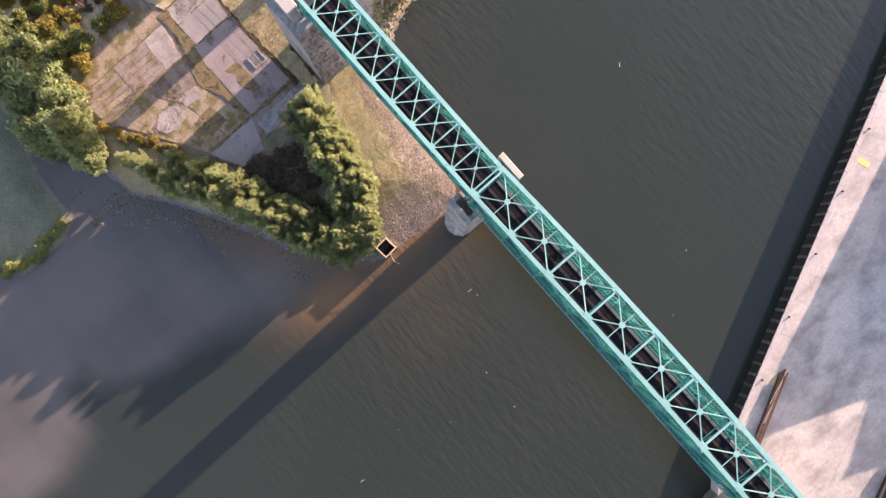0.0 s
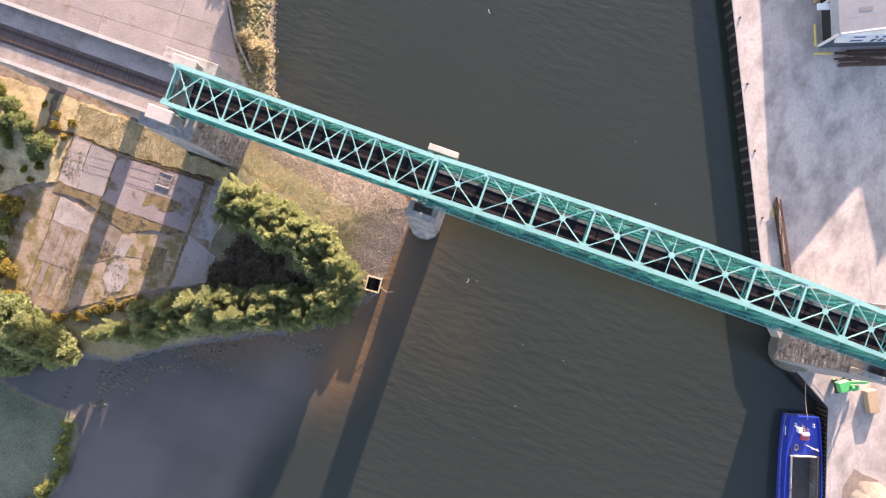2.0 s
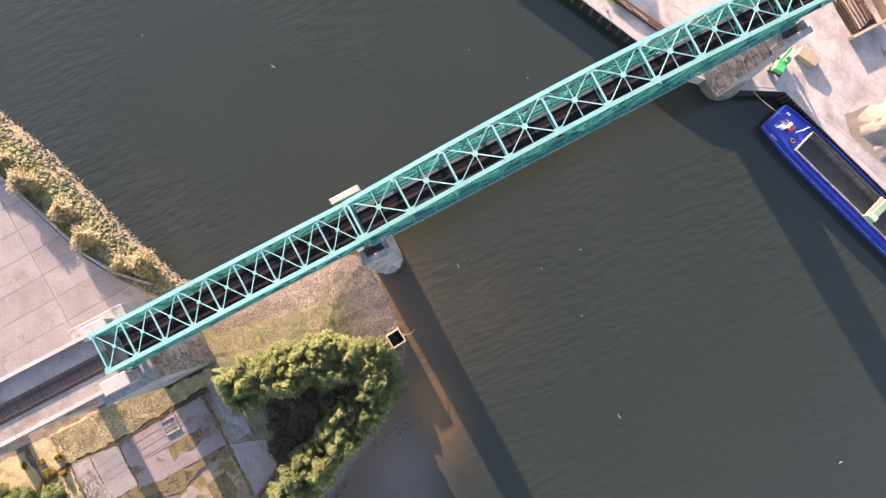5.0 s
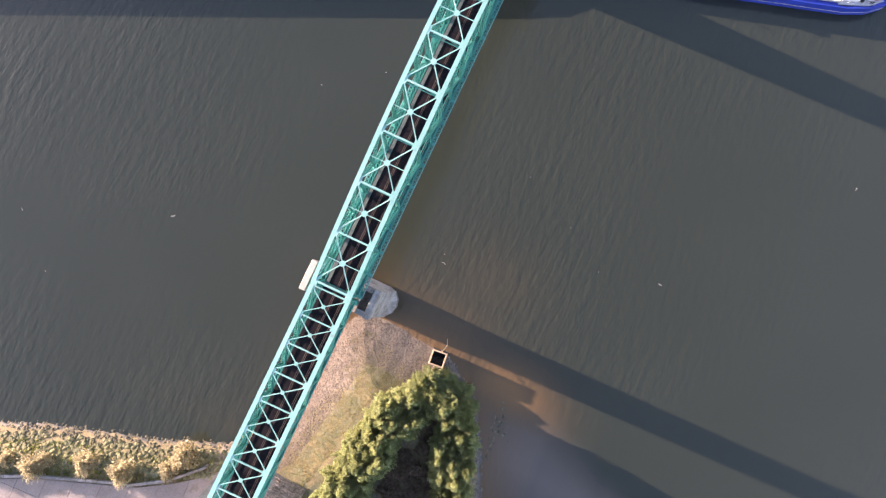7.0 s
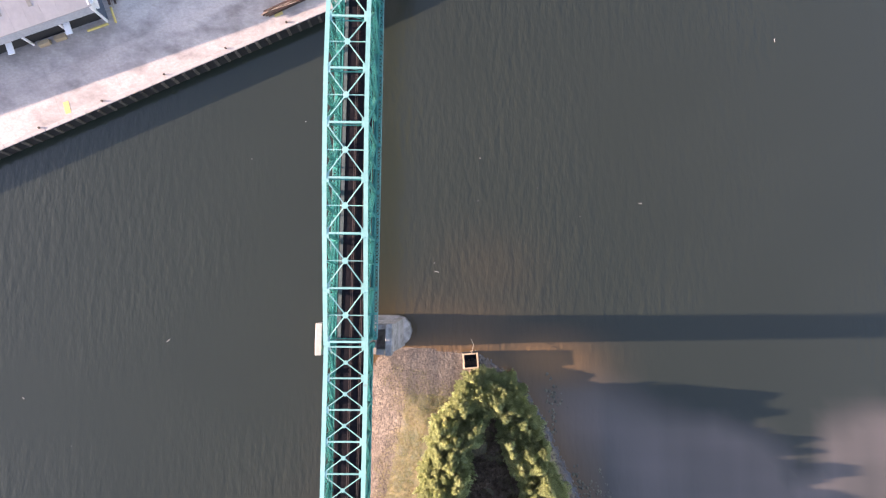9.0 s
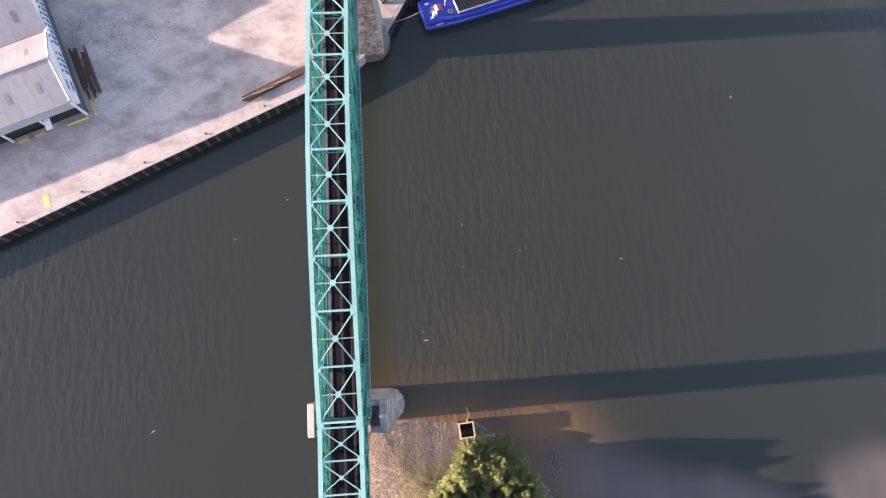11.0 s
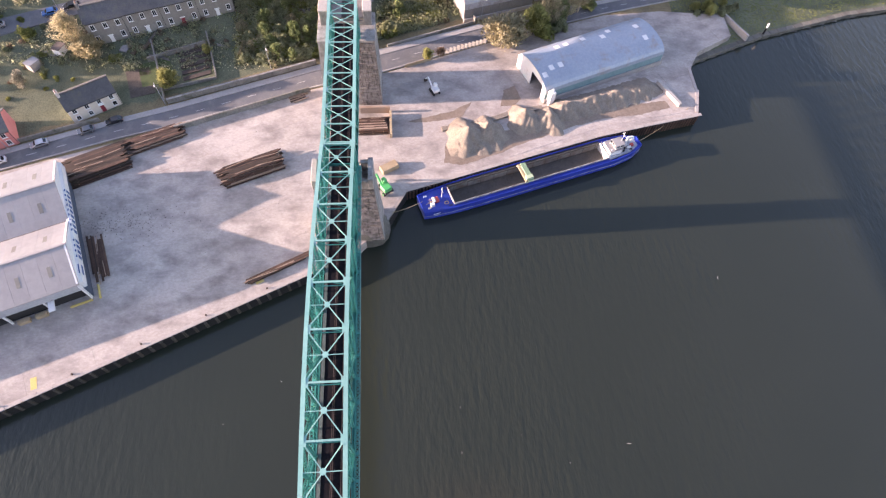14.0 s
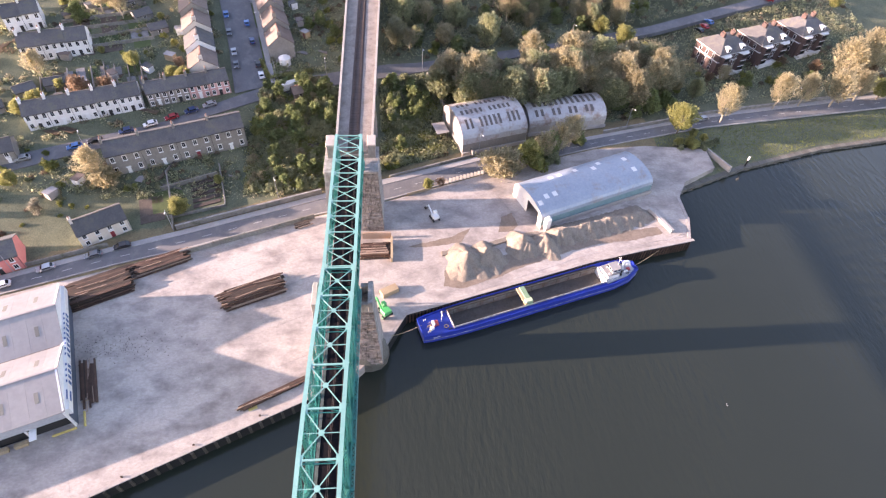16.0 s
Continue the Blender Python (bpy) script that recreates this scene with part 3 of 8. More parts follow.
def span(name, x0, panels, pitch, top, label, halves):
    """A through truss: chords, laced posts and diagonals, upper bracing, floor and rails."""
    thing = empty(name, label, "bridge span", pose(x0, 0, LOW))
    inv = Matrix.Translation((-x0, 0, -LOW))

    def add(n, bm, material=steel, label=""):
        bmesh.ops.transform(bm, matrix=inv, verts=bm.verts[:])
        return part(n, bm, material, thing, label)

    length = panels * pitch
    for sy in (-1, 1):
        y = sy * HALF
        bm = B()
        k = panels * (2 if halves else 1)
        for i in range(k):
            a, b = length * i / k, length * (i + 1) / k
            sec = [[bm.verts.new((x0 + s, y + dy, top(s) + dz)) for dy, dz in ((-0.33, 0.24), (0.33, 0.24), (0.33, 0.18), (0.27, 0.18), (0.27, -0.24), (-0.27, -0.24), (-0.27, 0.18), (-0.33, 0.18))] for s in (a, b)]
            if i:
                for v, w in zip(last, sec[0]):
                    v.co = w.co
                    bm.verts.remove(w)
                sec[0] = last
            last = sec[1]
            for j in range(8):
                bm.faces.new((sec[0][j], sec[0][(j + 1) % 8], sec[1][(j + 1) % 8], sec[1][j]))
        bmesh.ops.recalc_face_normals(bm, faces=bm.faces[:])
        add("top_chord", bm, steel_pale, "pale turquoise chord")
        bm = B()
        bar(bm, (x0, y + 0.24, LOW), (x0 + length, y + 0.24, LOW), 0.08, 0.6)
        bar(bm, (x0, y - 0.24, LOW), (x0 + length, y - 0.24, LOW), 0.08, 0.6)
        bar(bm, (x0, y, LOW - 0.32), (x0 + length, y, LOW - 0.32), 0.62, 0.05)
        for i in range(int(length / 0.6)):
            xx = x0 + 0.3 + i * 0.6
            bar(bm, (xx - 0.25, y - 0.22, LOW + 0.3), (xx + 0.25, y + 0.22, LOW + 0.3), 0.08, 0.03)
        add("bottom_chord", bm)
        for i in range(panels + 1):
            s = pitch * i
            bm = B()
            webbed(bm, (x0 + s, y, LOW + 0.3), (x0 + s, y, top(s) - 0.2), 0.4 if halves else 0.32, 0.5)
            add("post", bm)
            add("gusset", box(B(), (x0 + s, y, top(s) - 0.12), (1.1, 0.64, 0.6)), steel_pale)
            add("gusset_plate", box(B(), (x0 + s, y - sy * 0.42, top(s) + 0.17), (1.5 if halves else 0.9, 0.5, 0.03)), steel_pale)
            add("foot_gusset", box(B(), (x0 + s, y + sy * 0.33, LOW + 0.15), (1.2, 0.03, 0.9)))
        for i in range(panels):
            s, e = pitch * i, pitch * (i + 1)
            left = i < panels / 2
            a = (x0 + s, y, (top(s) - 0.3) if left else LOW + 0.3)
            b = (x0 + e, y, LOW + 0.3 if left else top(e) - 0.3)
            bm = B()
            webbed(bm, a, b, 0.5 if halves else 0.36, 0.56)
            add("diagonal", bm)
            if halves:
                mid = (Vector(a) + Vector(b)) / 2
                bm = B()
                webbed(bm, (x0 + (s + e) / 2, y, LOW + 0.3), mid, 0.26, 0.44)
                add("sub_post", bm)
                bm = B()
                webbed(bm, mid, (x0 + (s + e) / 2, y, top((s + e) / 2) - 0.2), 0.26, 0.44)
                add("sub_post", bm)
                bm = B()
                webbed(bm, mid, (x0 + (e if left else s), y, (top(e) if left else top(s)) - 0.3), 0.26, 0.44)
                add("counter_brace", bm)
            else:
                bm = B()
                bar(bm, (x0 + s, y, LOW + 0.3 if left else top(s) - 0.3), (x0 + e, y, top(e) - 0.3 if left else LOW + 0.3), 0.1, 0.14)
                add("counter_brace", bm)
    w = 0.17 if halves else 0.15
    for i in range(panels):
        s, e = pitch * i, pitch * (i + 1)
        zs, ze = top(s) + 0.12, top(e) + 0.12
        zm = (zs + ze) / 2
        for sy in (-1, 1):
            bm = B()
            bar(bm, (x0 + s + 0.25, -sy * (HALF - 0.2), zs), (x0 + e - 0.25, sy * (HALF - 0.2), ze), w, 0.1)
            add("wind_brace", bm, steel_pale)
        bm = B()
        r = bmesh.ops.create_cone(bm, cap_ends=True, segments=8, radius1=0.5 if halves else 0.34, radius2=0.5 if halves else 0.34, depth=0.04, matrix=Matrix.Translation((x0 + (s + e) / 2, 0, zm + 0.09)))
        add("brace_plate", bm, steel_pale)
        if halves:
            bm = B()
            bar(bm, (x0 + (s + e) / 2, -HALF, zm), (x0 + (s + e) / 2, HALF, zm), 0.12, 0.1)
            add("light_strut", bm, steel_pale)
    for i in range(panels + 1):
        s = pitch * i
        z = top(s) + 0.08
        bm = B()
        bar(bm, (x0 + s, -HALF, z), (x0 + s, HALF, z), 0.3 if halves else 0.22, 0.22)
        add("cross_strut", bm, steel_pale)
        if halves or i in (0, panels):
            bm = B()
            d = 1.5 if halves else 1.0
            bar(bm, (x0 + s, -HALF, z - d), (x0 + s, HALF, z - d), 0.14, 0.14)
            bar(bm, (x0 + s, -HALF, z - d), (x0 + s, 0, z), 0.1, 0.1)
            bar(bm, (x0 + s, HALF, z - d), (x0 + s, 0, z), 0.1, 0.1)
            add("sway_frame", bm)
        bm = B()
        box(bm, (x0 + s, 0, LOW - 0.1), (0.3, 2 * HALF, 0.75))
        add("floor_beam", bm)
    bm = B()
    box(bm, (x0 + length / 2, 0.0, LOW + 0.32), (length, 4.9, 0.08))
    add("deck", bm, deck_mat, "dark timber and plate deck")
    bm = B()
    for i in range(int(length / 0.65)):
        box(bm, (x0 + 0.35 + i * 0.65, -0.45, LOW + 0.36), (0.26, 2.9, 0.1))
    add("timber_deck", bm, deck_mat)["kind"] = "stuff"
    for y in (-1.45, -1.2, 0.15, 0.4):
        bm = B()
        bar(bm, (x0, y, LOW + 0.57), (x0 + length, y, LOW + 0.57), 0.08, 0.16)
        add("rail", bm, rail_mat)
    for sy in (-1, 1):
        bm = B()
        box(bm, (x0 + length / 2, sy * 2.2, LOW + 0.45), (length, 0.55, 0.06))
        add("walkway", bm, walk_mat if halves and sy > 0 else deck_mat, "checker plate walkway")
        if halves:
            bm = webbed(B(), (x0, sy * 3.68, LOW - 0.2), (x0 + length, sy * 3.68, LOW - 0.2), 0.4, 0.66, 0.07, 0.62, 0.13)
            for i in range(panels * 2 + 1):
                box(bm, (x0 + pitch * i / 2, sy * 3.6, LOW - 0.15), (0.5, 0.75, 0.5))
            add("outer_gangway", bm, steel, "narrow lattice gangway outside the chord")
            add("edge_tube", bar(B(), (x0, sy * 4.02, LOW - 0.02), (x0 + length, sy * 4.02, LOW - 0.02), 0.09, 0.09), steel_pale, "pale edge tube of the gangway")
        bm = B()
        for i in range(int(length / 2.35) + 1):
            box(bm, (x0 + min(0.1 + i * 2.35, length - 0.1), sy * 2.62, LOW + 1.0), (0.07, 0.07, 1.1))
        for z in (1.0, 1.5):
            bar(bm, (x0, sy * 2.62, LOW + z), (x0 + length, sy * 2.62, LOW + z), 0.05, 0.05)
        add("handrail", bm)
    return thing


walk_mat = mat("grey_walkway", (0.03, 0.045, 0.045), (0.09, 0.12, 0.115), 0.7, fine=3, coarse=0.5, bump=0.1)
flat_top = lambda s: TOP
span("side_span", -GAP - 9 * SIDE, 9, SIDE, flat_top, "turquoise painted steel lattice truss railway span on stone piers", False)
span("main_span", GAP, 10, MAIN, arch_top, "long turquoise painted steel truss span with an arched upper chord", True)
span("side_span", 2 * GAP + MAIN_LENGTH + 0.4, 9, SIDE, flat_top, "turquoise painted steel lattice truss railway span over the quay", False)

# ---- masonry piers and viaducts ----
def stadium(cx, hx, y0, y1, round0=True, round1=True, n=6):
    """A plan outline with rounded ends along y."""
    pts = []
    if round1:
        pts += [(cx + hx * math.cos(math.pi * k / n), y1 - hx * 0.9 + hx * 0.9 * math.sin(math.pi * k / n)) for k in range(n + 1)]
    else:
        pts += [(cx + hx, y1), (cx - hx, y1)]
    if round0:
        pts += [(cx - hx * math.cos(math.pi * k / n), y0 + hx * 0.9 - hx * 0.9 * math.sin(math.pi * k / n)) for k in range(n + 1)]
    else:
        pts += [(cx - hx, y0), (cx + hx, y0)]
    return pts


def river_pier(cx, base_z, hx, yb, yt, label, batter=0.55, cap_mat=None):
    thing = empty("bridge_pier", label, "pier", pose(cx, 0, base_z))
    inv = Matrix.Translation((-cx, 0, -base_z))

    def add(n, bm, material, lab=""):
        bmesh.ops.transform(bm, matrix=inv, verts=bm.verts[:])
        return part(n, bm, material, thing, lab)

    add("cutwater", prism(B(), stadium(cx, hx + 0.5, -yb - 1.4, yb + 1.4), base_z - 3, base_z + 4.6), stone_dark, "weed-stained rounded cutwater base")
    bm = B()
    prism(bm, stadium(cx, hx + 0.45, -yb - 1.3, yb + 1.3), base_z + 4.6, base_z + 7.2, stadium(cx, hx + 0.1, -yb + 0.4, yb - 0.4))
    add("sloping_cap", bm, cap_mat or stone, "sloping weathered stone cap")
    z0, z1, rows = base_z + 4.6, 24.0, 18
    for i in range(rows):
        a, b = i / rows, (i + 1) / rows
        h0, h1 = hx + 0.15 - batter * a, hx + 0.15 - batter * b
        l0, l1 = yb - (yb - yt) * a, yb - (yb - yt) * b
        q0 = [(cx - h0, -l0), (cx + h0, -l0), (cx + h0, l0), (cx - h0, l0)]
        q1 = [(cx - h1, -l1), (cx + h1, -l1), (cx + h1, l1), (cx - h1, l1)]
        add("stone_course", prism(B(), q0, z0 + (z1 - z0) * a, z0 + (z1 - z0) * b - 0.05, q1), stone)
    h = hx + 0.35 - batter
    add("bearing_block", box(B(), (cx, 0, 24.9), (2 * h, 2 * 3.7, 1.8), bevel=0.06), stone)
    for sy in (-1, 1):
        # sunlight on the north end is put into the colour as paler stone
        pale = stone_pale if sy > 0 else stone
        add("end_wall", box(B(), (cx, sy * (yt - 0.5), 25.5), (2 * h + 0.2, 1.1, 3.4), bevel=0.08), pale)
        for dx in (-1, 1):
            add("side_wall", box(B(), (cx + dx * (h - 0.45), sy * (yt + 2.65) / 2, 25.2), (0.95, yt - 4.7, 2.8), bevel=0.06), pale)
            add("bearing", box(B(), (cx + dx * 0.9, sy * HALF, 26.7), (0.9, 0.9, 1.85), bevel=0.1), steel)
    return thing


def abutment(cx, hx, ground_z, side, label, pylon_x=2.4, pylon_y=5.3, low_north=0.0):
    """A massive end pier with two pylons above the rails; side is the way to the river."""
    thing = empty("abutment_pier", label, "pier", pose(cx, 0, ground_z))
    inv = Matrix.Translation((-cx, 0, -ground_z))

    def add(n, bm, material, lab=""):
        bmesh.ops.transform(bm, matrix=inv, verts=bm.verts[:])
        return part(n, bm, material, thing, lab)

    rows = 16
    z0, z1 = ground_z - 1.5, 25.4
    for i in range(rows):
        a, b = i / rows, (i + 1) / rows
        h0, h1 = hx + 1.1 - 1.1 * a, hx + 1.1 - 1.1 * b
        l0, l1 = 7.9 - 1.0 * a, 7.9 - 1.0 * b
        add("stone_course", prism(B(), [(cx - h0, -l0), (cx + h0, -l0), (cx + h0, l0), (cx - h0, l0)], z0 + (z1 - z0) * a, z0 + (z1 - z0) * b - 0.06,
                                  [(cx - h1, -l1), (cx + h1, -l1), (cx + h1, l1), (cx - h1, l1)]), stone)
    add("bearing_course", box(B(), (cx, 0, 25.75), (2 * hx + 0.5, 14.1, 0.7), bevel=0.08), stone)
    add("backing", box(B(), (cx - side * 2.6, 0, 26.6), (2 * hx - 5.6, 9.0, 1.2)), stone)
    for sy in (-1, 1):
        down = low_north if sy > 0 else 0.0
        add("pylon", box(B(), (cx - side * pylon_x, sy * pylon_y, 28.0 - down / 2), (4.0, 1.9, 4.0 - down), bevel=0.05), stone)
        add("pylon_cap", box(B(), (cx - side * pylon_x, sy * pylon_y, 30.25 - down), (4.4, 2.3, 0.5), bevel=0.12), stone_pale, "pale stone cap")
        for dx in (0.8, 2.2):
            add("bearing", box(B(), (cx + side * (hx - dx), sy * HALF, 26.85), (0.9, 0.9, 1.6), bevel=0.1), steel)
    return thing


# rough face stones, a few shapes laid in broken courses
face_stones = []
for k in range(6):
    rs = random.Random(k)
    bm = box(B(), (0, 0, 0), (0.34, 0.7 + 0.16 * k, 0.48))
    bmesh.ops.subdivide_edges(bm, edges=bm.edges[:], cuts=1, use_grid_fill=True)
    for v in bm.verts:
        v.co += Vector((rs.uniform(-0.07, 0.07), rs.uniform(-0.04, 0.04), rs.uniform(-0.04, 0.04)))
    me = bpy.data.meshes.new("face_stone")
    bm.to_mesh(me)
    bm.free()
    me.materials.append(rough_stone)
    face_stones.append((me, 0.7 + 0.16 * k))


def face_of_stones(thing, origin, side, h0, h1, y0a, y0b, inner, z0, z1, seed):
    """Broken courses of rough stones over one battered flank of a pier."""
    rs = random.Random(seed)
    rows = int((z1 - z0) / 0.53)
    for i in range(rows):
        t = (i + 0.5) / rows
        x = side * (h0 + (h1 - h0) * t)
        y = -(y0a + (y0b - y0a) * t)
        while y < inner:
            me, w = rs.choice(face_stones)
            o = new("stone", me)
            o.parent = thing
            o.matrix_local = Matrix.Translation(Vector((x + side * rs.uniform(-0.1, 0.0), y + w / 2, z0 + (z1 - z0) * t)) - Vector((0, 0, origin)))
            y += w + 0.05


river_pier(0.1, 0.0, 2.75, 7.4, 6.3, "weathered limestone river pier with a rounded cutwater")
quay_pier = river_pier(MAIN_LENGTH + 0.5, 0.0, 4.1, 7.7, 6.3, "weathered limestone pier at the edge of the quay", 1.6, stone_dark)
south_abutment = abutment(-46.0, 4.6, 4.8, 1, "massive weathered stone abutment pier beside the old yard", -0.6, 4.7, 1.5)
north_abutment = abutment(126.2, 5.0, 4.9, -1, "massive weathered stone abutment pier with two pylons beside the road")
face_of_stones(quay_pier, 0.0, -1, 4.25, 2.65, 7.6, 6.2, -2.6, 4.9, 23.8, 1)
face_of_stones(north_abutment, 4.9, -1, 6.1, 5.0, 7.8, 6.8, -2.6, 5.0, 25.2, 2)
face_of_stones(south_abutment, 4.8, 1, 5.7, 4.6, 7.8, 6.8, -2.6, 5.0, 25.2, 3)


def viaduct(x_from, direction, arches, ground_z, y_mid, flare, label):
    """A line of round stone arches carrying the track away from the bridge."""
    thing = empty("viaduct", label, "viaduct", pose(x_from, y_mid, ground_z))
    inv = Matrix.Translation((-x_from, -y_mid, -ground_z))

    def add(n, bm, material, lab=""):
        bmesh.ops.transform(bm, matrix=inv, verts=bm.verts[:])
        return part(n, bm, material, thing, lab)

    pitch, r = 18.0, 7.6
    half = 4.6
    for i in range(arches):
        xa = x_from + direction * (i * pitch + 1.4 * (i == 0))
        xb = x_from + direction * (i + 1) * pitch
        lo, hi = min(xa, xb), max(xa, xb)
        centre = x_from + direction * (i * pitch + pitch / 2)
        bm = B()
        ring = [(centre + r * math.cos(math.pi * k / 16), 17.0 + r * math.sin(math.pi * k / 16)) for k in range(17)]
        prof = [(centre + pitch / 2, 17.0)] + ring + [(centre - pitch / 2, 17.0), (centre - pitch / 2, 27.2), (centre + pitch / 2, 27.2)]
        faces = [[bm.verts.new((px, y_mid + sy * half, pz)) for px, pz in prof] for sy in (-1, 1)]
        k = len(prof)
        for j in range(k):
            bm.faces.new((faces[0][j], faces[0][(j + 1) % k], faces[1][(j + 1) % k], faces[1][j]))
        bm.faces.new(faces[0])
        bm.faces.new(faces[1][::-1])
        bmesh.ops.recalc_face_normals(bm, faces=bm.faces[:])
        add("arch", bm, stone)
        px = x_from + direction * (i + 1) * pitch
        add("pier", prism(B(), [(px - 1.9, y_mid - half - 0.4), (px + 1.9, y_mid - half - 0.4), (px + 1.9, y_mid + half + 0.4), (px - 1.9, y_mid + half + 0.4)], -2.0, 17.0,
                          [(px - 1.35, y_mid - half), (px + 1.35, y_mid - half), (px + 1.35, y_mid + half), (px - 1.35, y_mid + half)]), stone)
    total = arches * pitch
    xm = x_from + direction * total / 2
    for sy in (-1, 1):
        nb = int(total / 3)
        for j in range(nb):
            a, b = j / nb, (j + 1) / nb
            ya = y_mid + sy * (half + flare * a)
            yb = y_mid + sy * (half + flare * b)
            add("coping_stone", bar(B(), (x_from + direction * total * a, ya, 29.05), (x_from + direction * (total * b - 0.04), yb, 29.05), 0.62, 0.22), stone_pale)
        ya, yb = y_mid + sy * half, y_mid + sy * (half + flare)
        add("parapet", bar(B(), (x_from, ya, 28.1), (x_from + direction * total, yb, 28.1), 0.46, 1.9), stone)
    pa, pb = half - 0.25, half + flare - 0.25
    a, b = x_from, x_from + direction * total
    bed = [(a, y_mid - pa), (b, y_mid - pb), (b, y_mid + pb), (a, y_mid + pa)]
    add("ballast_bed", prism(B(), bed, 27.25, 28.1), ballast_mat, "grey-brown stone ballast")
    bm = B()
    for j in range(int(total / 0.7)):
        box(bm, (x_from + direction * (0.35 + j * 0.7), y_mid * 0 - 0.45, 28.08), (0.26, 2.7, 0.1))
    add("sleeper_bed", bm, sleeper_mat)["kind"] = "stuff"
    add("track_bed", box(B(), (x_from + direction * total / 2, -0.45, 28.06), (total, 3.0, 0.12)), bed_mat, "dark oily stone between the rails")
    for y in (-1.45, -1.2, 0.15, 0.4):
        add("rail", bar(B(), (a, y, 28.26), (b, y, 28.26), 0.08, 0.16), rail_mat)
    return thing


viaduct(-45.5, -1, 7, 4.8, -0.2, 0.0, "long stone arch railway viaduct with pale coping stones")
viaduct(127.0, 1, 8, 4.9, -0.7, 2.0, "stone arch railway viaduct running into the hillside")

# ---- the north quay, road and streets ----
QUAY = [(-0.6, 158.1), (41.6, 66.9), (68.1, 10.4), (73.4, 0.1), (82.4, -8.6), (90.8, -13.4), (95.0, -27.5), (106.9, -66), (110.2, -80), (113.6, -96.0), (122, -98.6), (132, -99), (139, -103.5), (146, -116), (155.5, -116.5), (157.5, -96),
        (155.8, -77.7), (144, -39.9), (132.4, -9.4), (126.2, 11.8), (114, 45.7), (99.8, 87.6), (62, 190)]
DIR = Vector((0.42, -0.907, 0))
quay = part("quay", prism(B(), QUAY, -3.5, 4.96), concrete)
tagged(quay, "broad pale concrete quay apron with dusty stains", "quay", kind="structure")


def clip_poly(poly, a, b, c):
    """The part of an outline where a*x + b*y >= c."""
    out = []
    for i in range(len(poly)):
        p, q = poly[i], poly[(i + 1) % len(poly)]
        dp, dq = a * p[0] + b * p[1] - c, a * q[0] + b * q[1] - c
        if dp >= 0:
            out.append(p)
        if dp * dq < 0:
            t = dp / (dp - dq)
            out.append((p[0] + t * (q[0] - p[0]), p[1] + t * (q[1] - p[1])))
    return out


def lay_slabs(poly, ax, ay, la, lb, z0, z1, gap, material, parent, rng):
    """Concrete bays over an outline, cut to it, with open joints between them."""
    a_v, b_v = (ax, ay), (-ay, ax)
    ua = [a_v[0] * x + a_v[1] * y for x, y in poly]
    ub = [b_v[0] * x + b_v[1] * y for x, y in poly]
    i0, i1, j0, j1 = int(min(ua) // la), int(max(ua) // la), int(min(ub) // lb), int(max(ub) // lb)
    for i in range(i0, i1 + 1):
        for j in range(j0, j1 + 1):
            q = clip_poly(poly, a_v[0], a_v[1], i * la + gap)
            q = clip_poly(q, -a_v[0], -a_v[1], -(i + 1) * la + gap) if len(q) > 2 else q
            q = clip_poly(q, b_v[0], b_v[1], j * lb + gap) if len(q) > 2 else q
            q = clip_poly(q, -b_v[0], -b_v[1], -(j + 1) * lb + gap) if len(q) > 2 else q
            if len(q) < 3:
                continue
            part("slab", prism(B(), q, z0, z1 + rng.uniform(-0.012, 0.012)), material, parent)


rng = random.Random(4)
lay_slabs([(41.9, 67.3), (68.5, 10.6), (73.9, 0.5), (82.8, -8), (91.6, -13), (95.9, -27.4), (109.9, -66), (113.0, -80), (115.4, -95), (122.2, -98), (131.8, -98.4), (138.7, -102.9), (145.7, -115.4), (155, -116), (157, -96), (155.2, -77.7), (143.4, -39.9), (131.8, -9.4),
           (125.6, 11.8), (113.4, 45.7), (99.2, 87.6), (62, 189), (1.6, 158.3)], 0.42, -0.907, 13.5, 11.0, 4.9, 5.0, 0.025, concrete, quay, rng)

# coping along the edge, near-black face, timber fenders
def along(points, pitch):
    """Places at an even pitch along a line, with the way it runs."""
    out, carry = [], 0.0
    for p, q in zip(points, points[1:]):
        p, q = Vector((*p, 0)), Vector((*q, 0))
        d = (q - p).length
        s = carry
        while s < d:
            out.append((p.lerp(q, s / d), (q - p).normalized()))
            s += pitch
        carry = s - d
    return out


EDGE_WEST = [(-0.6, 158.1), (41.6, 66.9), (68.1, 10.4), (73.1, 0.9)]
EDGE_EAST = [(90.8, -13.4), (95.0, -27.5), (106.9, -66), (110.2, -80), (113.6, -96.0), (122, -98.6), (131.5, -99)]
kerb_stone = None
for line in (EDGE_WEST, EDGE_EAST):
    for p, d in along(line, 3.0):
        side = Vector((-d.y, d.x, 0))
        m = Matrix.Translation(p + d * 1.5 + side * 0.4) @ Matrix.Rotation(math.atan2(d.y, d.x), 4, "Z")
        m = m @ Matrix.Translation((0, 0, 4.98))
        if kerb_stone is None:
            kerb_stone = part("kerb_stone", box(B(), (0, 0, 0), (2.94, 0.9, 0.22), bevel=0.03), kerb_mat, quay)
            kerb_stone.matrix_world = m
        else:
            again(kerb_stone, m, quay)
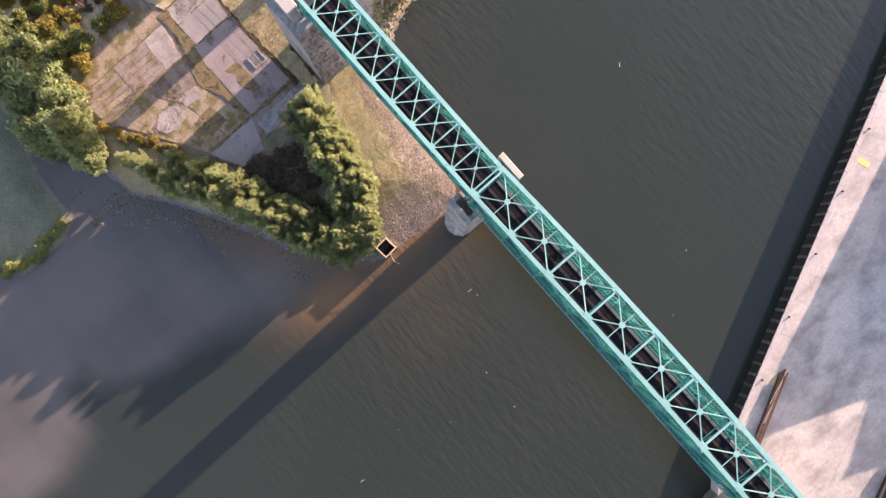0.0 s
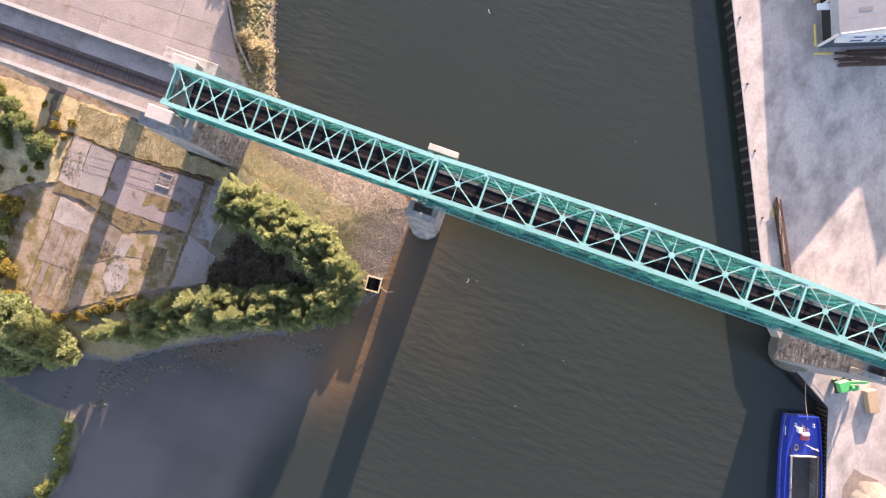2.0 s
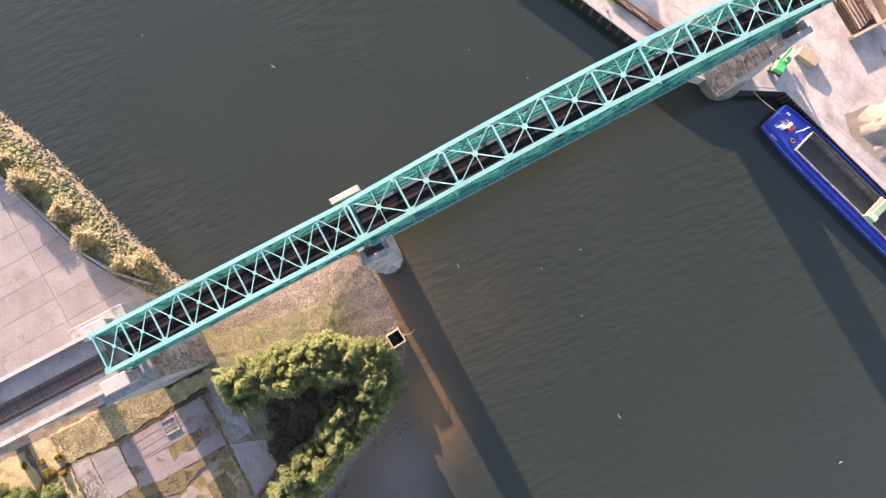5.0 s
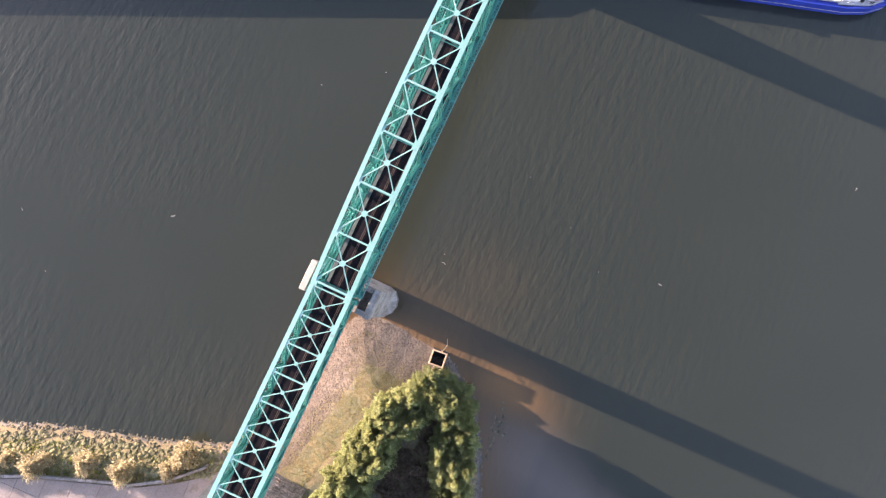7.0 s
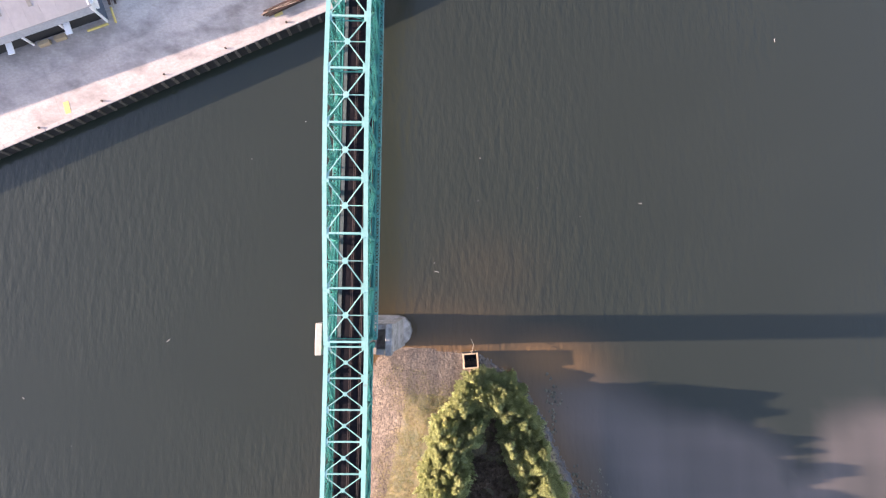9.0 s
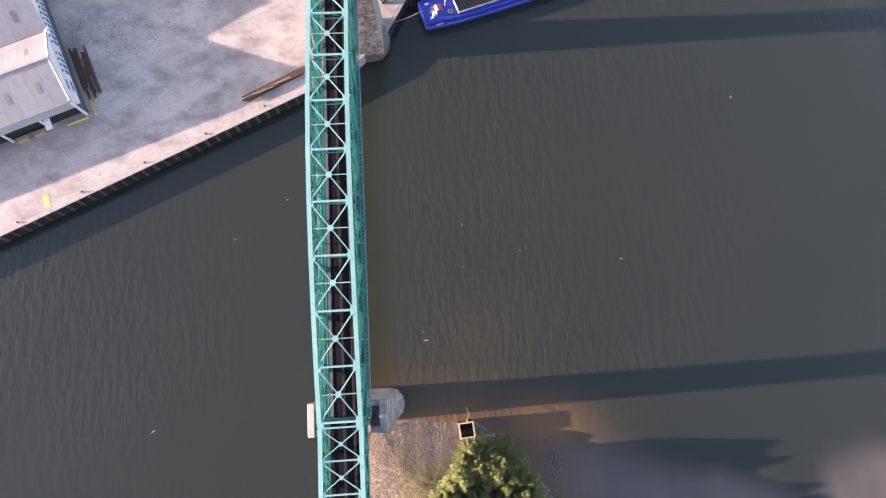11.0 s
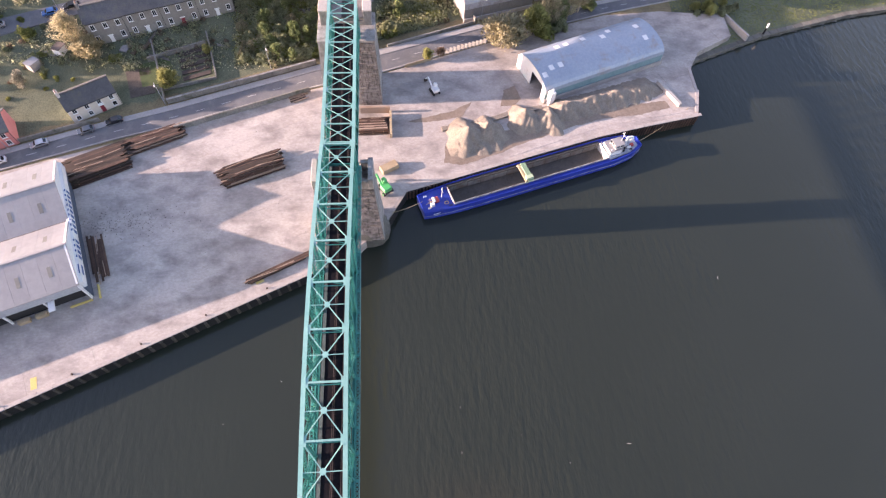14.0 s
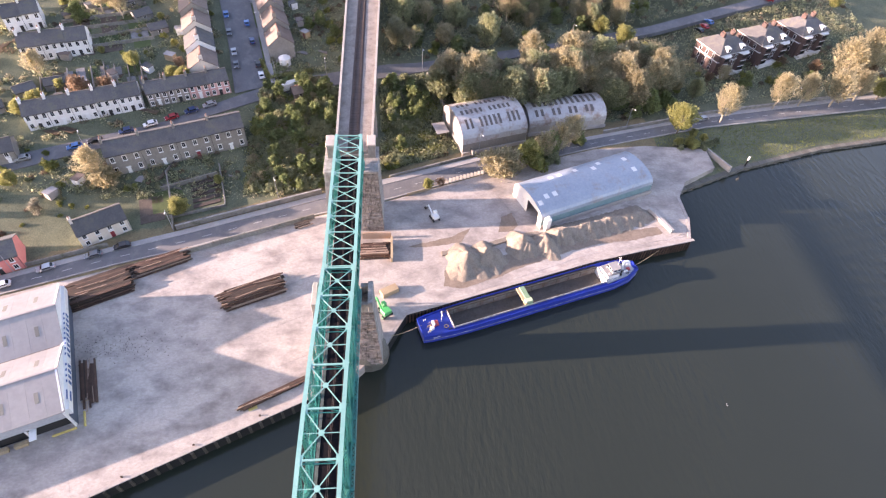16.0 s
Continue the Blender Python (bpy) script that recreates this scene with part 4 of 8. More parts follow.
for a, b in list(zip(EDGE_WEST, EDGE_WEST[1:])) + [((82.4, -8.8), (91.1, -13.6))] + list(zip(EDGE_EAST, EDGE_EAST[1:])):
    d = (Vector((*b, 0)) - Vector((*a, 0))).normalized()
    n = Vector((d.y, -d.x, 0)) * 0.06
    part("quay_face", bar(B(), Vector((*a, 0.85)) + n, Vector((*b, 0.85)) + n, 0.1, 7.9), wall_dark, quay, "near-black quay face")
fender = None
for p, d in along(EDGE_WEST, 2.4):
    n = Vector((d.y, -d.x, 0))
    m = Matrix.Translation(p + n * 0.25 + Vector((0, 0, 3.5))) @ Matrix.Rotation(math.atan2(d.y, d.x), 4, "Z")
    if fender is None:
        fender = part("fender", box(B(), (0, 0, 0), (0.6, 0.4, 2.7), bevel=0.06), fender_mat, quay, "dark timber fender pile")
        fender.matrix_world = m
    else:
        again(fender, m, quay)
rib = None
for p, d in along(EDGE_EAST, 0.9):
    n = Vector((d.y, -d.x, 0))
    m = Matrix.Translation(p + n * 0.2 + Vector((0, 0, 0.9))) @ Matrix.Rotation(math.atan2(d.y, d.x), 4, "Z")
    if rib is None:
        rib = part("sheet_pile", box(B(), (0, 0, 0), (0.45, 0.3, 7.7), bevel=0.08), rust, quay, "rusty steel sheet pile")
        rib.matrix_world = m
    else:
        again(rib, m, quay)
bollard = None
for p, d in along(EDGE_WEST, 14.0):
    n = Vector((-d.y, d.x, 0))
    if bollard is None:
        bollard = empty("bollard", "dark iron mooring bollard on the quay edge", "bollard", Matrix.Translation(p + n * 1.1 + Vector((0, 0, 5))), "bollards on the quay")
        bm = B()
        rod(bm, (0, 0, 0), (0, 0, 0.28), 0.18, 0.14, 10)
        rod(bm, (0, 0, 0.28), (0, 0, 0.4), 0.24, 0.2, 10)
        part("post", bm, rust_dark, bollard)
    else:
        copy_thing(bollard, Matrix.Translation(p + n * 1.1 + Vector((0, 0, 5))))

for x, y, sx, sy, rz in ((67.4, 20.8, 1.3, 1.9, 0.4), (46.0, 64.2, 2.6, 1.2, 0.3)):
    o = part("yellow_mark", box(B(), (x, y, 5.02), (sx, sy, 0.02), rz), yellow_mat)
    tagged(o, "worn yellow paint patch on the quay concrete", "paint mark", kind="structure")


def hill_at(x, y):
    return float(hill(np.array(x), np.array(y)))


def strip(name, left, right, dz, material, label, category, thick=0.4, across=3, flat=None):
    """A road or path between two lines, following the slope."""
    bm = B()
    rows = []
    for k in range(len(left) - 1):
        n = max(1, int((Vector(left[k]) - Vector(left[k + 1])).length / 3.0))
        for i in range(n + (k == len(left) - 2)):
            t = i / n
            l, r = Vector(left[k]).lerp(Vector(left[k + 1]), t), Vector(right[k]).lerp(Vector(right[k + 1]), t)
            row = []
            for j in range(across + 1):
                p = l.lerp(r, j / across)
                row.append(bm.verts.new((p.x, p.y, (hill_at(p.x, p.y) if flat is None else flat) + dz)))
            low = [bm.verts.new((v.co.x, v.co.y, v.co.z - thick)) for v in (row[0], row[-1])]
            rows.append((row, low))
    for (a, la), (b, lb) in zip(rows, rows[1:]):
        for j in range(across):
            bm.faces.new((a[j], a[j + 1], b[j + 1], b[j]))
        bm.faces.new((la[0], a[0], b[0], lb[0]))
        bm.faces.new((a[-1], la[1], lb[1], b[-1]))
    bmesh.ops.recalc_face_normals(bm, faces=bm.faces[:])
    o = part(name, bm, material)
    return tagged(o, label, category, kind="structure")


# low stone edging of the riverside park
edging = empty("river_edging", "low dark stone edging along the riverside grass", "river wall", pose(137.3, -102, 0), kind="structure")
for p, d in along([(137.3, -101.6), (148, -127), (158, -161), (163, -189), (176, -290), (190, -400)], 3.2):
    n = Vector((-d.y, d.x, 0))
    bm = box(B(), (0, 0, 0), (3.18, 1.8, 2.6), bevel=0.12)
    bmesh.ops.transform(bm, matrix=Matrix.Translation(p + d * 1.6 + n * 0.45 + Vector((-137.3, 102, 1.55))) @ Matrix.Rotation(math.atan2(d.y, d.x), 4, "Z"), verts=bm.verts[:])
    part("edging_stone", bm, stone_dark, edging)


NEAR = [(62, 190), (100.5, 87.6), (109.3, 63.2), (114.7, 45.7), (126.9, 11.8), (133.1, -9.4), (144.7, -39.9), (156.5, -77.7), (167.7, -121.5), (179.4, -196.8), (192, -320)]
FAR = [(70, 193), (106.5, 90), (115.5, 66), (121.3, 49), (135.6, 10.5), (142.3, -9.0), (152, -37), (164.0, -83.0), (175.6, -126.3), (188.8, -200), (201, -322)]


def between(f):
    return [(a[0] + f * (b[0] - a[0]), a[1] + f * (b[1] - a[1])) for a, b in zip(NEAR, FAR)]


strip("road", between(0.04), between(0.74), 0.16, asphalt, "two-lane asphalt quay road, worn grey", "road", flat=4.85)
strip("pavement", between(0.74), between(1.0), 0.3, pavement_mat, "pale concrete footpath along the road", "pavement", flat=4.85)
strip("pavement", between(-0.01), between(0.04), 0.28, pavement_mat, "narrow kerb along the quay yard", "pavement", flat=4.85)
# white centre dashes
mid = between(0.39)
for k, (p, d) in enumerate(along(mid[1:-1], 7.0)):
    o = part("road_line", bar(B(), p + Vector((0, 0, 5.02)), p + d * 2.4 + Vector((0, 0, 5.02)), 0.14, 0.012), line_mat)
    tagged(o, "white dashed centre line on the road", "road marking", kind="structure")

UP_N = [(120, 165), (146.3, 101.3), (162.8, 60.5), (175.5, 40.0), (183, 27), (189, 9), (194.5, -9), (196.4, -20), (202.2, -40), (212, -74), (225, -116), (256, -192)]
UP_S = [(115, 163), (141.2, 99.5), (153.5, 71.5), (172.9, 35.0), (178, 24), (183.5, 7), (188.5, -10), (191.6, -20), (198, -41), (208, -75), (221, -117), (252, -194)]
strip("road", UP_N, UP_S, 0.3, asphalt, "asphalt street running along the hillside", "road", 1.5)
strip("road", [(176, 41.5), (199, 46.5), (221, 52.5), (262, 66)], [(180.5, 31.0), (202, 36.5), (223, 42), (265, 54)], 0.32, asphalt, "asphalt side street climbing the hill", "road", 1.5)
strip("pavement", [(181.5, 30.5), (203, 36.2), (224, 41.6), (265, 53.4)], [(182, 28.8), (203.5, 34.4), (224.5, 39.8), (265.5, 51.6)], 0.42, pavement_mat, "pale footpath beside the side street", "pavement", 1.5)


def wall_line(points, height, thick, material, label, category="garden wall", cap=None, ground_z=None, piece=4.0):
    """A free-standing wall that follows the ground in lengths."""
    thing = empty("garden_wall", label, category, pose(points[0][0], points[0][1], 0))
    inv = Matrix.Translation((-points[0][0], -points[0][1], 0))
    for p, q in zip(points, points[1:]):
        n = max(1, int((Vector(p) - Vector(q)).length / piece))
        for i in range(n):
            a, b = Vector(p).lerp(Vector(q), i / n), Vector(p).lerp(Vector(q), (i + 1) / n)
            za = hill_at(a.x, a.y) if ground_z is None else ground_z
            zb = hill_at(b.x, b.y) if ground_z is None else ground_z
            bm = bar(B(), (a.x, a.y, za + height / 2 - 0.5), (b.x, b.y, zb + height / 2 - 0.5), thick, height + 1.0)
            bmesh.ops.transform(bm, matrix=inv, verts=bm.verts[:])
            part("wall_length", bm, material, thing)
            if cap:
                bm = bar(B(), (a.x, a.y, za + height + 0.06), (b.x, b.y, zb + height + 0.06), thick + 0.12, 0.12)
                bmesh.ops.transform(bm, matrix=inv, verts=bm.verts[:])
                part("coping", bm, cap, thing)
    return thing


wall_line([(112.4, 46.5), (125.5, 12.2)], 1.7, 0.35, rubble, "rough concrete and stone boundary wall of the quay yard", "wall", ground_z=5)
wall_line([(107.5, 91), (116.4, 66.5)], 1.2, 0.4, rubble, "low rubble wall along the footpath")
wall_line([(122, 50), (136.2, 11)], 1.6, 0.45, rubble, "old rubble garden wall along the footpath", cap=stone)
wall_line([(142.8, -9.5), (152.6, -35.8)], 1.0, 0.4, rubble, "low rubble wall beside the footpath")
wall_line([(164.5, -83), (175.8, -126), (189.2, -200)], 1.3, 0.45, rubble, "rubble retaining wall along the road", cap=stone)
wall_line([(156.8, -116.5), (145.5, -121.5)], 1.2, 0.6, stone_pale, "pale concrete wall running down to the river", "wall", ground_z=4.2)
wall_line([(121.5, 50.5), (143, 57)], 1.5, 0.35, rubble, "rubble wall dividing two gardens")
wall_line([(131, 38.2), (147, 42.5)], 1.2, 0.35, rubble, "pale rubble wall dividing two gardens")
wall_line([(126.5, 53), (131, 38.2)], 0.9, 0.3, rubble, "low garden wall")
wall_line([(137, 57.5), (143.5, 42.5)], 1.5, 0.35, rubble, "rubble terrace wall")
wall_line([(152.5, -36.5), (190, -23)], 2.2, 0.4, rubble, "tall dark rubble wall climbing the hill")

# ---- sheds on the quay ----
def local(thing, m):
    """Returns a function that adds parts in the thing's own coordinates."""
    def add(n, bm, material, label="", parent=None):
        return part(n, bm, material, parent or thing, label)
    return add


def gabled_store():
    ang = math.atan2(0.365, 0.932)
    # x runs along the gable front from the river inland, y back into the building
    thing = empty("warehouse", "pale metal-clad twin-gabled quay warehouse with a long sign board", "warehouse", pose(65.2, 56.6, 5.0, 0, 0, math.degrees(ang)))
    add = local(thing, None)
    W, D, E, R, V = 17.75, 75.0, 6.6, 9.4, 5.9
    for k in range(2):
        x0 = k * W
        add("gable_wall", prism_y([(x0, 0), (x0 + W, 0), (x0 + W, V if k == 0 else E), (x0 + W / 2, R), (x0, E if k == 0 else V)], 0.15, 0.5), white_paint, "white upper cladding of the gable")
        add("lower_cladding", box(B(), (x0 + W / 2, 0.08, 2.1), (W - 0.1, 0.12, 4.2)), navy_sheet, "dark blue profiled cladding")
        for half in (0, 1):
            xa, xb = (x0 - 0.3, x0 + W / 2) if half == 0 else (x0 + W / 2, x0 + W + (0.3 if k == 1 else -0.25))
            za, zb = ((E if k == 0 else V) - 0.1, R) if half == 0 else (R, (V + 0.05 if k == 0 else E) - 0.1)
            n = 24
            for i in range(n):
                ya, yb = D * i / n, D * (i + 1) / n - 0.02
                bm = B()
                vs = [bm.verts.new(v) for v in ((xa, ya, za), (xb, ya, zb), (xb, yb, zb), (xa, yb, za), (xa, ya, za - 0.12), (xb, ya, zb - 0.12), (xb, yb, zb - 0.12), (xa, yb, za - 0.12))]
                for f in ((0, 1, 2, 3), (4, 7, 6, 5), (0, 4, 5, 1), (1, 5, 6, 2), (2, 6, 7, 3), (3, 7, 4, 0)):
                    bm.faces.new([vs[j] for j in f])
                bmesh.ops.recalc_face_normals(bm, faces=bm.faces[:])
                add("roof_sheet", bm, roof_panel)
                if i % 2 == 1:
                    t0, t1 = (0.36, 0.6)
                    p = [Vector((xa + (xb - xa) * t, y, za + (zb - za) * t + 0.035)) for t, y in ((t0, ya + 1.0), (t1, ya + 1.0), (t1, ya + 1.8), (t0, ya + 1.8))]
                    bm = B()
                    bm.faces.new([bm.verts.new(v) for v in p])
                    r = bmesh.ops.extrude_face_region(bm, geom=bm.faces[:])
                    bmesh.ops.translate(bm, vec=(0, 0, -0.05), verts=[v for v in r["geom"] if isinstance(v, bmesh.types.BMVert)])
                    bmesh.ops.recalc_face_normals(bm, faces=bm.faces[:])
                    add("rooflight", bm, rooflight, "dull translucent rooflight")
        add("ridge_cap", bar(B(), (x0 + W / 2, 0, R + 0.06), (x0 + W / 2, D, R + 0.06), 0.5, 0.08), roof_panel)
    add("valley_gutter", bar(B(), (W, 0.2, V - 0.1), (W, D, V - 0.1), 0.6, 0.12), rust_dark, "rusty valley gutter")
    add("side_wall", box(B(), (0.2, D / 2, E - 1.5), (0.25, D - 0.6, 2.9)), deck_grey, "pale blue-grey upper cladding")
    # a black wall stands in for the shade inside the open bays
    add("inner_wall", box(B(), (0.9, D / 2, 1.75), (0.2, D - 1.0, 3.5)), rubber, "dark recessed loading bays")
    for i in range(10):
        add("bay_post", box(B(), (0.25, 0.6 + i * 7.9, 1.8), (0.4, 0.4, 3.6)), white_paint)
    for y in (7.2, 19.5):
        add("bay_canopy", box(B(), (-1.0, y, 3.3), (2.6, 1.3, 0.3), bevel=0.05), white_paint)
    for y in (10.5, 14.0):
        add("pallet_stack", box(B(), (-0.5, y, 0.5), (1.0, 2.4, 1.0), bevel=0.08), wood_pale)
    add("guard_kerb", box(B(), (-0.9, 2.6, 0.25), (0.35, 4.6, 0.5), bevel=0.05), yellow_mat, "yellow guard kerb")
    add("side_wall", box(B(), (2 * W - 0.2, D / 2, E / 2), (0.25, D - 0.6, E - 0.2)), roof_panel)
    add("back_wall", box(B(), (W, D, E / 2), (2 * W - 0.6, 0.3, E)), roof_panel)
    # the sign: a white board leaning out along the whole front
    board = add("sign_board", bar(B(), (0.4, -0.12, E - 1.65), (2 * W - 0.4, -0.12, E - 1.65), 0.9, 2.1), white_paint, "long white sign board")
    board.rotation_euler = (0, 0, 0)
    k = 0
    for i in range(14):
        if i == 4:
            continue
        x = 7.4 + i * 1.45
        bm = B()
        box(bm, (x, -0.62, E - 1.6), (0.85, 0.06, 1.4), bevel=0.04)
        box(bm, (x, -0.36, E - 0.58), (0.6, 0.3, 0.03))
        part("letter_bar", bm, sign_blue, board)
    bm = B()
    box(bm, (4.0, -0.62, E - 1.6), (2.4, 0.06, 0.7), bevel=0.05)
    box(bm, (4.0, -0.32, E - 0.58), (2.4, 0.25, 0.03))
    part("emblem", bm, sign_blue, board)
    # corner: open bay with yellow guard rail and posts
    add("corner_post", box(B(), (-0.3, 0.4, 3.1), (0.3, 0.3, 6.2)), white_paint)
    bm = B()
    box(bm, (0.6, -1.3, 0.25), (3.6, 0.35, 0.5), bevel=0.05)
    add("guard_kerb", bm, yellow_mat, "yellow guard kerb")
    return thing


def prism_y(profile, y0, y1):
    """A block over an outline in the xz plane."""
    bm = B()
    a = [bm.verts.new((x, y0, z)) for x, z in profile]
    b = [bm.verts.new((x, y1, z)) for x, z in profile]
    k = len(profile)
    for i in range(k):
        bm.faces.new((a[i], a[(i + 1) % k], b[(i + 1) % k], b[i]))
    bm.faces.new(a)
    bm.faces.new(b[::-1])
    bmesh.ops.recalc_face_normals(bm, faces=bm.faces[:])
    return bm


def barrel_shed(name, label, x, y, z, deg, L, W, eave, crown, sheet_mat, wall_mat, end_mat, lights, open_end, panels=14):
    """A store with a curved roof; x along its length, y across it."""
    thing = empty(name, label, "shed", pose(x, y, z, 0, 0, deg))
    add = local(thing, None)
    n = 14
    arc = [(W / 2 - W / 2 * math.cos(math.pi * k / n), eave + (crown - eave) * math.sin(math.pi * k / n) ** 0.85) for k in range(n + 1)]
    for i in range(panels):
        xa, xb = L * i / panels, L * (i + 1) / panels - 0.015
        bm = B()
        rows = [[bm.verts.new((xx, yy, zz + dz)) for yy, zz in arc] for xx, dz in ((xa, 0), (xb, 0), (xb, -0.1), (xa, -0.1))]
        for j in range(n):
            for r in range(4):
                bm.faces.new((rows[r][j], rows[r][j + 1], rows[(r + 1) % 4][j + 1], rows[(r + 1) % 4][j]))
        bmesh.ops.recalc_face_normals(bm, faces=bm.faces[:])
        add("roof_sheet", bm, sheet_mat)
    for (i, j0, j1) in lights:
        xa, xb = L * (i + 0.25) / panels, L * (i + 0.75) / panels
        bm = B()
        lo = []
        for xx in (xa, xb):
            lo.append([bm.verts.new((xx, arc[j][0], arc[j][1] + 0.05)) for j in range(j0, j1 + 1)])
        for j in range(j1 - j0):
            bm.faces.new((lo[0][j], lo[0][j + 1], lo[1][j + 1], lo[1][j]))
        r = bmesh.ops.extrude_face_region(bm, geom=bm.faces[:])
        bmesh.ops.translate(bm, vec=(0, 0, -0.06), verts=[v for v in r["geom"] if isinstance(v, bmesh.types.BMVert)])
        bmesh.ops.recalc_face_normals(bm, faces=bm.faces[:])
        add("rooflight", bm, rooflight_dark if wall_mat is not teal_wall else white_paint, "aged rooflight")
    for i in range(8):
        xa = L * i / 8
        add("wall_panel", box(B(), (xa + L / 16, 0.1, eave / 2), (L / 8 - 0.06, 0.2, eave)), wall_mat)
    add("wall_panel", box(B(), (L / 2, W - 0.1, eave / 2), (L, 0.2, eave)), wall_mat)
    for xx, is_open in ((0.12, open_end), (L - 0.12, False)):
        prof = [(yy, zz - 0.12) for yy, zz in arc]
        if is_open:
            prof = [(W * 0.0, 0), (W * 0.12, 0), (W * 0.12, eave + 1.2), (W * 0.5, eave + 1.4), (W * 0.5, 0), (W, 0)] + prof[::-1]
        else:
            prof = [(0, 0), (W, 0)] + prof[::-1]
        clean = [prof[0]]
        for q in prof[1:]:
            if (Vector(q) - Vector(clean[-1])).length > 0.02:
                clean.append(q)
        bm = prism_y(clean, -0.12, 0.12)
        bmesh.ops.transform(bm, matrix=Matrix.Translation((xx, 0, 0)) @ Matrix.Rotation(radians(90), 4, "Z") @ Matrix.Diagonal((1, 1, 1, 1)), verts=bm.verts[:])
        bmesh.ops.recalc_face_normals(bm, faces=bm.faces[:])
        add("gable_wall", bm, end_mat)
    add("base_wall", box(B(), (L / 2, -0.35, 0.6), (L + 0.4, 0.5, 1.2), bevel=0.04), kerb_mat)
    return thing


gabled_store()
blue = barrel_shed("store_shed", "curved-roof store of blue-grey sheeting with an open end", 119.8, -52.6, 5.0, math.degrees(math.atan2(-0.931, 0.365)), 40.3, 15.6, 3.3, 6.9, barrel_mat, teal_wall, white_paint,
            [(0, 4, 5), (1, 5, 6), (2, 5, 6), (12, 5, 6), (12, 8, 9), (9, 9, 10), (6, 9, 10), (3, 9, 10), (4, 9, 10), (8, 8, 9)], True)
bm = B()
box(bm, (1.6, -1.0, 2.2), (1.6, 1.6, 4.4), bevel=0.05)
box(bm, (1.6, -1.0, 4.7), (0.5, 0.5, 1.2))
part("hopper_box", bm, white_paint, blue, "white box housing against the wall")
barrel_shed("store_shed", "old curved-roof store with rusty rooflights across the road", 153.4, -33.0, 4.9, math.degrees(math.atan2(-22.1, 6.6)), 23.0, 18.6, 4.1, 10.4, barrel_old, grey_render, roof_panel,
            [(i, j, k) for j, k in ((3, 5), (6, 7), (8, 9)) for i in range(1, 13) if (i * 7 + j) % 6], False)
barrel_shed("store_shed", "old dull curved-roof store beneath the trees", 163.4, -56.4, 5.0, math.degrees(math.atan2(-27.8, 5.0)), 28.3, 13.2, 3.2, 7.7, barrel_old, stone_pale, roof_panel,
            [(i, j, k) for j, k in ((3, 5), (6, 9)) for i in range(1, 13) if j > 3 or i % 3], False)
o = part("loading_canopy", bar(B(), (160.5, -27.2, 8.4), (166.0, -25.6, 8.6), 4.2, 0.16), roof_panel)
tagged(o, "flat grey sheet canopy beside the old store", "canopy")
for dx in (0, 5):
    for dy in (-1.6, 1.6):
        part("canopy_post", box(B(), (160.8 + dx, -27.0 + dx * 0.3 + dy, 6.5), (0.15, 0.15, 3.8)), rust_dark, o)


# ---- stacks of rusty steel on the quay ----
def steel_stack(x, y, deg, L, W, layers, seed, label, pale=0.12, dark=0.35):
    r = random.Random(seed)
    thing = empty("steel_stack", label, "steel stack", pose(x, y, 5.0, 0, 0, deg), "stacks of rusty steel on the quay")
    for k in range(layers):
        z = 0.2 + k * 0.42
        w = W * (1 - 0.1 * k)
        yv = -w / 2
        while yv < w / 2:
            wd = r.uniform(0.28, 0.5)
            ln = L * r.uniform(0.82, 1.0)
            off = r.uniform(-0.5, 0.5) * (L - ln) * 2.0
            bm = B()
            box(bm, (off, yv + wd / 2, z + 0.18), (ln, wd * 0.86, 0.1))
            box(bm, (off, yv + 0.05, z + 0.1), (ln, 0.06, 0.24))
            box(bm, (off, yv + wd * 0.9, z + 0.1), (ln, 0.06, 0.24))
            part("steel_section", bm, rust_pale if r.random() < pale else (rust_dark if r.random() < dark else rust), thing)
            yv += wd
        for i in range(3):
            part("timber_bearer", box(B(), ((i - 1) * L * 0.33, 0, z - 0.07), (0.15, w, 0.12)), wood_pale, thing)
    for i in range(4):
        part("loose_bar", box(B(), (r.uniform(-0.4, 0.4) * L, r.uniform(-0.3, 0.3) * W, 0.25 + layers * 0.42), (r.uniform(0.3, 0.5) * L, 0.12, 0.1), r.uniform(-0.12, 0.12)), rust_pale, thing)
    return thing


QD = math.degrees(math.atan2(-0.907, 0.42))
steel_stack(98.8, 25.5, QD - 2, 15.5, 6.4, 5, 1, "stack of long rusty steel sections on timber bearers")
steel_stack(101.4, 63.8, QD + 1, 15.5, 9.5, 4, 2, "broad stack of dark rusty steel sections by the road", 0.06, 0.75)
steel_stack(109.4, 50.7, QD + 1, 14.0, 5.0, 3, 3, "long stack of rusty steel beams by the boundary wall")
steel_stack(70.2, 16.4, QD + 2, 16.0, 1.2, 2, 4, "narrow row of dark rusty steel beams near the quay edge", 0.0)
steel_stack(74.6, 57.6, 21, 12.5, 3.4, 1, 5, "low dark rusty steel bundle against the warehouse", 0.0)
steel_stack(112.0, -5.0, -88, 8.5, 5.5, 4, 6, "rusty steel sheets stacked against the stone abutment")
steel_stack(123.0, 15.0, QD, 5.0, 2.4, 1, 7, "a few short rusty girders by the boundary wall", 0.5)
bay = part("bay_wall", prism(B(), [(116.4, -9.6), (116.4, -10.2), (108.3, -10.2), (108.3, -9.6)], 4.9, 6.6), wood_pale)
tagged(bay, "pale concrete side wall of the steel bay", "wall")
bay = part("bay_wall", prism(B(), [(117.0, -1.8), (117.6, -1.8), (117.6, -9.8), (117.0, -9.8)], 4.9, 7.2), rust_pale)
tagged(bay, "rust-stained back wall of the steel bay", "wall")
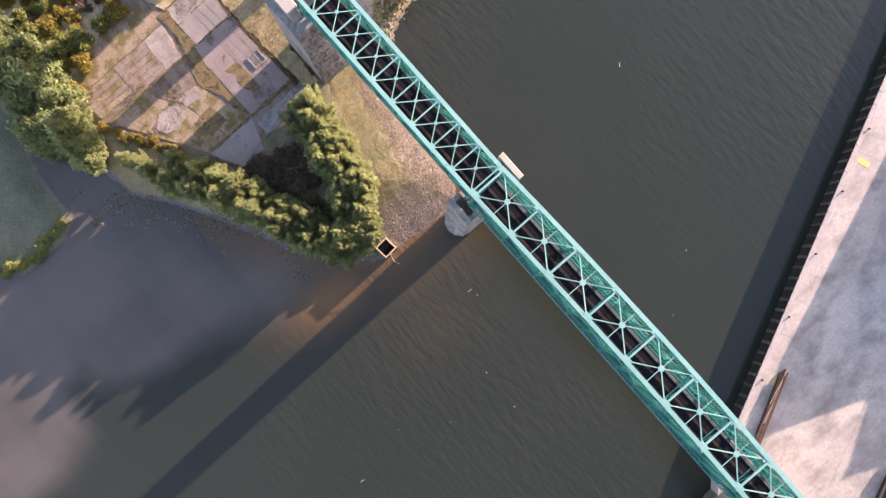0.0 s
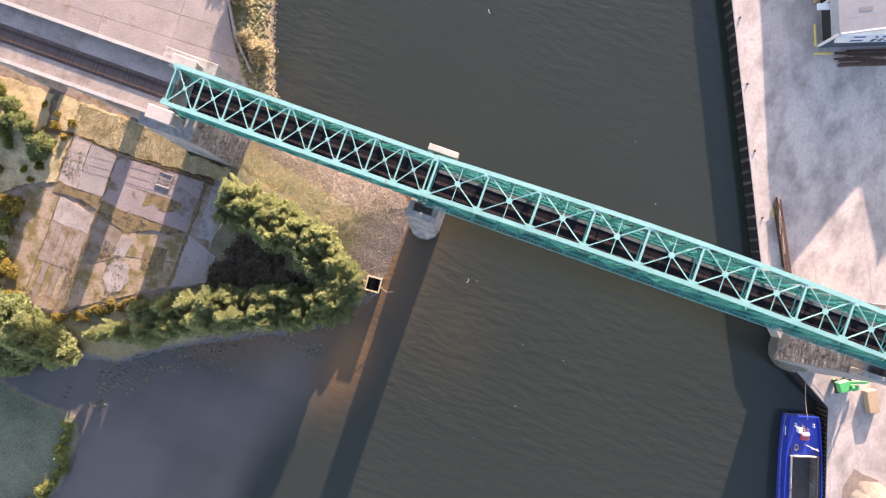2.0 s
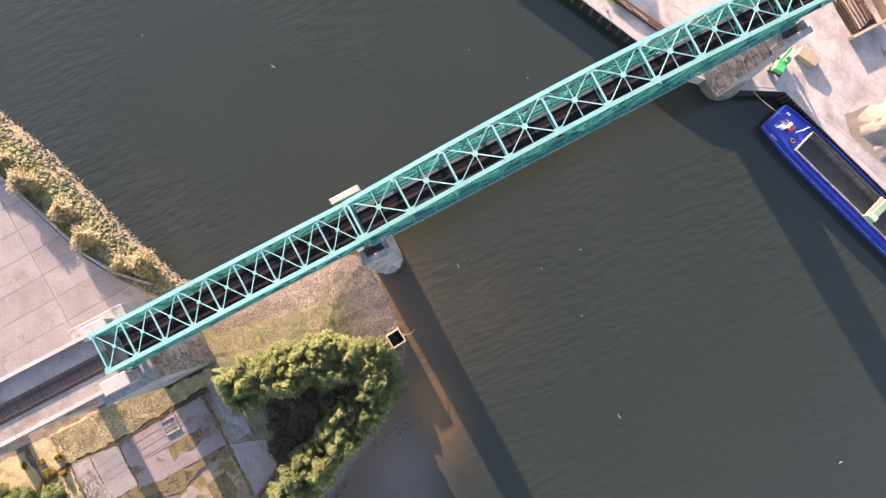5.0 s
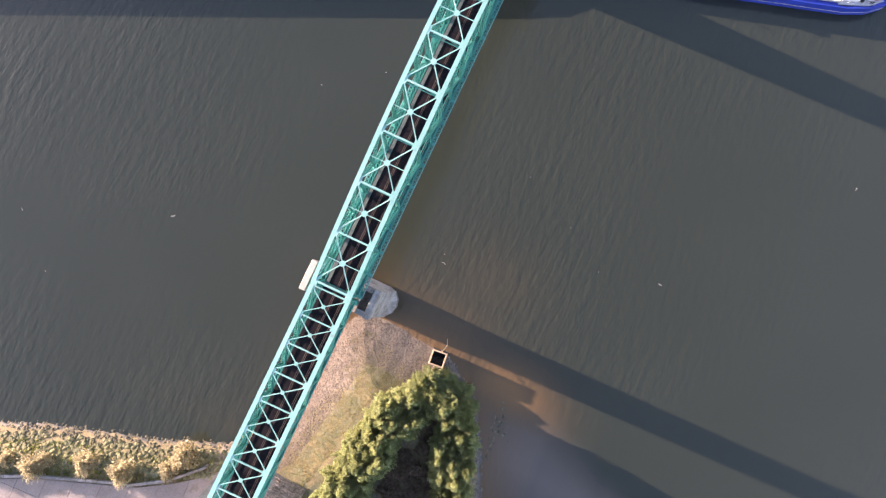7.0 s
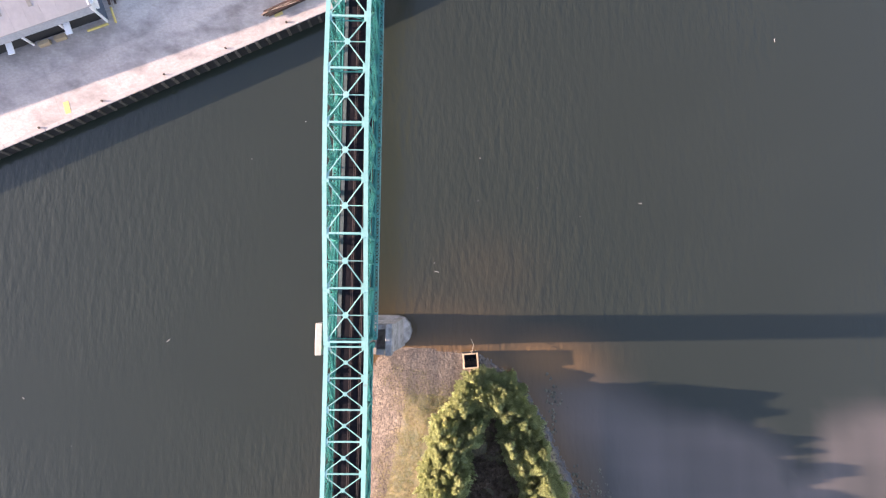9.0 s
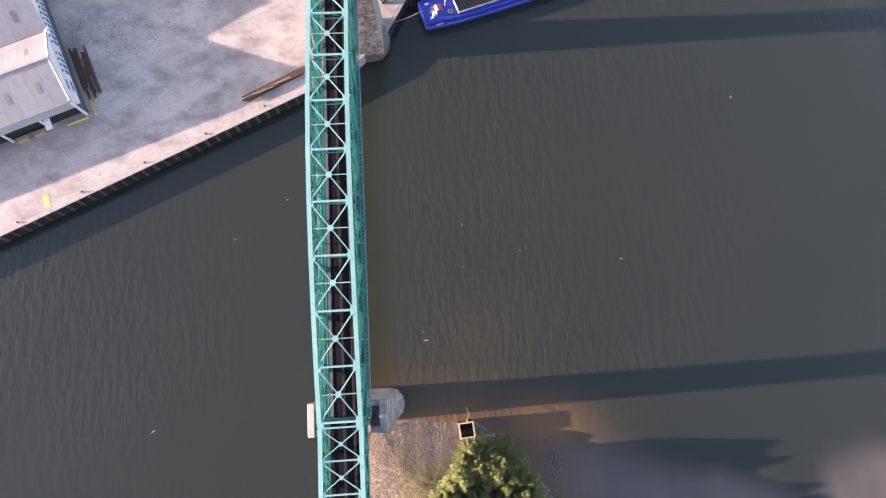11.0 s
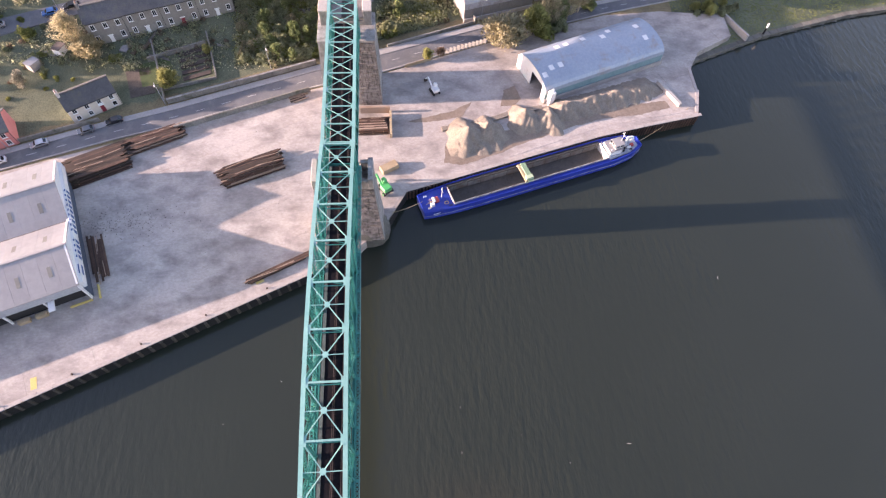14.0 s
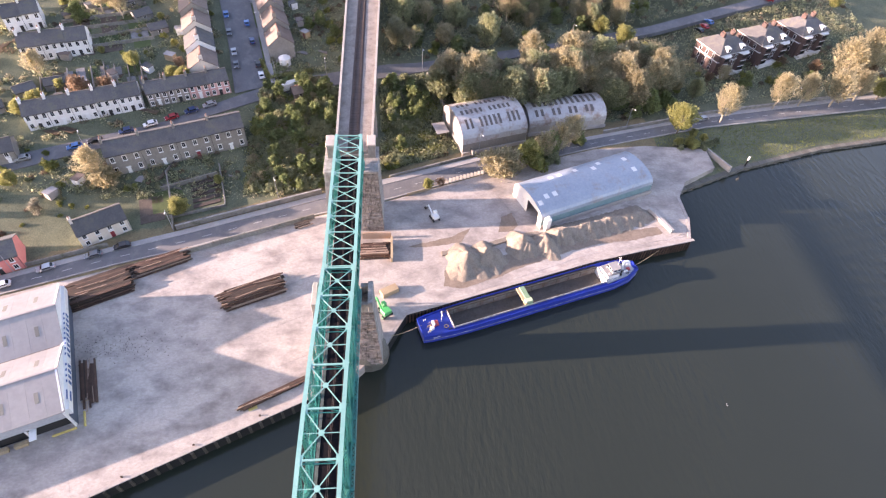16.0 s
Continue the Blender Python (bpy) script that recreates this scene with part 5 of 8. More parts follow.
box_bin = part("skip_bin", box(B(), (98.0, -9.2, 5.7), (4.6, 2.2, 1.4), radians(-62), bevel=0.1), wood_pale)
tagged(box_bin, "low tan steel bin beside the pier", "skip")


# ---- heaps of sand ----
def heap(name, label, centres, res=0.26):
    """A loose heap: overlapping cones with slumped feet and lumpy crests."""
    xs = [c[0] for c in centres]
    ys = [c[1] for c in centres]
    pad = max(c[2] for c in centres) + 1
    gx = np.arange(min(xs) - pad, max(xs) + pad, res)
    gy = np.arange(min(ys) - pad, max(ys) + pad, res)
    X, Y = np.meshgrid(gx, gy)
    Z = np.full(X.shape, -0.4)
    for i, (cx, cy, r, h) in enumerate(centres):
        th = np.arctan2(Y - cy, X - cx)
        rr = r * (1 + 0.12 * np.sin(3 * th + i) + 0.07 * np.sin(7 * th + 2 * i))
        d = np.hypot(X - cx, Y - cy) / rr
        cone = h * (1 - d)
        Z = np.maximum(Z, np.where(d < 1.15, np.minimum(cone, h * 0.9 + 0.07 * cone), -0.4))
    lump = np.vectorize(lambda a, b: noise.noise((a * 0.5, b * 0.5, 3.0)) * 0.22 + noise.noise((a * 1.3, b * 1.3, 7.0)) * 0.14 + max(noise.noise((a * 0.35, b * 0.35, 21.0)), 0.0) * noise.noise((a * 2.9, b * 2.9, 11.0)) * 0.5)
    Z = Z + np.where(Z > 0.25, lump(X, Y) * np.clip(Z, 0, 1.4), 0)
    i = np.arange(X.size).reshape(X.shape)
    q = np.stack([i[:-1, :-1], i[:-1, 1:], i[1:, 1:], i[1:, :-1]], -1).reshape(-1, 4)
    keep = (Z.ravel()[q] > -0.35).any(1)
    me = bpy.data.meshes.new(name)
    me.from_pydata(np.stack([X, Y, Z + 5.0], -1).reshape(-1, 3).tolist(), [], q[keep].tolist())
    me.materials.append(sand_mat)
    for p in me.polygons:
        p.use_smooth = True
    return tagged(new(name, me), label, "sand heap", "sand heaps on the quay")


heap("sand_heap", "loose heap of pale sand with slumped sides on the quay", [(107.8, -30.4, 6.4, 4.2), (109.2, -35.6, 5.4, 4.1), (104.4, -28.6, 3.8, 1.3), (105.0, -33.4, 3.6, 1.4), (106.0, -37.4, 3.0, 1.0)])
heap("sand_heap", "steep heap of pale sand beside the store", [(113.6, -46.2, 5.0, 4.3), (112.2, -47.6, 4.2, 2.9), (113.3, -52.8, 4.6, 3.7), (110.6, -54.0, 3.2, 1.5)])
heap("sand_heap", "long bank of grey gravel along the store wall", [(116.2 + 0.3 * k * 0.6, -57.0 - 0.6 * k, 3.8 + 0.25 * math.sin(k * 0.9), 3.1 + 0.3 * math.sin(k * 0.5 + 0.6) - 0.022 * k) for k in range(46)])
for poly, label in (([(99.5, -23.5), (98.6, -28), (102.0, -38), (105.0, -44.5), (110.6, -59), (113.4, -69), (114.6, -80), (117.0, -89), (119.5, -88), (117.5, -70), (113.5, -54), (109.5, -40), (108.5, -30), (105, -24)], "wet sandy ground around the heaps"),
                    ([(113.6, -14.5), (114.8, -18), (116.5, -24), (117.2, -27), (120.5, -32.5), (115.0, -29.5), (113.4, -20)], "damp sand-stained concrete"),
                    ([(118.5, -40.5), (124.5, -42.0), (126.5, -45.5), (121.0, -46.5), (119.0, -44.2)], "damp patch by the store door")):
    o = part("wet_patch", prism(B(), ragged(poly, 0.16, len(label), 0.5), 5.016, 5.024), wet_mat)
    tagged(o, label, "wet patch", kind="structure")
wall_line([(110.6, -23.6), (112.0, -33.0), (116.3, -44.6), (117.6, -52.0)], 0.6, 1.4, sand_mat, "low sand-covered divider round the sand heaps", "barrier wall", ground_z=5.0, piece=3.0)
wall_line([(126.5, -87.5), (117.2, -91.5)], 1.1, 1.0, stone_pale, "thick concrete block wall at the end of the quay", "barrier wall", ground_z=5.0, piece=2.2)
wall_line([(134.2, -14.5), (137.0, -22.0)], 1.0, 0.08, wood_pale, "low timber barrier at the yard entrance", "fence", ground_z=5.0, piece=2.0)
yard_fence = empty("fence", "row of pale weathered panels along the yard", "fence", pose(139.8, -27.0, 5.0))
for k in range(11):
    t = k / 10
    part("fence_panel", box(B(), (t * 4.0, -t * 11.5, 0.85), (0.12, 0.95, 1.7), radians(-18)), stone_pale, yard_fence)

# ---- the moored barge ----
def barge():
    ang = math.degrees(math.atan2(-0.958, 0.287))
    thing = empty("barge", "long blue cargo barge with an open empty hold", "barge", pose(86.9, -16.4, 1.75, 0, 0, ang + 0.4) @ Matrix.Diagonal((0.985, 0.78, 0.985, 1)))
    L, W = 64.5, 9.9
    add = local(thing, None)

    def outline(inset, sheer=0.0):
        w = W / 2 - inset
        return [(0.4 + inset, -w + 1.3), (2.6 + inset * 0.5, -w + 0.8), (8.0, -w + 0.25), (15.0, -w), (L - 9, -w), (L - 3.5, -w + 1.0), (L - inset, -w + 3.0), (L - inset, w - 3.0), (L - 3.5, w - 1.0), (L - 9, w), (15.0, w), (8.0, w - 0.25), (2.6 + inset * 0.5, w - 0.8), (0.4 + inset, w - 1.3)]

    def ring(outer, inner, z0, z1):
        bm = B()
        k = len(outer)
        a, b = [bm.verts.new((*p, z0)) for p in outer], [bm.verts.new((*p, z1)) for p in outer]
        c, d = [bm.verts.new((*p, z0)) for p in inner], [bm.verts.new((*p, z1)) for p in inner]
        for i in range(k):
            j = (i + 1) % k
            for q in ((a[i], a[j], b[j], b[i]), (b[i], b[j], d[j], d[i]), (d[i], d[j], c[j], c[i]), (c[i], c[j], a[j], a[i])):
                bm.faces.new(q)
        bmesh.ops.recalc_face_normals(bm, faces=bm.faces[:])
        return bm

    hull = B()
    prism(hull, outline(0.55), -1.2, 0.2, outline(0.12))
    add("hull_bottom", hull, hull_blue)
    add("hull", ring(outline(0.0), outline(0.9), 0.2, 2.6), hull_blue, "bright blue painted hull")
    add("bulwark", ring(outline(-0.02), outline(0.16), 2.6, 3.1), hull_blue)
    add("rubbing_strake", ring(outline(-0.1), outline(0.05), 1.25, 1.36), coaming_mat, "pale scraped rubbing strake")
    for i in range(12):
        add("hold_frame", box(B(), (10.5 + i * 3.8, 3.3, 1.7), (0.14, 0.12, 2.6)), hold_floor)
        add("hull_frame", box(B(), (14.0 + i * 3.5, -4.9, 1.9), (0.07, 0.1, 1.3)), hull_dark)
    bm = B()
    for k in range(26):
        a = 1.9 * k
        rod(bm, (1.9 + 0.22 * (k % 13) + 0.3 * math.sin(a), -2.0 + 0.33 * (k // 2) * 0.8, 2.66), (2.6 + 0.2 * (k % 11), -1.7 + 0.3 * (k // 2) * 0.8, 2.7), 0.06, n=5)
    add("mooring_line", bm, wood_pale, "loose mooring line on the fore deck")
    for sx, sy in ((2.2, -2.4), (2.2, 2.4), (7.6, -3.4), (7.6, 3.4), (60.9, -2.2), (60.9, 2.2)):
        bm = B()
        for dx in (-0.25, 0.25):
            rod(bm, (sx + dx, sy, 2.6), (sx + dx, sy, 3.15), 0.14, 0.16, 8)
        add("bitts", bm, ship_white if sx < 5 else black_iron)
    # decks fore and aft, hold between
    add("fore_deck", prism(B(), [(1.2, -3.1), (2.9, -3.6), (8.6, -4.2), (8.6, 4.2), (2.9, 3.6), (1.2, 3.1)], 2.3, 2.62), hull_blue)
    add("aft_deck", prism(B(), [(53.6, -3.8), (60.5, -3.0), (63.6, -1.2), (63.6, 1.2), (60.5, 3.0), (53.6, 3.8)], 2.3, 2.62), deck_grey)
    add("hold_floor", box(B(), (31.1, 0, 0.8), (44.8, 7.0, 0.2)), hold_floor, "dark scraped steel hold floor")
    # quay-side deck, coaming and stays reuse the shade-darkened steel of the floor
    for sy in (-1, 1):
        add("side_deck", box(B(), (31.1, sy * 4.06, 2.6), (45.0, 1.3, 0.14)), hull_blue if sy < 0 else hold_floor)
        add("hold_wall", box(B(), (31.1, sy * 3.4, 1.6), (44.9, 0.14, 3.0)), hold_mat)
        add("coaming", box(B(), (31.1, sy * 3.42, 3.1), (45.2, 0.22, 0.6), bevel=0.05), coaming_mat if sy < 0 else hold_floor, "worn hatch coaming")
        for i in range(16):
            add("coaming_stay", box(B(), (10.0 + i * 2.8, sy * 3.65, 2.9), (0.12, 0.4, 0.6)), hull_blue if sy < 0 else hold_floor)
    for x in (8.7, 53.5):
        add("bulkhead", box(B(), (x, 0, 1.6), (0.16, 7.0, 3.4)), ship_white if x > 50 else hold_mat)
    # bow gear
    add("windlass", box(B(), (4.6, 0, 3.0), (1.3, 2.0, 0.7), bevel=0.12), ship_red, "red windlass")
    bm = B()
    rod(bm, (4.0, -0.9, 3.2), (4.0, 0.9, 3.2), 0.38, n=12)
    add("winch_drum", bm, ship_white)
    add("deck_locker", box(B(), (3.2, -1.5, 3.1), (1.0, 1.0, 1.0), bevel=0.06), ship_white)
    bm = B()
    rod(bm, (6.2, 0.4, 2.6), (6.2, 0.4, 7.2), 0.12, 0.07)
    rod(bm, (6.2, -0.5, 5.8), (6.2, 1.3, 5.8), 0.05)
    add("mast", bm, ship_white)
    bm = B()
    for i in range(9):
        y = -2.7 + 5.4 * i / 8
        rod(bm, (8.4, y, 2.6), (8.4, y, 3.7), 0.035, n=5)
    for z in (3.2, 3.7):
        rod(bm, (8.4, -2.7, z), (8.4, 2.7, z), 0.035, n=5)
    add("railing", bm, ship_white)
    bm = B()
    for k in range(12):
        a = 2 * math.pi * k / 12
        b2 = 2 * math.pi * (k + 1) / 12
        rod(bm, (6.9 + 0.55 * math.cos(a), -1.9 + 0.55 * math.sin(a), 2.75), (6.9 + 0.55 * math.cos(b2), -1.9 + 0.55 * math.sin(b2), 2.75), 0.12, n=6)
    add("rope_coil", bm, wood_pale)
    # gantry across the hold
    g = add("hatch_crane", box(B(), (29.9, -0.1, 4.0), (1.5, 7.2, 0.5), bevel=0.1), crane_green, "green and cream travelling hatch crane")
    part("walkway", box(B(), (28.7, -0.1, 3.9), (0.8, 7.2, 0.3), bevel=0.05), wood_pale, g, "cream walkway")
    for sy in (-1, 1):
        part("leg", box(B(), (29.5, sy * 3.42 - 0.1, 3.6), (2.3, 0.24, 0.9), bevel=0.05), pale_green, g)
    part("machinery_box", box(B(), (29.6, -2.7, 4.4), (2.1, 1.5, 0.7), bevel=0.1), pale_green, g)
    # wheelhouse and accommodation
    h = add("deckhouse", box(B(), (56.0, 0, 3.4), (3.8, 5.0, 1.6), bevel=0.12), ship_white, "white deckhouse")
    part("roof", box(B(), (56.0, 0, 4.26), (4.0, 5.2, 0.14), bevel=0.04), pale_slate, h)
    for k in range(5):
        part("vent", box(B(), (54.6 + 0.7 * k, -1.9 + 0.95 * ((k * 3) % 5), 4.7), (0.4, 0.5, 0.35), bevel=0.06), ship_white if k % 2 else deck_grey, h)
    w = add("wheelhouse", box(B(), (56.9, -0.2, 4.95), (2.6, 3.4, 1.2), bevel=0.15), ship_white, "white wheelhouse")
    part("roof", box(B(), (56.9, -0.2, 5.6), (2.9, 3.7, 0.14), bevel=0.04), roof_panel, w)
    for y in (-1.2, 0, 1.2):
        part("window", box(B(), (55.58, y - 0.2, 5.1), (0.05, 0.95, 0.6)), pane_mat, w)
    for sy in (-1, 1):
        for x in (56.3, 57.5):
            part("window", box(B(), (x, sy * 1.72 - 0.2, 5.1), (0.95, 0.05, 0.6)), pane_mat, w)
    bm = B()
    rod(bm, (58.0, 0, 5.6), (58.0, 0, 8.8), 0.07)
    rod(bm, (58.0, -0.8, 7.9), (58.0, 0.8, 7.9), 0.05)
    add("radar_mast", bm, ship_white)
    bm = B()
    rod(bm, (60.8, 1.0, 2.6), (60.8, 1.0, 5.2), 0.4, 0.34, 12)
    add("funnel", bm, ship_white)
    bm = B()
    bmesh.ops.create_uvsphere(bm, u_segments=14, v_segments=8, radius=0.9, matrix=Matrix.Translation((62.0, 0.9, 4.0)))
    add("satellite_dome", bm, ship_white, "white satellite dome")
    add("life_raft", box(B(), (60.6, -1.4, 3.1), (1.3, 0.7, 0.7), bevel=0.2), ship_white)
    for k in range(9):
        add("deck_box", box(B(), (58.7 + 0.42 * (k % 5), -2.1 + 1.05 * ((k * 3) % 5), 2.95), (0.35 + 0.1 * (k % 3), 0.55, 0.6), bevel=0.05), (hold_mat, ship_white, rubber)[k % 3])
    add("stern_winch", box(B(), (61.8, -0.7, 3.0), (0.9, 1.2, 0.7), bevel=0.12), ship_red)
    bm = B()
    for i in range(6):
        for sy in (-1, 1):
            rod(bm, (54 + i * 1.5, sy * (3.2 - 0.25 * max(0, i - 3)), 2.6), (54 + i * 1.5, sy * (3.2 - 0.25 * max(0, i - 3)), 3.6), 0.035, n=5)
    add("stern_railing", bm, ship_white)
    for i in range(9):
        bm = B()
        for k in range(10):
            a, b2 = 2 * math.pi * k / 10, 2 * math.pi * (k + 1) / 10
            rod(bm, (8 + i * 5.6 + 0.42 * math.cos(a), 4.66, 2.1 + 0.42 * math.sin(a)), (8 + i * 5.6 + 0.42 * math.cos(b2), 4.66, 2.1 + 0.42 * math.sin(b2)), 0.14, n=6)
        add("tyre_fender", bm, rubber)
    # white name bars at the bow
    for sy in (-1,):
        add("name_bar", box(B(), (3.6, sy * 4.52, 2.3), (1.8, 0.04, 0.3)), ship_white)
        add("draught_mark", box(B(), (12.0, sy * 4.53, 1.6), (0.18, 0.04, 1.0)), ship_white)
    return thing




barge()


def rope(p, q, sag, label):
    cu = bpy.data.curves.new("mooring_rope", "CURVE")
    cu.dimensions, cu.bevel_depth = "3D", 0.06
    s = cu.splines.new("POLY")
    s.points.add(12)
    for i in range(13):
        t = i / 12
        v = Vector(p).lerp(Vector(q), t)
        s.points[i].co = (v.x, v.y, v.z - sag * 4 * t * (1 - t), 1)
    cu.materials.append(wood_pale)
    return tagged(new("mooring_rope", cu), label, "rope")


rope((87.8, -17.2, 4.7), (84.5, -9.6, 5.2), 0.5, "slack mooring rope from the barge's bow to the quay")
rope((105.4, -77.0, 4.6), (116.5, -94.0, 5.2), 0.9, "long mooring rope from the barge's stern to the quay")


# ---- plant and clutter on the quay ----
def loader():
    thing = empty("mobile_crane", "bright green wheeled material handler beside the pier", "excavator", pose(91.4, -8.0, 5.0, 0, 0, 35))
    add = local(thing, None)
    add("chassis", box(B(), (0, 0, 0.9), (3.6, 2.2, 0.6), bevel=0.1), black_iron)
    for x in (-1.2, 1.2):
        for y in (-1.15, 1.15):
            bm = B()
            rod(bm, (x, y - 0.25, 0.55), (x, y + 0.25, 0.55), 0.55, n=14)
            wheel = add("wheel", bm, rubber)
            bm = B()
            rod(bm, (x, y - 0.27, 0.55), (x, y + 0.27, 0.55), 0.25, n=10)
            part("rim", bm, green_paint, wheel)
    add("engine_cover", box(B(), (-0.6, 0, 1.8), (2.2, 2.2, 1.2), bevel=0.15), green_paint)
    cab = add("cab", box(B(), (1.0, -0.6, 2.2), (1.3, 1.0, 1.8), bevel=0.12), green_paint)
    part("window", box(B(), (1.68, -0.6, 2.4), (0.04, 0.8, 1.1)), car_glass, cab)
    part("window", box(B(), (1.0, -1.12, 2.4), (0.9, 0.04, 1.0)), car_glass, cab)
    bm = bar(B(), (0.6, 0.5, 2.0), (2.6, 0.5, 4.4), 0.4, 0.5)
    add("boom", bm, green_paint)
    bm = bar(B(), (2.6, 0.5, 4.4), (3.6, 0.5, 2.0), 0.3, 0.35)
    add("stick", bm, green_paint)
    add("grab", box(B(), (3.6, 0.5, 1.5), (0.9, 0.9, 0.9), bevel=0.2), rust_dark)
    return thing


loader()


def conveyor():
    thing = empty("excavator", "small white and grey tracked excavator on the quay", "excavator", pose(124.4, -22.4, 5.0, 0, 0, 25))
    add = local(thing, None)
    for y in (-0.9, 0.9):
        add("track", box(B(), (0, y, 0.4), (3.0, 0.5, 0.75), bevel=0.2), rubber)
    add("house", box(B(), (-0.4, 0, 1.4), (2.0, 1.8, 1.0), bevel=0.15), ship_white)
    cab = add("cab", box(B(), (0.5, -0.45, 1.9), (1.1, 0.9, 1.5), bevel=0.12), ship_white)
    part("window", box(B(), (1.07, -0.45, 2.1), (0.04, 0.7, 0.9)), car_glass, cab)
    add("boom", bar(B(), (0.6, 0.4, 1.4), (3.2, 0.4, 3.0), 0.32, 0.4), ship_white)
    add("stick", bar(B(), (3.2, 0.4, 3.0), (4.6, 0.4, 1.2), 0.25, 0.3), ship_white)
    add("bucket", box(B(), (4.7, 0.4, 0.6), (0.8, 0.9, 0.7), bevel=0.15), rust_dark)
    return thing


conveyor()
post = empty("channel_marker", "white-topped mooring pile standing in the river", "mooring pile", pose(149.0, -128.6, 0.4))
bm = B()
rod(bm, (0, 0, 0), (0, 0, 5.0), 0.3, 0.25, 10)
part("pile", bm, timber, post)
bm = B()
rod(bm, (0, 0, 5.0), (0, 0, 6.4), 0.28, 0.26, 10)
part("white_top", bm, ship_white, post)

# driftwood and scraps adrift on the river
drift = mat("bleached_driftwood", (0.34, 0.32, 0.28), (0.5, 0.47, 0.42), 0.8, fine=6)
for k, (x, y, s) in enumerate(((14.3, -13.1, 0.22), (12.4, -14.2, 0.8), (30.7, -35.3, 0.2), (27.8, -58.0, 0.7), (-14.7, 71.1, 0.5), (-24.0, 61.1, 0.25), (-2.7, 42.6, 0.8), (44.8, 14.8, 0.3), (36.4, 26.1, 0.25), (28.1, -22.6, 0.25), (24.9, -44.5, 0.2), (65.2, -88.3, 0.6), (37.4, -22.9, 0.3))):
    r = random.Random(k)
    bm = B()
    p = Vector((0, 0, 0))
    a = r.uniform(0, 6.28)
    for i in range(3):
        q = p + Vector((math.cos(a), math.sin(a), 0.02)) * s * 0.42
        rod(bm, p, q, 0.06 * (0.7 + s * 0.5), 0.04, 6)
        p, a = q, a + r.uniform(-0.9, 0.9)
    o = part("driftwood", bm, drift)
    o.matrix_world = pose(x, y, WATER + 0.02)
    tagged(o, "pale scrap of driftwood floating on the river", "driftwood", "driftwood on the river")

# ---- houses on the hillside ----
def house(x, y, z, deg, w, d, eave, ridge, walls, roof, label, cols=2, rows=2, door=None, chimney=True, back=2.0, group="", trim=None, roof_name="slate"):
    """A gabled house: x along its front, y back into it, the front towards the river."""
    thing = empty("house", label, "house", pose(x, y, z, 0, 0, deg), group)
    add = local(thing, None)
    add("wall", prism_x([(0, -back), (d, -back), (d, eave), (d / 2, ridge), (0, eave)], 0, w), walls)
    t = 0.16
    for side in (0, 1):
        y0, y1 = (-0.35, d / 2) if side == 0 else (d / 2, d + 0.35)
        z0, z1 = (eave - 0.22, ridge) if side == 0 else (ridge, eave - 0.22)
        add("roof_slope", prism_x([(y0, z0 + 0.02), (y1, z1 + 0.02), (y1, z1 + t + 0.02), (y0, z0 + t + 0.02)], -0.12, w + 0.12), roof)
    add("ridge_tiles", bar(B(), (-0.1, d / 2, ridge + 0.2), (w + 0.1, d / 2, ridge + 0.2), 0.35, 0.16), clay if roof is tile_brown else slate)
    if chimney:
        c = add("chimney", box(B(), (0.35, d / 2, ridge + 0.5), (0.7, 1.3, 1.9)), walls if walls is not pink_render else grey_render)
        for k in (-0.35, 0.0, 0.35):
            bm = B()
            rod(bm, (0.35, d / 2 + k, ridge + 1.45), (0.35, d / 2 + k, ridge + 1.95), 0.13, 0.11, 7)
            part("chimney_pot", bm, clay, c)
    storey = eave / rows
    dcol = cols // 2 if door is not None else -1
    for r in range(rows):
        for c in range(cols):
            cx = w * (c + 0.5) / cols
            zc = storey * r + storey * 0.55
            if r == 0 and c == dcol:
                fr = add("door", box(B(), (cx, -0.02, 1.05), (1.0, 0.12, 2.1)), door)
                part("door_surround", box(B(), (cx, -0.03, 2.25), (1.4, 0.14, 0.4), bevel=0.03), trim_white, fr)
                continue
            ww, wh = 0.95, min(1.6, storey * 0.55)
            win = add("window", box(B(), (cx, -0.03, zc), (ww + 0.24, 0.1, wh + 0.24)), trim or trim_white)
            part("pane", box(B(), (cx - ww / 4, -0.075, zc), (ww / 2 - 0.06, 0.03, wh - 0.08)), pane_mat, win)
            part("pane", box(B(), (cx + ww / 4, -0.075, zc), (ww / 2 - 0.06, 0.03, wh - 0.08)), pane_mat, win)
            part("window_sill", box(B(), (cx, -0.12, zc - wh / 2 - 0.16), (ww + 0.4, 0.22, 0.1)), trim_white, win)
    bm = B()
    rod(bm, (w - 0.15, -0.12, 0), (w - 0.15, -0.12, eave - 0.2), 0.05, n=6)
    add("drainpipe", bm, black_iron)
    add("gutter", bar(B(), (0, -0.4, eave - 0.2), (w, -0.4, eave - 0.2), 0.12, 0.1), black_iron)
    return thing


def prism_x(profile, x0, x1):
    """A block over an outline in the yz plane."""
    bm = B()
    a = [bm.verts.new((x0, y, z)) for y, z in profile]
    b = [bm.verts.new((x1, y, z)) for y, z in profile]
    k = len(profile)
    for i in range(k):
        bm.faces.new((a[i], a[(i + 1) % k], b[(i + 1) % k], b[i]))
    bm.faces.new(a)
    bm.faces.new(b[::-1])
    bmesh.ops.recalc_face_normals(bm, faces=bm.faces[:])
    return bm


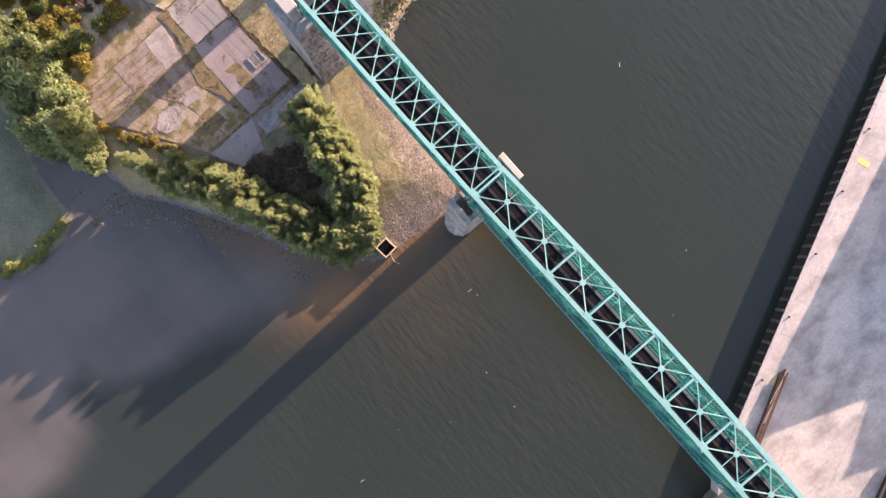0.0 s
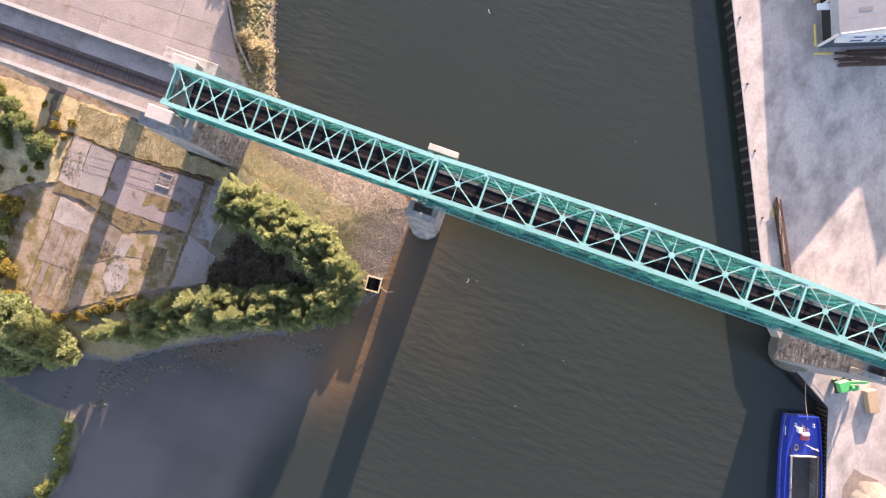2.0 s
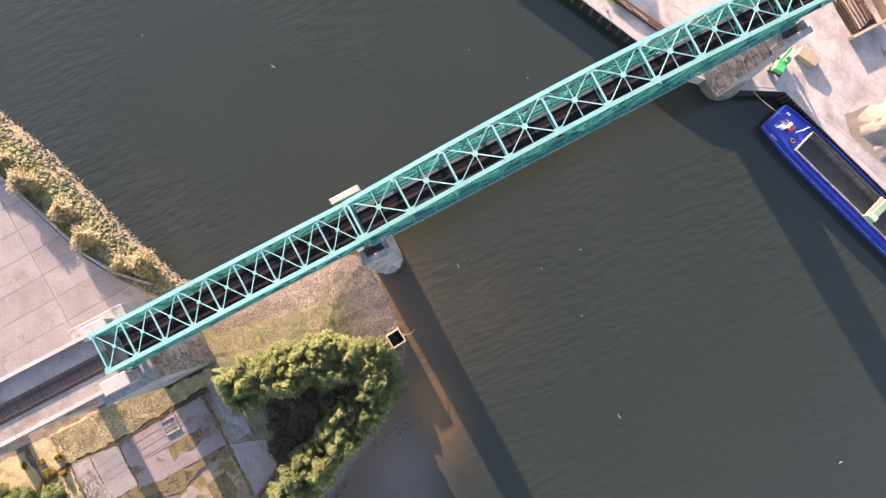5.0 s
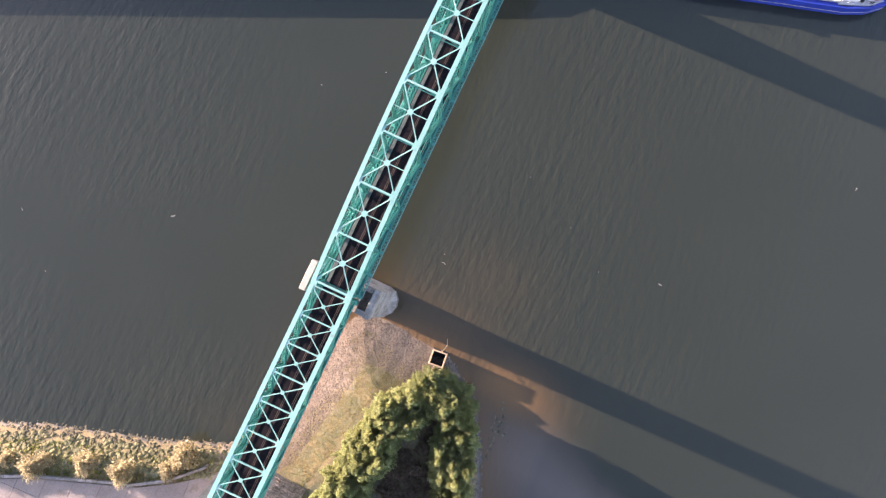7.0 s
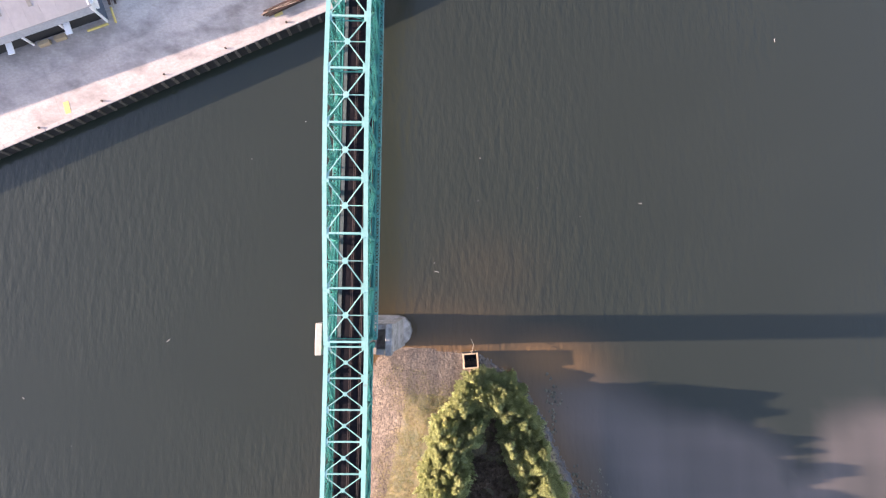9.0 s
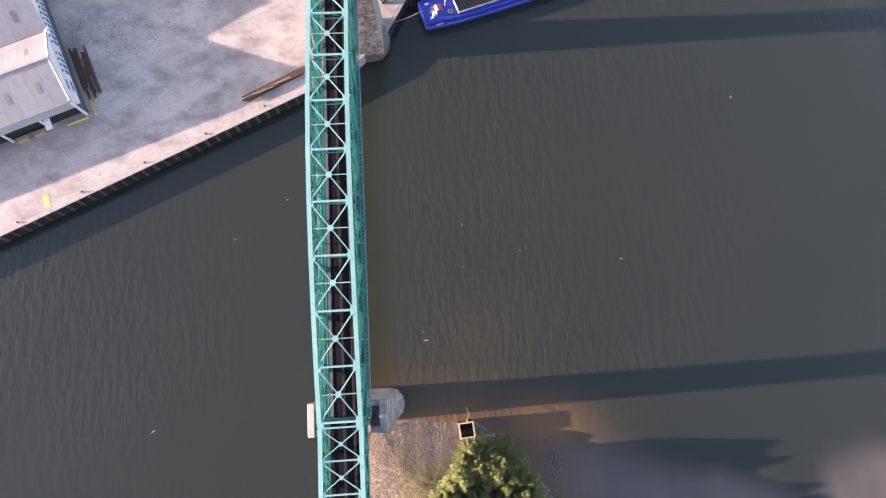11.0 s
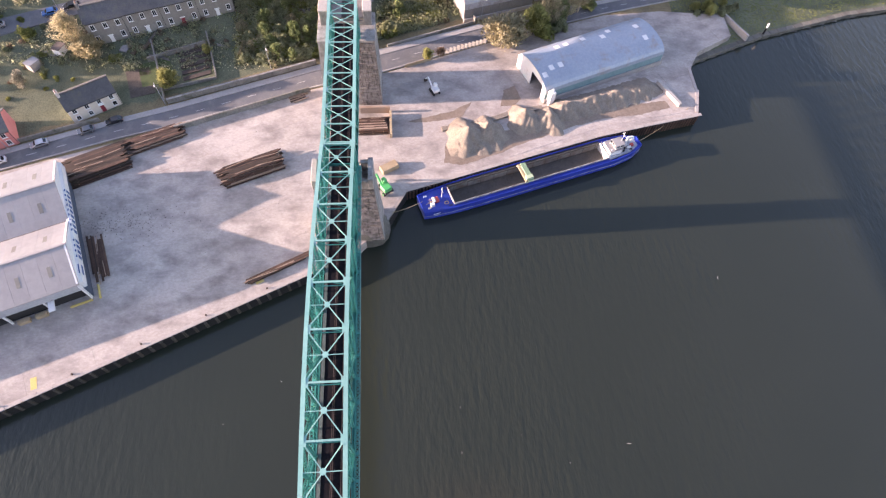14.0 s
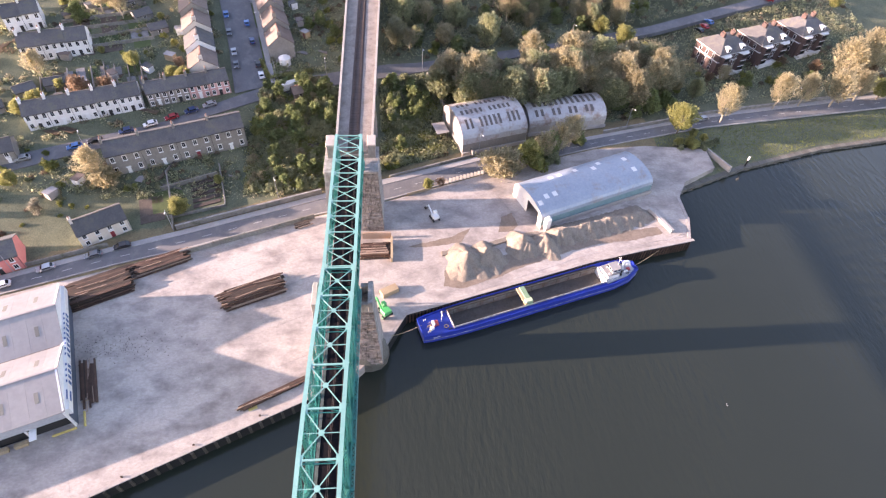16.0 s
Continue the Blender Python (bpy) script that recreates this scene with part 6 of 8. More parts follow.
def row(p, q, n, d, eave, ridge, kinds, label, group, **more):
    """A terrace of n houses from p to q, each stepping with the ground."""
    p, q = Vector(p), Vector(q)
    v = (q - p) / n
    deg = math.degrees(math.atan2(v.y, v.x))
    for i in range(n):
        o = p + v * i
        walls, roof, door, word = kinds[i % len(kinds)]
        z = hill_at(o.x + v.x / 2, o.y + v.y / 2) + more.get("lift", 0.0)
        house(o.x, o.y, z, deg, v.length - 0.02, d, eave + 0.12 * (i % 2), ridge + 0.12 * (i % 2), walls, roof, label % word, door=door, group=group, **{k: m for k, m in more.items() if k != "lift"})


row((141.0, 71.5), (155.0, 34.8), 4, 8.5, 7.2, 9.4, [(grey_render, slate, trim_white, "white"), (grey_render, slate, trim_white, "pale"), (grey_render, slate, door_red, "dark red"), (grey_render, slate, trim_white, "white")],
    "tall grey terraced house, sash windows and %s door", "grey terrace", cols=3, rows=2, back=4.0)
row((156.2, 98.2), (167.6, 67.8), 5, 7.5, 5.4, 7.7, [(white_paint, slate, black_iron, "black"), (white_paint, slate, trim_white, "white"), (white_paint, slate, trim_white, "white"), (white_paint, slate, black_iron, "black")],
    "white rendered terraced house with a slate roof and a %s door", "white terrace", cols=3, rows=2, back=3.0)
row((168.2, 66.4), (176.6, 42.6), 4, 7.0, 4.9, 7.0, [(grey_render, slate, trim_white, "white"), (grey_render, slate, black_iron, "dark"), (pink_render, slate, trim_white, "white"), (pink_render, slate, black_iron, "dark")],
    "low rendered street terrace house with %s door", "pink and grey terrace", cols=3, rows=2, back=3.0)
house(115.6, 72.6, 4.9, -58, 12.6, 7.0, 4.6, 6.9, cream_render, slate, "cream rendered cottage with a slate roof beside the road", cols=4, rows=2, door=door_red)
house(103.6, 97.5, 4.9, -66, 14.0, 8.0, 5.0, 7.2, coral_render, slate, "coral painted house beside the road", cols=4, rows=2, door=black_iron)
row((183.8, 107.5), (190.0, 88.5), 3, 8.0, 5.4, 7.8, [(white_paint, slate, black_iron, "dark")], "white rendered house with a dark slate roof and a %s door", "upper white houses", cols=3, rows=2, back=3.0)
row((196.5, 116.0), (201.0, 106.0), 2, 8.0, 5.4, 7.8, [(white_paint, slate, black_iron, "dark")], "white gabled house high on the hill with a %s door", "upper white houses", cols=2, rows=2, back=3.0)
house(141.5, 106.0, hill_at(141, 104), -68, 9.0, 7.0, 4.6, 6.8, grey_render, slate, "grey rendered house at the end of the street", cols=2, rows=2, door=trim_white, back=3.0)
# houses up the side street, gables to the street
for k, (hx, hy, wl, rf, word) in enumerate(((181.5, 46.5, cream_render, tile_brown, "cream"), (190.5, 49.0, white_paint, slate, "white"), (199.4, 51.4, cream_render, tile_brown, "pale"), (208.3, 53.8, grey_render, tile_brown, "grey"), (217.2, 56.2, cream_render, tile_brown, "cream"), (226.1, 58.6, grey_render, tile_brown, "pale grey"))):
    house(hx, hy, hill_at(hx + 4, hy + 1) - 0.2, 15, 9.18, 9.0, 4.8, 7.8, wl, rf, word + " rendered house with a pitched roof by the side street", cols=2, rows=2, door=trim_white, back=3.0, group="side street houses")
for k in range(6):
    hx, hy = 195.0 + k * 9.0, 23.2 + k * 2.5
    house(hx, hy, hill_at(hx + 4, hy + 1) - 0.2, 15.5, 9.3, 8.6, 4.6, 7.9, grey_render, tile_brown, "semi-detached house with a brown tiled roof and grey walls", cols=3, rows=2, door=trim_white, back=3.0, group="tiled semi-detached houses")
bm = B()
rod(bm, (191.5, 26.5, hill_at(191, 26)), (191.5, 26.5, hill_at(191, 26) + 2.6), 2.0, 2.0, 10)
rod(bm, (191.5, 26.5, hill_at(191, 26) + 2.6), (191.5, 26.5, hill_at(191, 26) + 3.6), 2.1, 0.3, 10)
tagged(part("garden_room", bm, white_paint), "white round garden room with a conical roof", "conservatory")
for k, (hx, hy) in enumerate(((152, 116), (160, 112), (168, 105), (172, 98), (200, 72), (206, 78), (214, 84), (222, 74))):
    house(hx, hy, hill_at(hx, hy) - 0.2, -68 + 8 * (k % 3), 6.0, 4.5, 2.5, 3.6, grey_render, slate, "small grey outhouse with a low slate roof in a back garden", cols=1, rows=1, chimney=False, group="back garden outhouses")


def brick_villa(x, y, deg, seed):
    z = hill_at(x, y)
    thing = empty("villa", "tall red brick villa with slate roof and white bays", "house", pose(x, y, z, 0, 0, deg), "brick villas")
    add = local(thing, None)
    add("wall", box(B(), (7.5, 6.5, 3.5), (15, 13, 11)), red_brick)
    add("roof", prism(B(), [(-0.5, -0.5), (15.5, -0.5), (15.5, 13.5), (-0.5, 13.5)], 9.0, 12.6, [(4.5, 4.5), (10.5, 4.5), (10.5, 8.5), (4.5, 8.5)]), slate)
    add("string_course", box(B(), (7.5, 6.5, 5.9), (15.2, 13.2, 0.3)), trim_white)
    add("eaves", box(B(), (7.5, 6.5, 8.9), (15.8, 13.8, 0.3)), trim_white)
    add("base", box(B(), (7.5, -0.8, -0.2), (12, 2.0, 3.0)), white_paint)
    for c in (3.0, 12.0):
        bay = add("bay_window", prism(B(), [(c - 2.2, 0.1), (c - 1.4, -1.4), (c + 1.4, -1.4), (c + 2.2, 0.1)], 0.6, 8.2), red_brick)
        part("bay_roof", prism(B(), [(c - 2.4, 0.1), (c - 1.5, -1.6), (c + 1.5, -1.6), (c + 2.4, 0.1)], 8.2, 8.6), trim_white, bay)
        for zz in (2.2, 4.6, 7.2):
            for dx in (-0.9, 0, 0.9):
                part("pane", box(B(), (c + dx, -1.43, zz), (0.7, 0.08, 1.4)), pane_mat, bay)
            part("window_trim", box(B(), (c, -1.42, zz + 0.85), (2.9, 0.1, 0.2)), trim_white, bay)
    for zz in (2.2, 4.6, 7.2):
        for c in (6.4, 8.6):
            win = add("window", box(B(), (c, -0.03, zz), (1.1, 0.1, 1.7)), trim_white)
            part("pane", box(B(), (c, -0.08, zz), (0.85, 0.04, 1.45)), pane_mat, win)
    for yy in (3, 6.5, 10):
        for zz in (2.2, 4.6, 7.2):
            win = add("window", box(B(), (-0.03, yy, zz), (0.1, 1.1, 1.7)), trim_white)
            part("pane", box(B(), (-0.08, yy, zz), (0.04, 0.85, 1.45)), pane_mat, win)
    for c in ((5.0, 6.5), (10.0, 6.5)):
        ch = add("chimney", box(B(), (c[0], c[1], 12.8), (0.9, 2.0, 2.6)), red_brick)
        for k in (-0.6, 0, 0.6):
            bm = B()
            rod(bm, (c[0], c[1] + k, 14.1), (c[0], c[1] + k, 14.6), 0.16, 0.13, 7)
            part("chimney_pot", bm, clay, ch)
    for c in (4.0, 11.0):
        dm = add("dormer", box(B(), (c, 1.2, 10.2), (1.8, 2.2, 1.6)), trim_white)
        part("pane", box(B(), (c, 0.08, 10.2), (1.2, 0.05, 1.0)), pane_mat, dm)
    return thing


brick_villa(198.8, -135.0, -70, 1)
brick_villa(205.3, -154.4, -70, 2)
brick_villa(211.8, -173.8, -70, 3)


# ---- back gardens: party walls, yards, sheds and hedges ----
for k in range(9):
    t = k / 8
    a = (162.0 + t * 10.5, 95.5 - t * 27.0)
    wall_line([a, (a[0] + 15.0 + (k % 3), a[1] + 5.6)], 1.3, 0.25, rubble if k % 2 else grey_render, "old party wall between back gardens", "garden wall")
for k in range(5):
    t = k / 4
    a = (172.8 + t * 8.0, 63.0 - t * 15.5)
    wall_line([a, (a[0] + 9.0, a[1] + 3.0)], 1.6, 0.25, grey_render, "rendered yard wall behind the terrace", "garden wall")
for k in range(7):
    a = (199.0 + 4.5 * k, 71.0 + 1.6 * k)
    wall_line([a, (a[0] - 9.0, a[1] + 26.0)], 1.2, 0.25, rubble, "long party wall between back gardens", "garden wall")
for k in range(8):
    a = (186.5 + 5.6 * k, 28.2 + 1.6 * k)
    wall_line([a, (a[0] + 2.2, a[1] - 5.5)], 0.9, 0.2, stone_pale, "pale front garden wall", "garden wall")
wall_line([(183.5, 28.5), (230, 40.5)], 0.9, 0.2, stone_pale, "pale front garden wall along the footpath", "garden wall")
wall_line([(149.5, 73.6), (162.4, 37.6)], 2.0, 0.3, cream_render, "cream rendered yard wall behind the grey terrace", "garden wall")
for k, (sx, sy, m) in enumerate(((151.8, 60.5, cream_render), (154.6, 52.5, white_paint), (156.8, 47.0, cream_render), (160.2, 40.5, grey_render), (149.6, 68.5, grey_render))):
    shed = empty("yard_extension", "flat-roofed rendered extension in a back yard", "extension", pose(sx, sy, hill_at(sx, sy), 0, 0, -69), "back yard extensions")
    part("wall", box(B(), (0, 0, 1.2), (3.6, 3.0, 2.8)), m, shed)
    part("roof", box(B(), (0, 0, 2.68), (3.8, 3.2, 0.16)), slate, shed)
    part("door", box(B(), (0.6, 1.52, 0.95), (0.85, 0.06, 1.9)), door_red if k % 2 else black_iron, shed)
for k, (sx, sy) in enumerate(((168.5, 93), (176, 88), (180, 80), (184, 70), (190, 64), (187, 96), (196, 92), (203, 63), (206, 100), (213, 95), (133.5, 86), (138.5, 80), (232, 88), (228, 98), (212, 23), (221, 26), (206, 20.5))):
    shed = empty("garden_shed", "small garden shed with a shallow roof", "shed", pose(sx, sy, hill_at(sx, sy) - 0.1, 0, 0, 20 + 13 * k), "garden sheds")
    part("wall", box(B(), (0, 0, 1.0), (3.0, 2.2, 2.2)), (wood_pale, grey_render, stone_pale, white_paint)[k % 4], shed)
    roof = part("roof", bar(B(), (-1.7, 0, 2.1), (1.7, 0, 2.35), 2.5, 0.1), (slate, roof_panel, tile_brown)[k % 3], shed)
    part("door", box(B(), (0.4, -1.12, 0.9), (0.8, 0.05, 1.8)), (black_iron, door_red, trim_white)[k % 3], shed)
# vegetable beds on the terrace above the road
for k in range(5):
    o = part("garden_bed", prism(B(), [(133.0 + k * 2.1, 40.0 + k * 0.6), (134.4 + k * 2.1, 40.4 + k * 0.6), (131.6 + k * 2.1, 47.5 + k * 0.6), (130.2 + k * 2.1, 47.1 + k * 0.6)], 4.5, hill_at(134 + k * 2.1, 43) + 0.12), sleeper_mat)
    tagged(o, "dug vegetable bed in a terraced garden", "garden bed", "vegetable beds")


# ---- parked cars ----
def car(colour, word, van=False):
    thing = empty("car", word, "car", None, "parked cars")
    add = local(thing, None)
    L, W, H = 4.3, 1.75, 1.45
    side = [(-2.15, 0.35), (2.15, 0.35), (2.12, 0.75), (1.2, 0.92), (0.55, 1.4), (-1.2, 1.45), (-1.9, 0.98), (-2.15, 0.9)]
    body = prism_y(side, -W / 2, W / 2)
    bmesh.ops.bevel(body, geom=body.edges[:], offset=0.07, segments=1, affect="EDGES")
    add("body", body, colour)
    for sy in (-1, 1):
        add("side_window", prism_y([(-1.6, 0.97), (0.95, 0.97), (0.5, 1.32), (-1.15, 1.36)], sy * (W / 2 + 0.004) - 0.01, sy * (W / 2 + 0.004) + 0.01), car_glass)
    for pts, n in (([(0.62, 1.36), (1.14, 0.98)], "windscreen"), ([(-1.84, 1.02), (-1.26, 1.4)], "rear_window")):
        (xa, za), (xb, zb) = pts
        dz = 0.035
        bm = B()
        bar(bm, (xa + 0.03, 0, za + dz), (xb + 0.03, 0, zb + dz), 1.4, 0.02)
        add(n, bm, car_glass)
    for x in (-1.35, 1.35):
        for sy in (-1, 1):
            bm = B()
            rod(bm, (x, sy * 0.68, 0.32), (x, sy * 0.9, 0.32), 0.32, n=12)
            w = add("wheel", bm, rubber)
            bm = B()
            rod(bm, (x, sy * 0.8, 0.32), (x, sy * 0.91, 0.32), 0.2, n=10)
            part("rim", bm, lamp_steel, w)
    for sy in (-1, 1):
        add("headlight", box(B(), (2.1, sy * 0.62, 0.72), (0.12, 0.35, 0.14), bevel=0.03), trim_white)
        add("tail_light", box(B(), (-2.14, sy * 0.66, 0.82), (0.06, 0.25, 0.18)), ship_red)
    return thing


paints = [car(car_paint("silver_paint", (0.45, 0.46, 0.47), 0.6), "silver hatchback parked on the street"), car(car_paint("white_paint_car", (0.75, 0.75, 0.74), 0.0), "white car parked on the street"),
          car(car_paint("dark_blue_paint", (0.03, 0.06, 0.16)), "dark blue car parked on the street"), car(car_paint("red_paint", (0.4, 0.03, 0.04)), "red car parked on the street"),
          car(car_paint("black_paint", (0.02, 0.02, 0.022)), "black car parked on the street"), car(car_paint("blue_paint", (0.05, 0.16, 0.4)), "bright blue car parked on the street"),
          car(car_paint("grey_paint", (0.14, 0.15, 0.16)), "dark grey car parked on the street")]
spots = [(0, 108.4, 79.4, 113, 0), (1, 103.0, 88.0, 113, 0), (6, 112.6, 68.9, 111, 0), (4, 115.6, 62.5, 111, 0), (0, 172.0, -121.5, 104, 0),
         (0, 145.2, 97.0, 113, 1), (5, 150.4, 84.2, 113, 1), (4, 153.0, 79.0, 113, 1), (2, 157.4, 71.2, 115, 1), (1, 160.6, 64.8, 117, 1), (3, 163.8, 59.0, 119, 1), (2, 167.0, 53.6, 120, 1), (0, 170.0, 48.5, 120, 1),
         (1, 184.5, 33.8, 15, 1), (4, 189.5, 35.4, 15, 1), (6, 188.5, 42.5, 195, 1), (0, 194.5, 44.0, 195, 1), (2, 200.5, 38.5, 15, 1), (5, 209.5, 41.4, 15, 1), (5, 213.0, 49.0, 195, 1), (6, 204.0, 46.8, 195, 1), (1, 224.0, 52.0, 195, 1),
         (3, 226, -140, 20, 1), (5, 229, -143, 20, 1), (4, 223.5, -137, 20, 1), (3, 246, -176, 60, 1)]
parked = set()
for k, (c, x, y, d, up) in enumerate(spots):
    z = hill_at(x, y) + 0.33 if up else 5.01
    first = paints[c]
    if c in parked:
        copy_thing(first, pose(x, y, z, 0, 0, d))
    else:
        first.matrix_world = pose(x, y, z, 0, 0, d)
        parked.add(c)
van = empty("van", "long white van parked by the hillside lane", "van", pose(179.5, 24.0, hill_at(179, 24) + 0.3, 0, 0, -62))
part("body", box(B(), (-0.8, 0, 1.6), (7.5, 2.3, 2.5), bevel=0.15), ship_white, van)
part("cab", box(B(), (3.8, 0, 1.2), (1.8, 2.1, 1.7), bevel=0.25), ship_white, van)
part("windscreen", box(B(), (4.72, 0, 1.6), (0.06, 1.8, 0.7)), car_glass, van)
for x in (-2.5, 3.4):
    for sy in (-1, 1):
        bm = B()
        rod(bm, (x, sy * 0.85, 0.4), (x, sy * 1.15, 0.4), 0.4, n=12)
        part("wheel", bm, rubber, van)
o = house(174.5, 22.0, hill_at(174, 22) + 0.4, -65, 4.5, 4.0, 2.4, 4.0, tile_brown, tile_brown, "small brick outbuilding with an orange-brown tiled roof", cols=1, rows=1, chimney=False)


# ---- street lamps and poles ----
def street_lamp(x, y, z, deg, tall=8.0, first=[]):
    if first:
        return copy_thing(first[0], pose(x, y, z, 0, 0, deg))
    thing = empty("street_lamp", "slim galvanised street lamp with a short arm", "street lamp", pose(x, y, z, 0, 0, deg), "street lamps")
    bm = B()
    rod(bm, (0, 0, 0), (0, 0, tall), 0.11, 0.06, 8)
    part("pole", bm, lamp_steel, thing)
    bm = B()
    rod(bm, (0, 0, tall - 0.05), (1.3, 0, tall + 0.25), 0.05, 0.04, 6)
    part("arm", bm, lamp_steel, thing)
    part("lamp_head", box(B(), (1.6, 0, tall + 0.27), (0.8, 0.28, 0.14), bevel=0.04), ship_white, thing)
    first.append(thing)
    return thing


for x, y, d in ((134.2, 23.5, 200), (121.5, 50.6, 200), (107.0, 86.5, 200), (154.0, -38.5, 200), (167.5, -92.0, 200), (181, -158, 195)):
    street_lamp(x, y, 5.1, d)
for x, y, d in ((193.5, -21.5, 190), (186.0, 12.0, 190), (147.5, 79.5, 20), (212, -80, 200), (227, -106, 200), (205, 35, 100)):
    street_lamp(x, y, hill_at(x, y) + 0.3, d)

# ---- the old yard on the south bank ----
pad_light = mat("flaked_pale_concrete", (0.23, 0.195, 0.17), (0.4, 0.35, 0.31), 0.9, fine=1.5, coarse=0.2, bump=0.3, stain=(0.2, 0.165, 0.13), stain_at=0.55, stain_scale=0.5)
YARD = [(-38.6, -32.6), (-42.6, -12.0), (-43.5, 8.0), (-50.2, 17.2), (-53.6, 23.0), (-60.6, 42.6), (-67.3, 57.0), (-95, 112), (-150, 112), (-150, -52), (-95, -52), (-66, -48.8), (-45.7, -36.4)]
yard = part("yard_base", prism(B(), YARD, 0.5, 4.86), pad_mat)
tagged(yard, "old yard base of stained concrete", "yard", kind="structure")
rng2 = random.Random(9)
lay_slabs([(-43.7, 0.1), (-43.9, 7.8), (-50.5, 17.0), (-53.9, 22.8), (-60.9, 42.4), (-67.6, 56.8), (-82, 85), (-110, 85), (-110, 0.1)], 0.999, 0.04, 15.5, 5.25, 4.8, 5.0, 0.03, pad_grey, yard, rng2)
pad_purple = mat("worn_purple_grey_concrete", (0.17, 0.135, 0.125), (0.3, 0.245, 0.225), 0.9, fine=2.4, coarse=0.25, bump=0.5, stain=(0.12, 0.085, 0.062), stain_at=0.6, stain_soft=0.04, stain_scale=0.33)
pad_moss = mat("mossy_broken_concrete", (0.2, 0.15, 0.1), (0.38, 0.29, 0.205), 0.95, fine=2.2, coarse=0.3, bump=0.7, stain=(0.15, 0.115, 0.04), stain_at=0.5, stain_soft=0.07, stain_scale=0.35)
moss_mat = mat("moss_and_dead_grass", (0.1, 0.075, 0.035), (0.22, 0.16, 0.07), 0.95, fine=3, coarse=0.6, bump=0.9, stain=(0.06, 0.045, 0.03), stain_at=0.56, stain_soft=0.06, stain_scale=0.9)


def yard_slab(poly, m, top, seed, wear=0.1):
    o = part("slab", prism(B(), ragged(poly, wear, seed, 0.6), 4.8, top), m, yard)
    return o


# separate old floors, each of its own age and wear
yard_slab([(-74.6, -12.6), (-70.9, -12.9), (-70.6, -22.9), (-74.6, -23.0)], pad_light, 5.03, 1)
yard_slab([(-70.8, -13.0), (-64.9, -13.8), (-64.9, -22.8), (-70.5, -22.9)], pad_grey, 5.02, 2)
yard_slab([(-64.7, -13.8), (-45.9, -12.6), (-45.7, -18.4), (-64.7, -18.9)], pad_purple, 5.02, 3, 0.05)
yard_slab([(-64.7, -19.0), (-45.7, -18.5), (-45.6, -23.8), (-64.7, -24.1)], pad_purple, 5.01, 4, 0.05)
yard_slab([(-43.9, -11.2), (-40.4, -11.2), (-40.0, -24.1), (-43.7, -24.0)], stone, 5.03, 5, 0.14)
yard_slab([(-80.0, -25.4), (-73.2, -25.6), (-73.0, -48.8), (-76.5, -49.5), (-80.0, -44.0)], pad_moss, 5.0, 6)
yard_slab([(-73.0, -25.6), (-64.9, -26.8), (-64.9, -31.0), (-72.9, -30.6)], pad_light, 5.02, 7, 0.16)
for k in range(6):
    x0, x1 = -72.9 + k * 1.34, -71.6 + k * 1.34
    yard_slab([(x0, -30.8), (x1, -30.9), (x1, -39.4), (x0, -39.2)], pad_mat, 5.0 + 0.008 * (k % 3), 20 + k, 0.05)
    yard_slab([(x0, -39.4), (x1, -39.6), (x1, -48.2), (x0, -48.6)], pad_mat if k % 2 else pad_moss, 5.0 + 0.008 * ((k + 1) % 3), 30 + k, 0.05)
yard_slab([(-64.7, -27.2), (-58.6, -28.0), (-56.8, -33.0), (-62.0, -36.5), (-64.7, -36.5)], pad_mat, 5.015, 8)
yard_slab([(-58.4, -28.1), (-45.8, -25.2), (-45.6, -30.4), (-56.6, -32.8)], pad_moss, 5.0, 9)
yard_slab([(-64.7, -36.7), (-62.0, -36.7), (-56.6, -33.0), (-45.6, -30.6), (-45.5, -35.6), (-64.6, -47.6)], pad_moss, 4.99, 10, 0.06)
yard_slab([(-45.5, -24.0), (-38.4, -26.4), (-38.4, -32.2), (-45.3, -35.8)], pad_grey, 5.0, 11, 0.06)
yard_slab([(-84.0, -14.0), (-75.0, -13.0), (-75.0, -23.2), (-84.0, -24.0)], pad_moss, 4.97, 12)
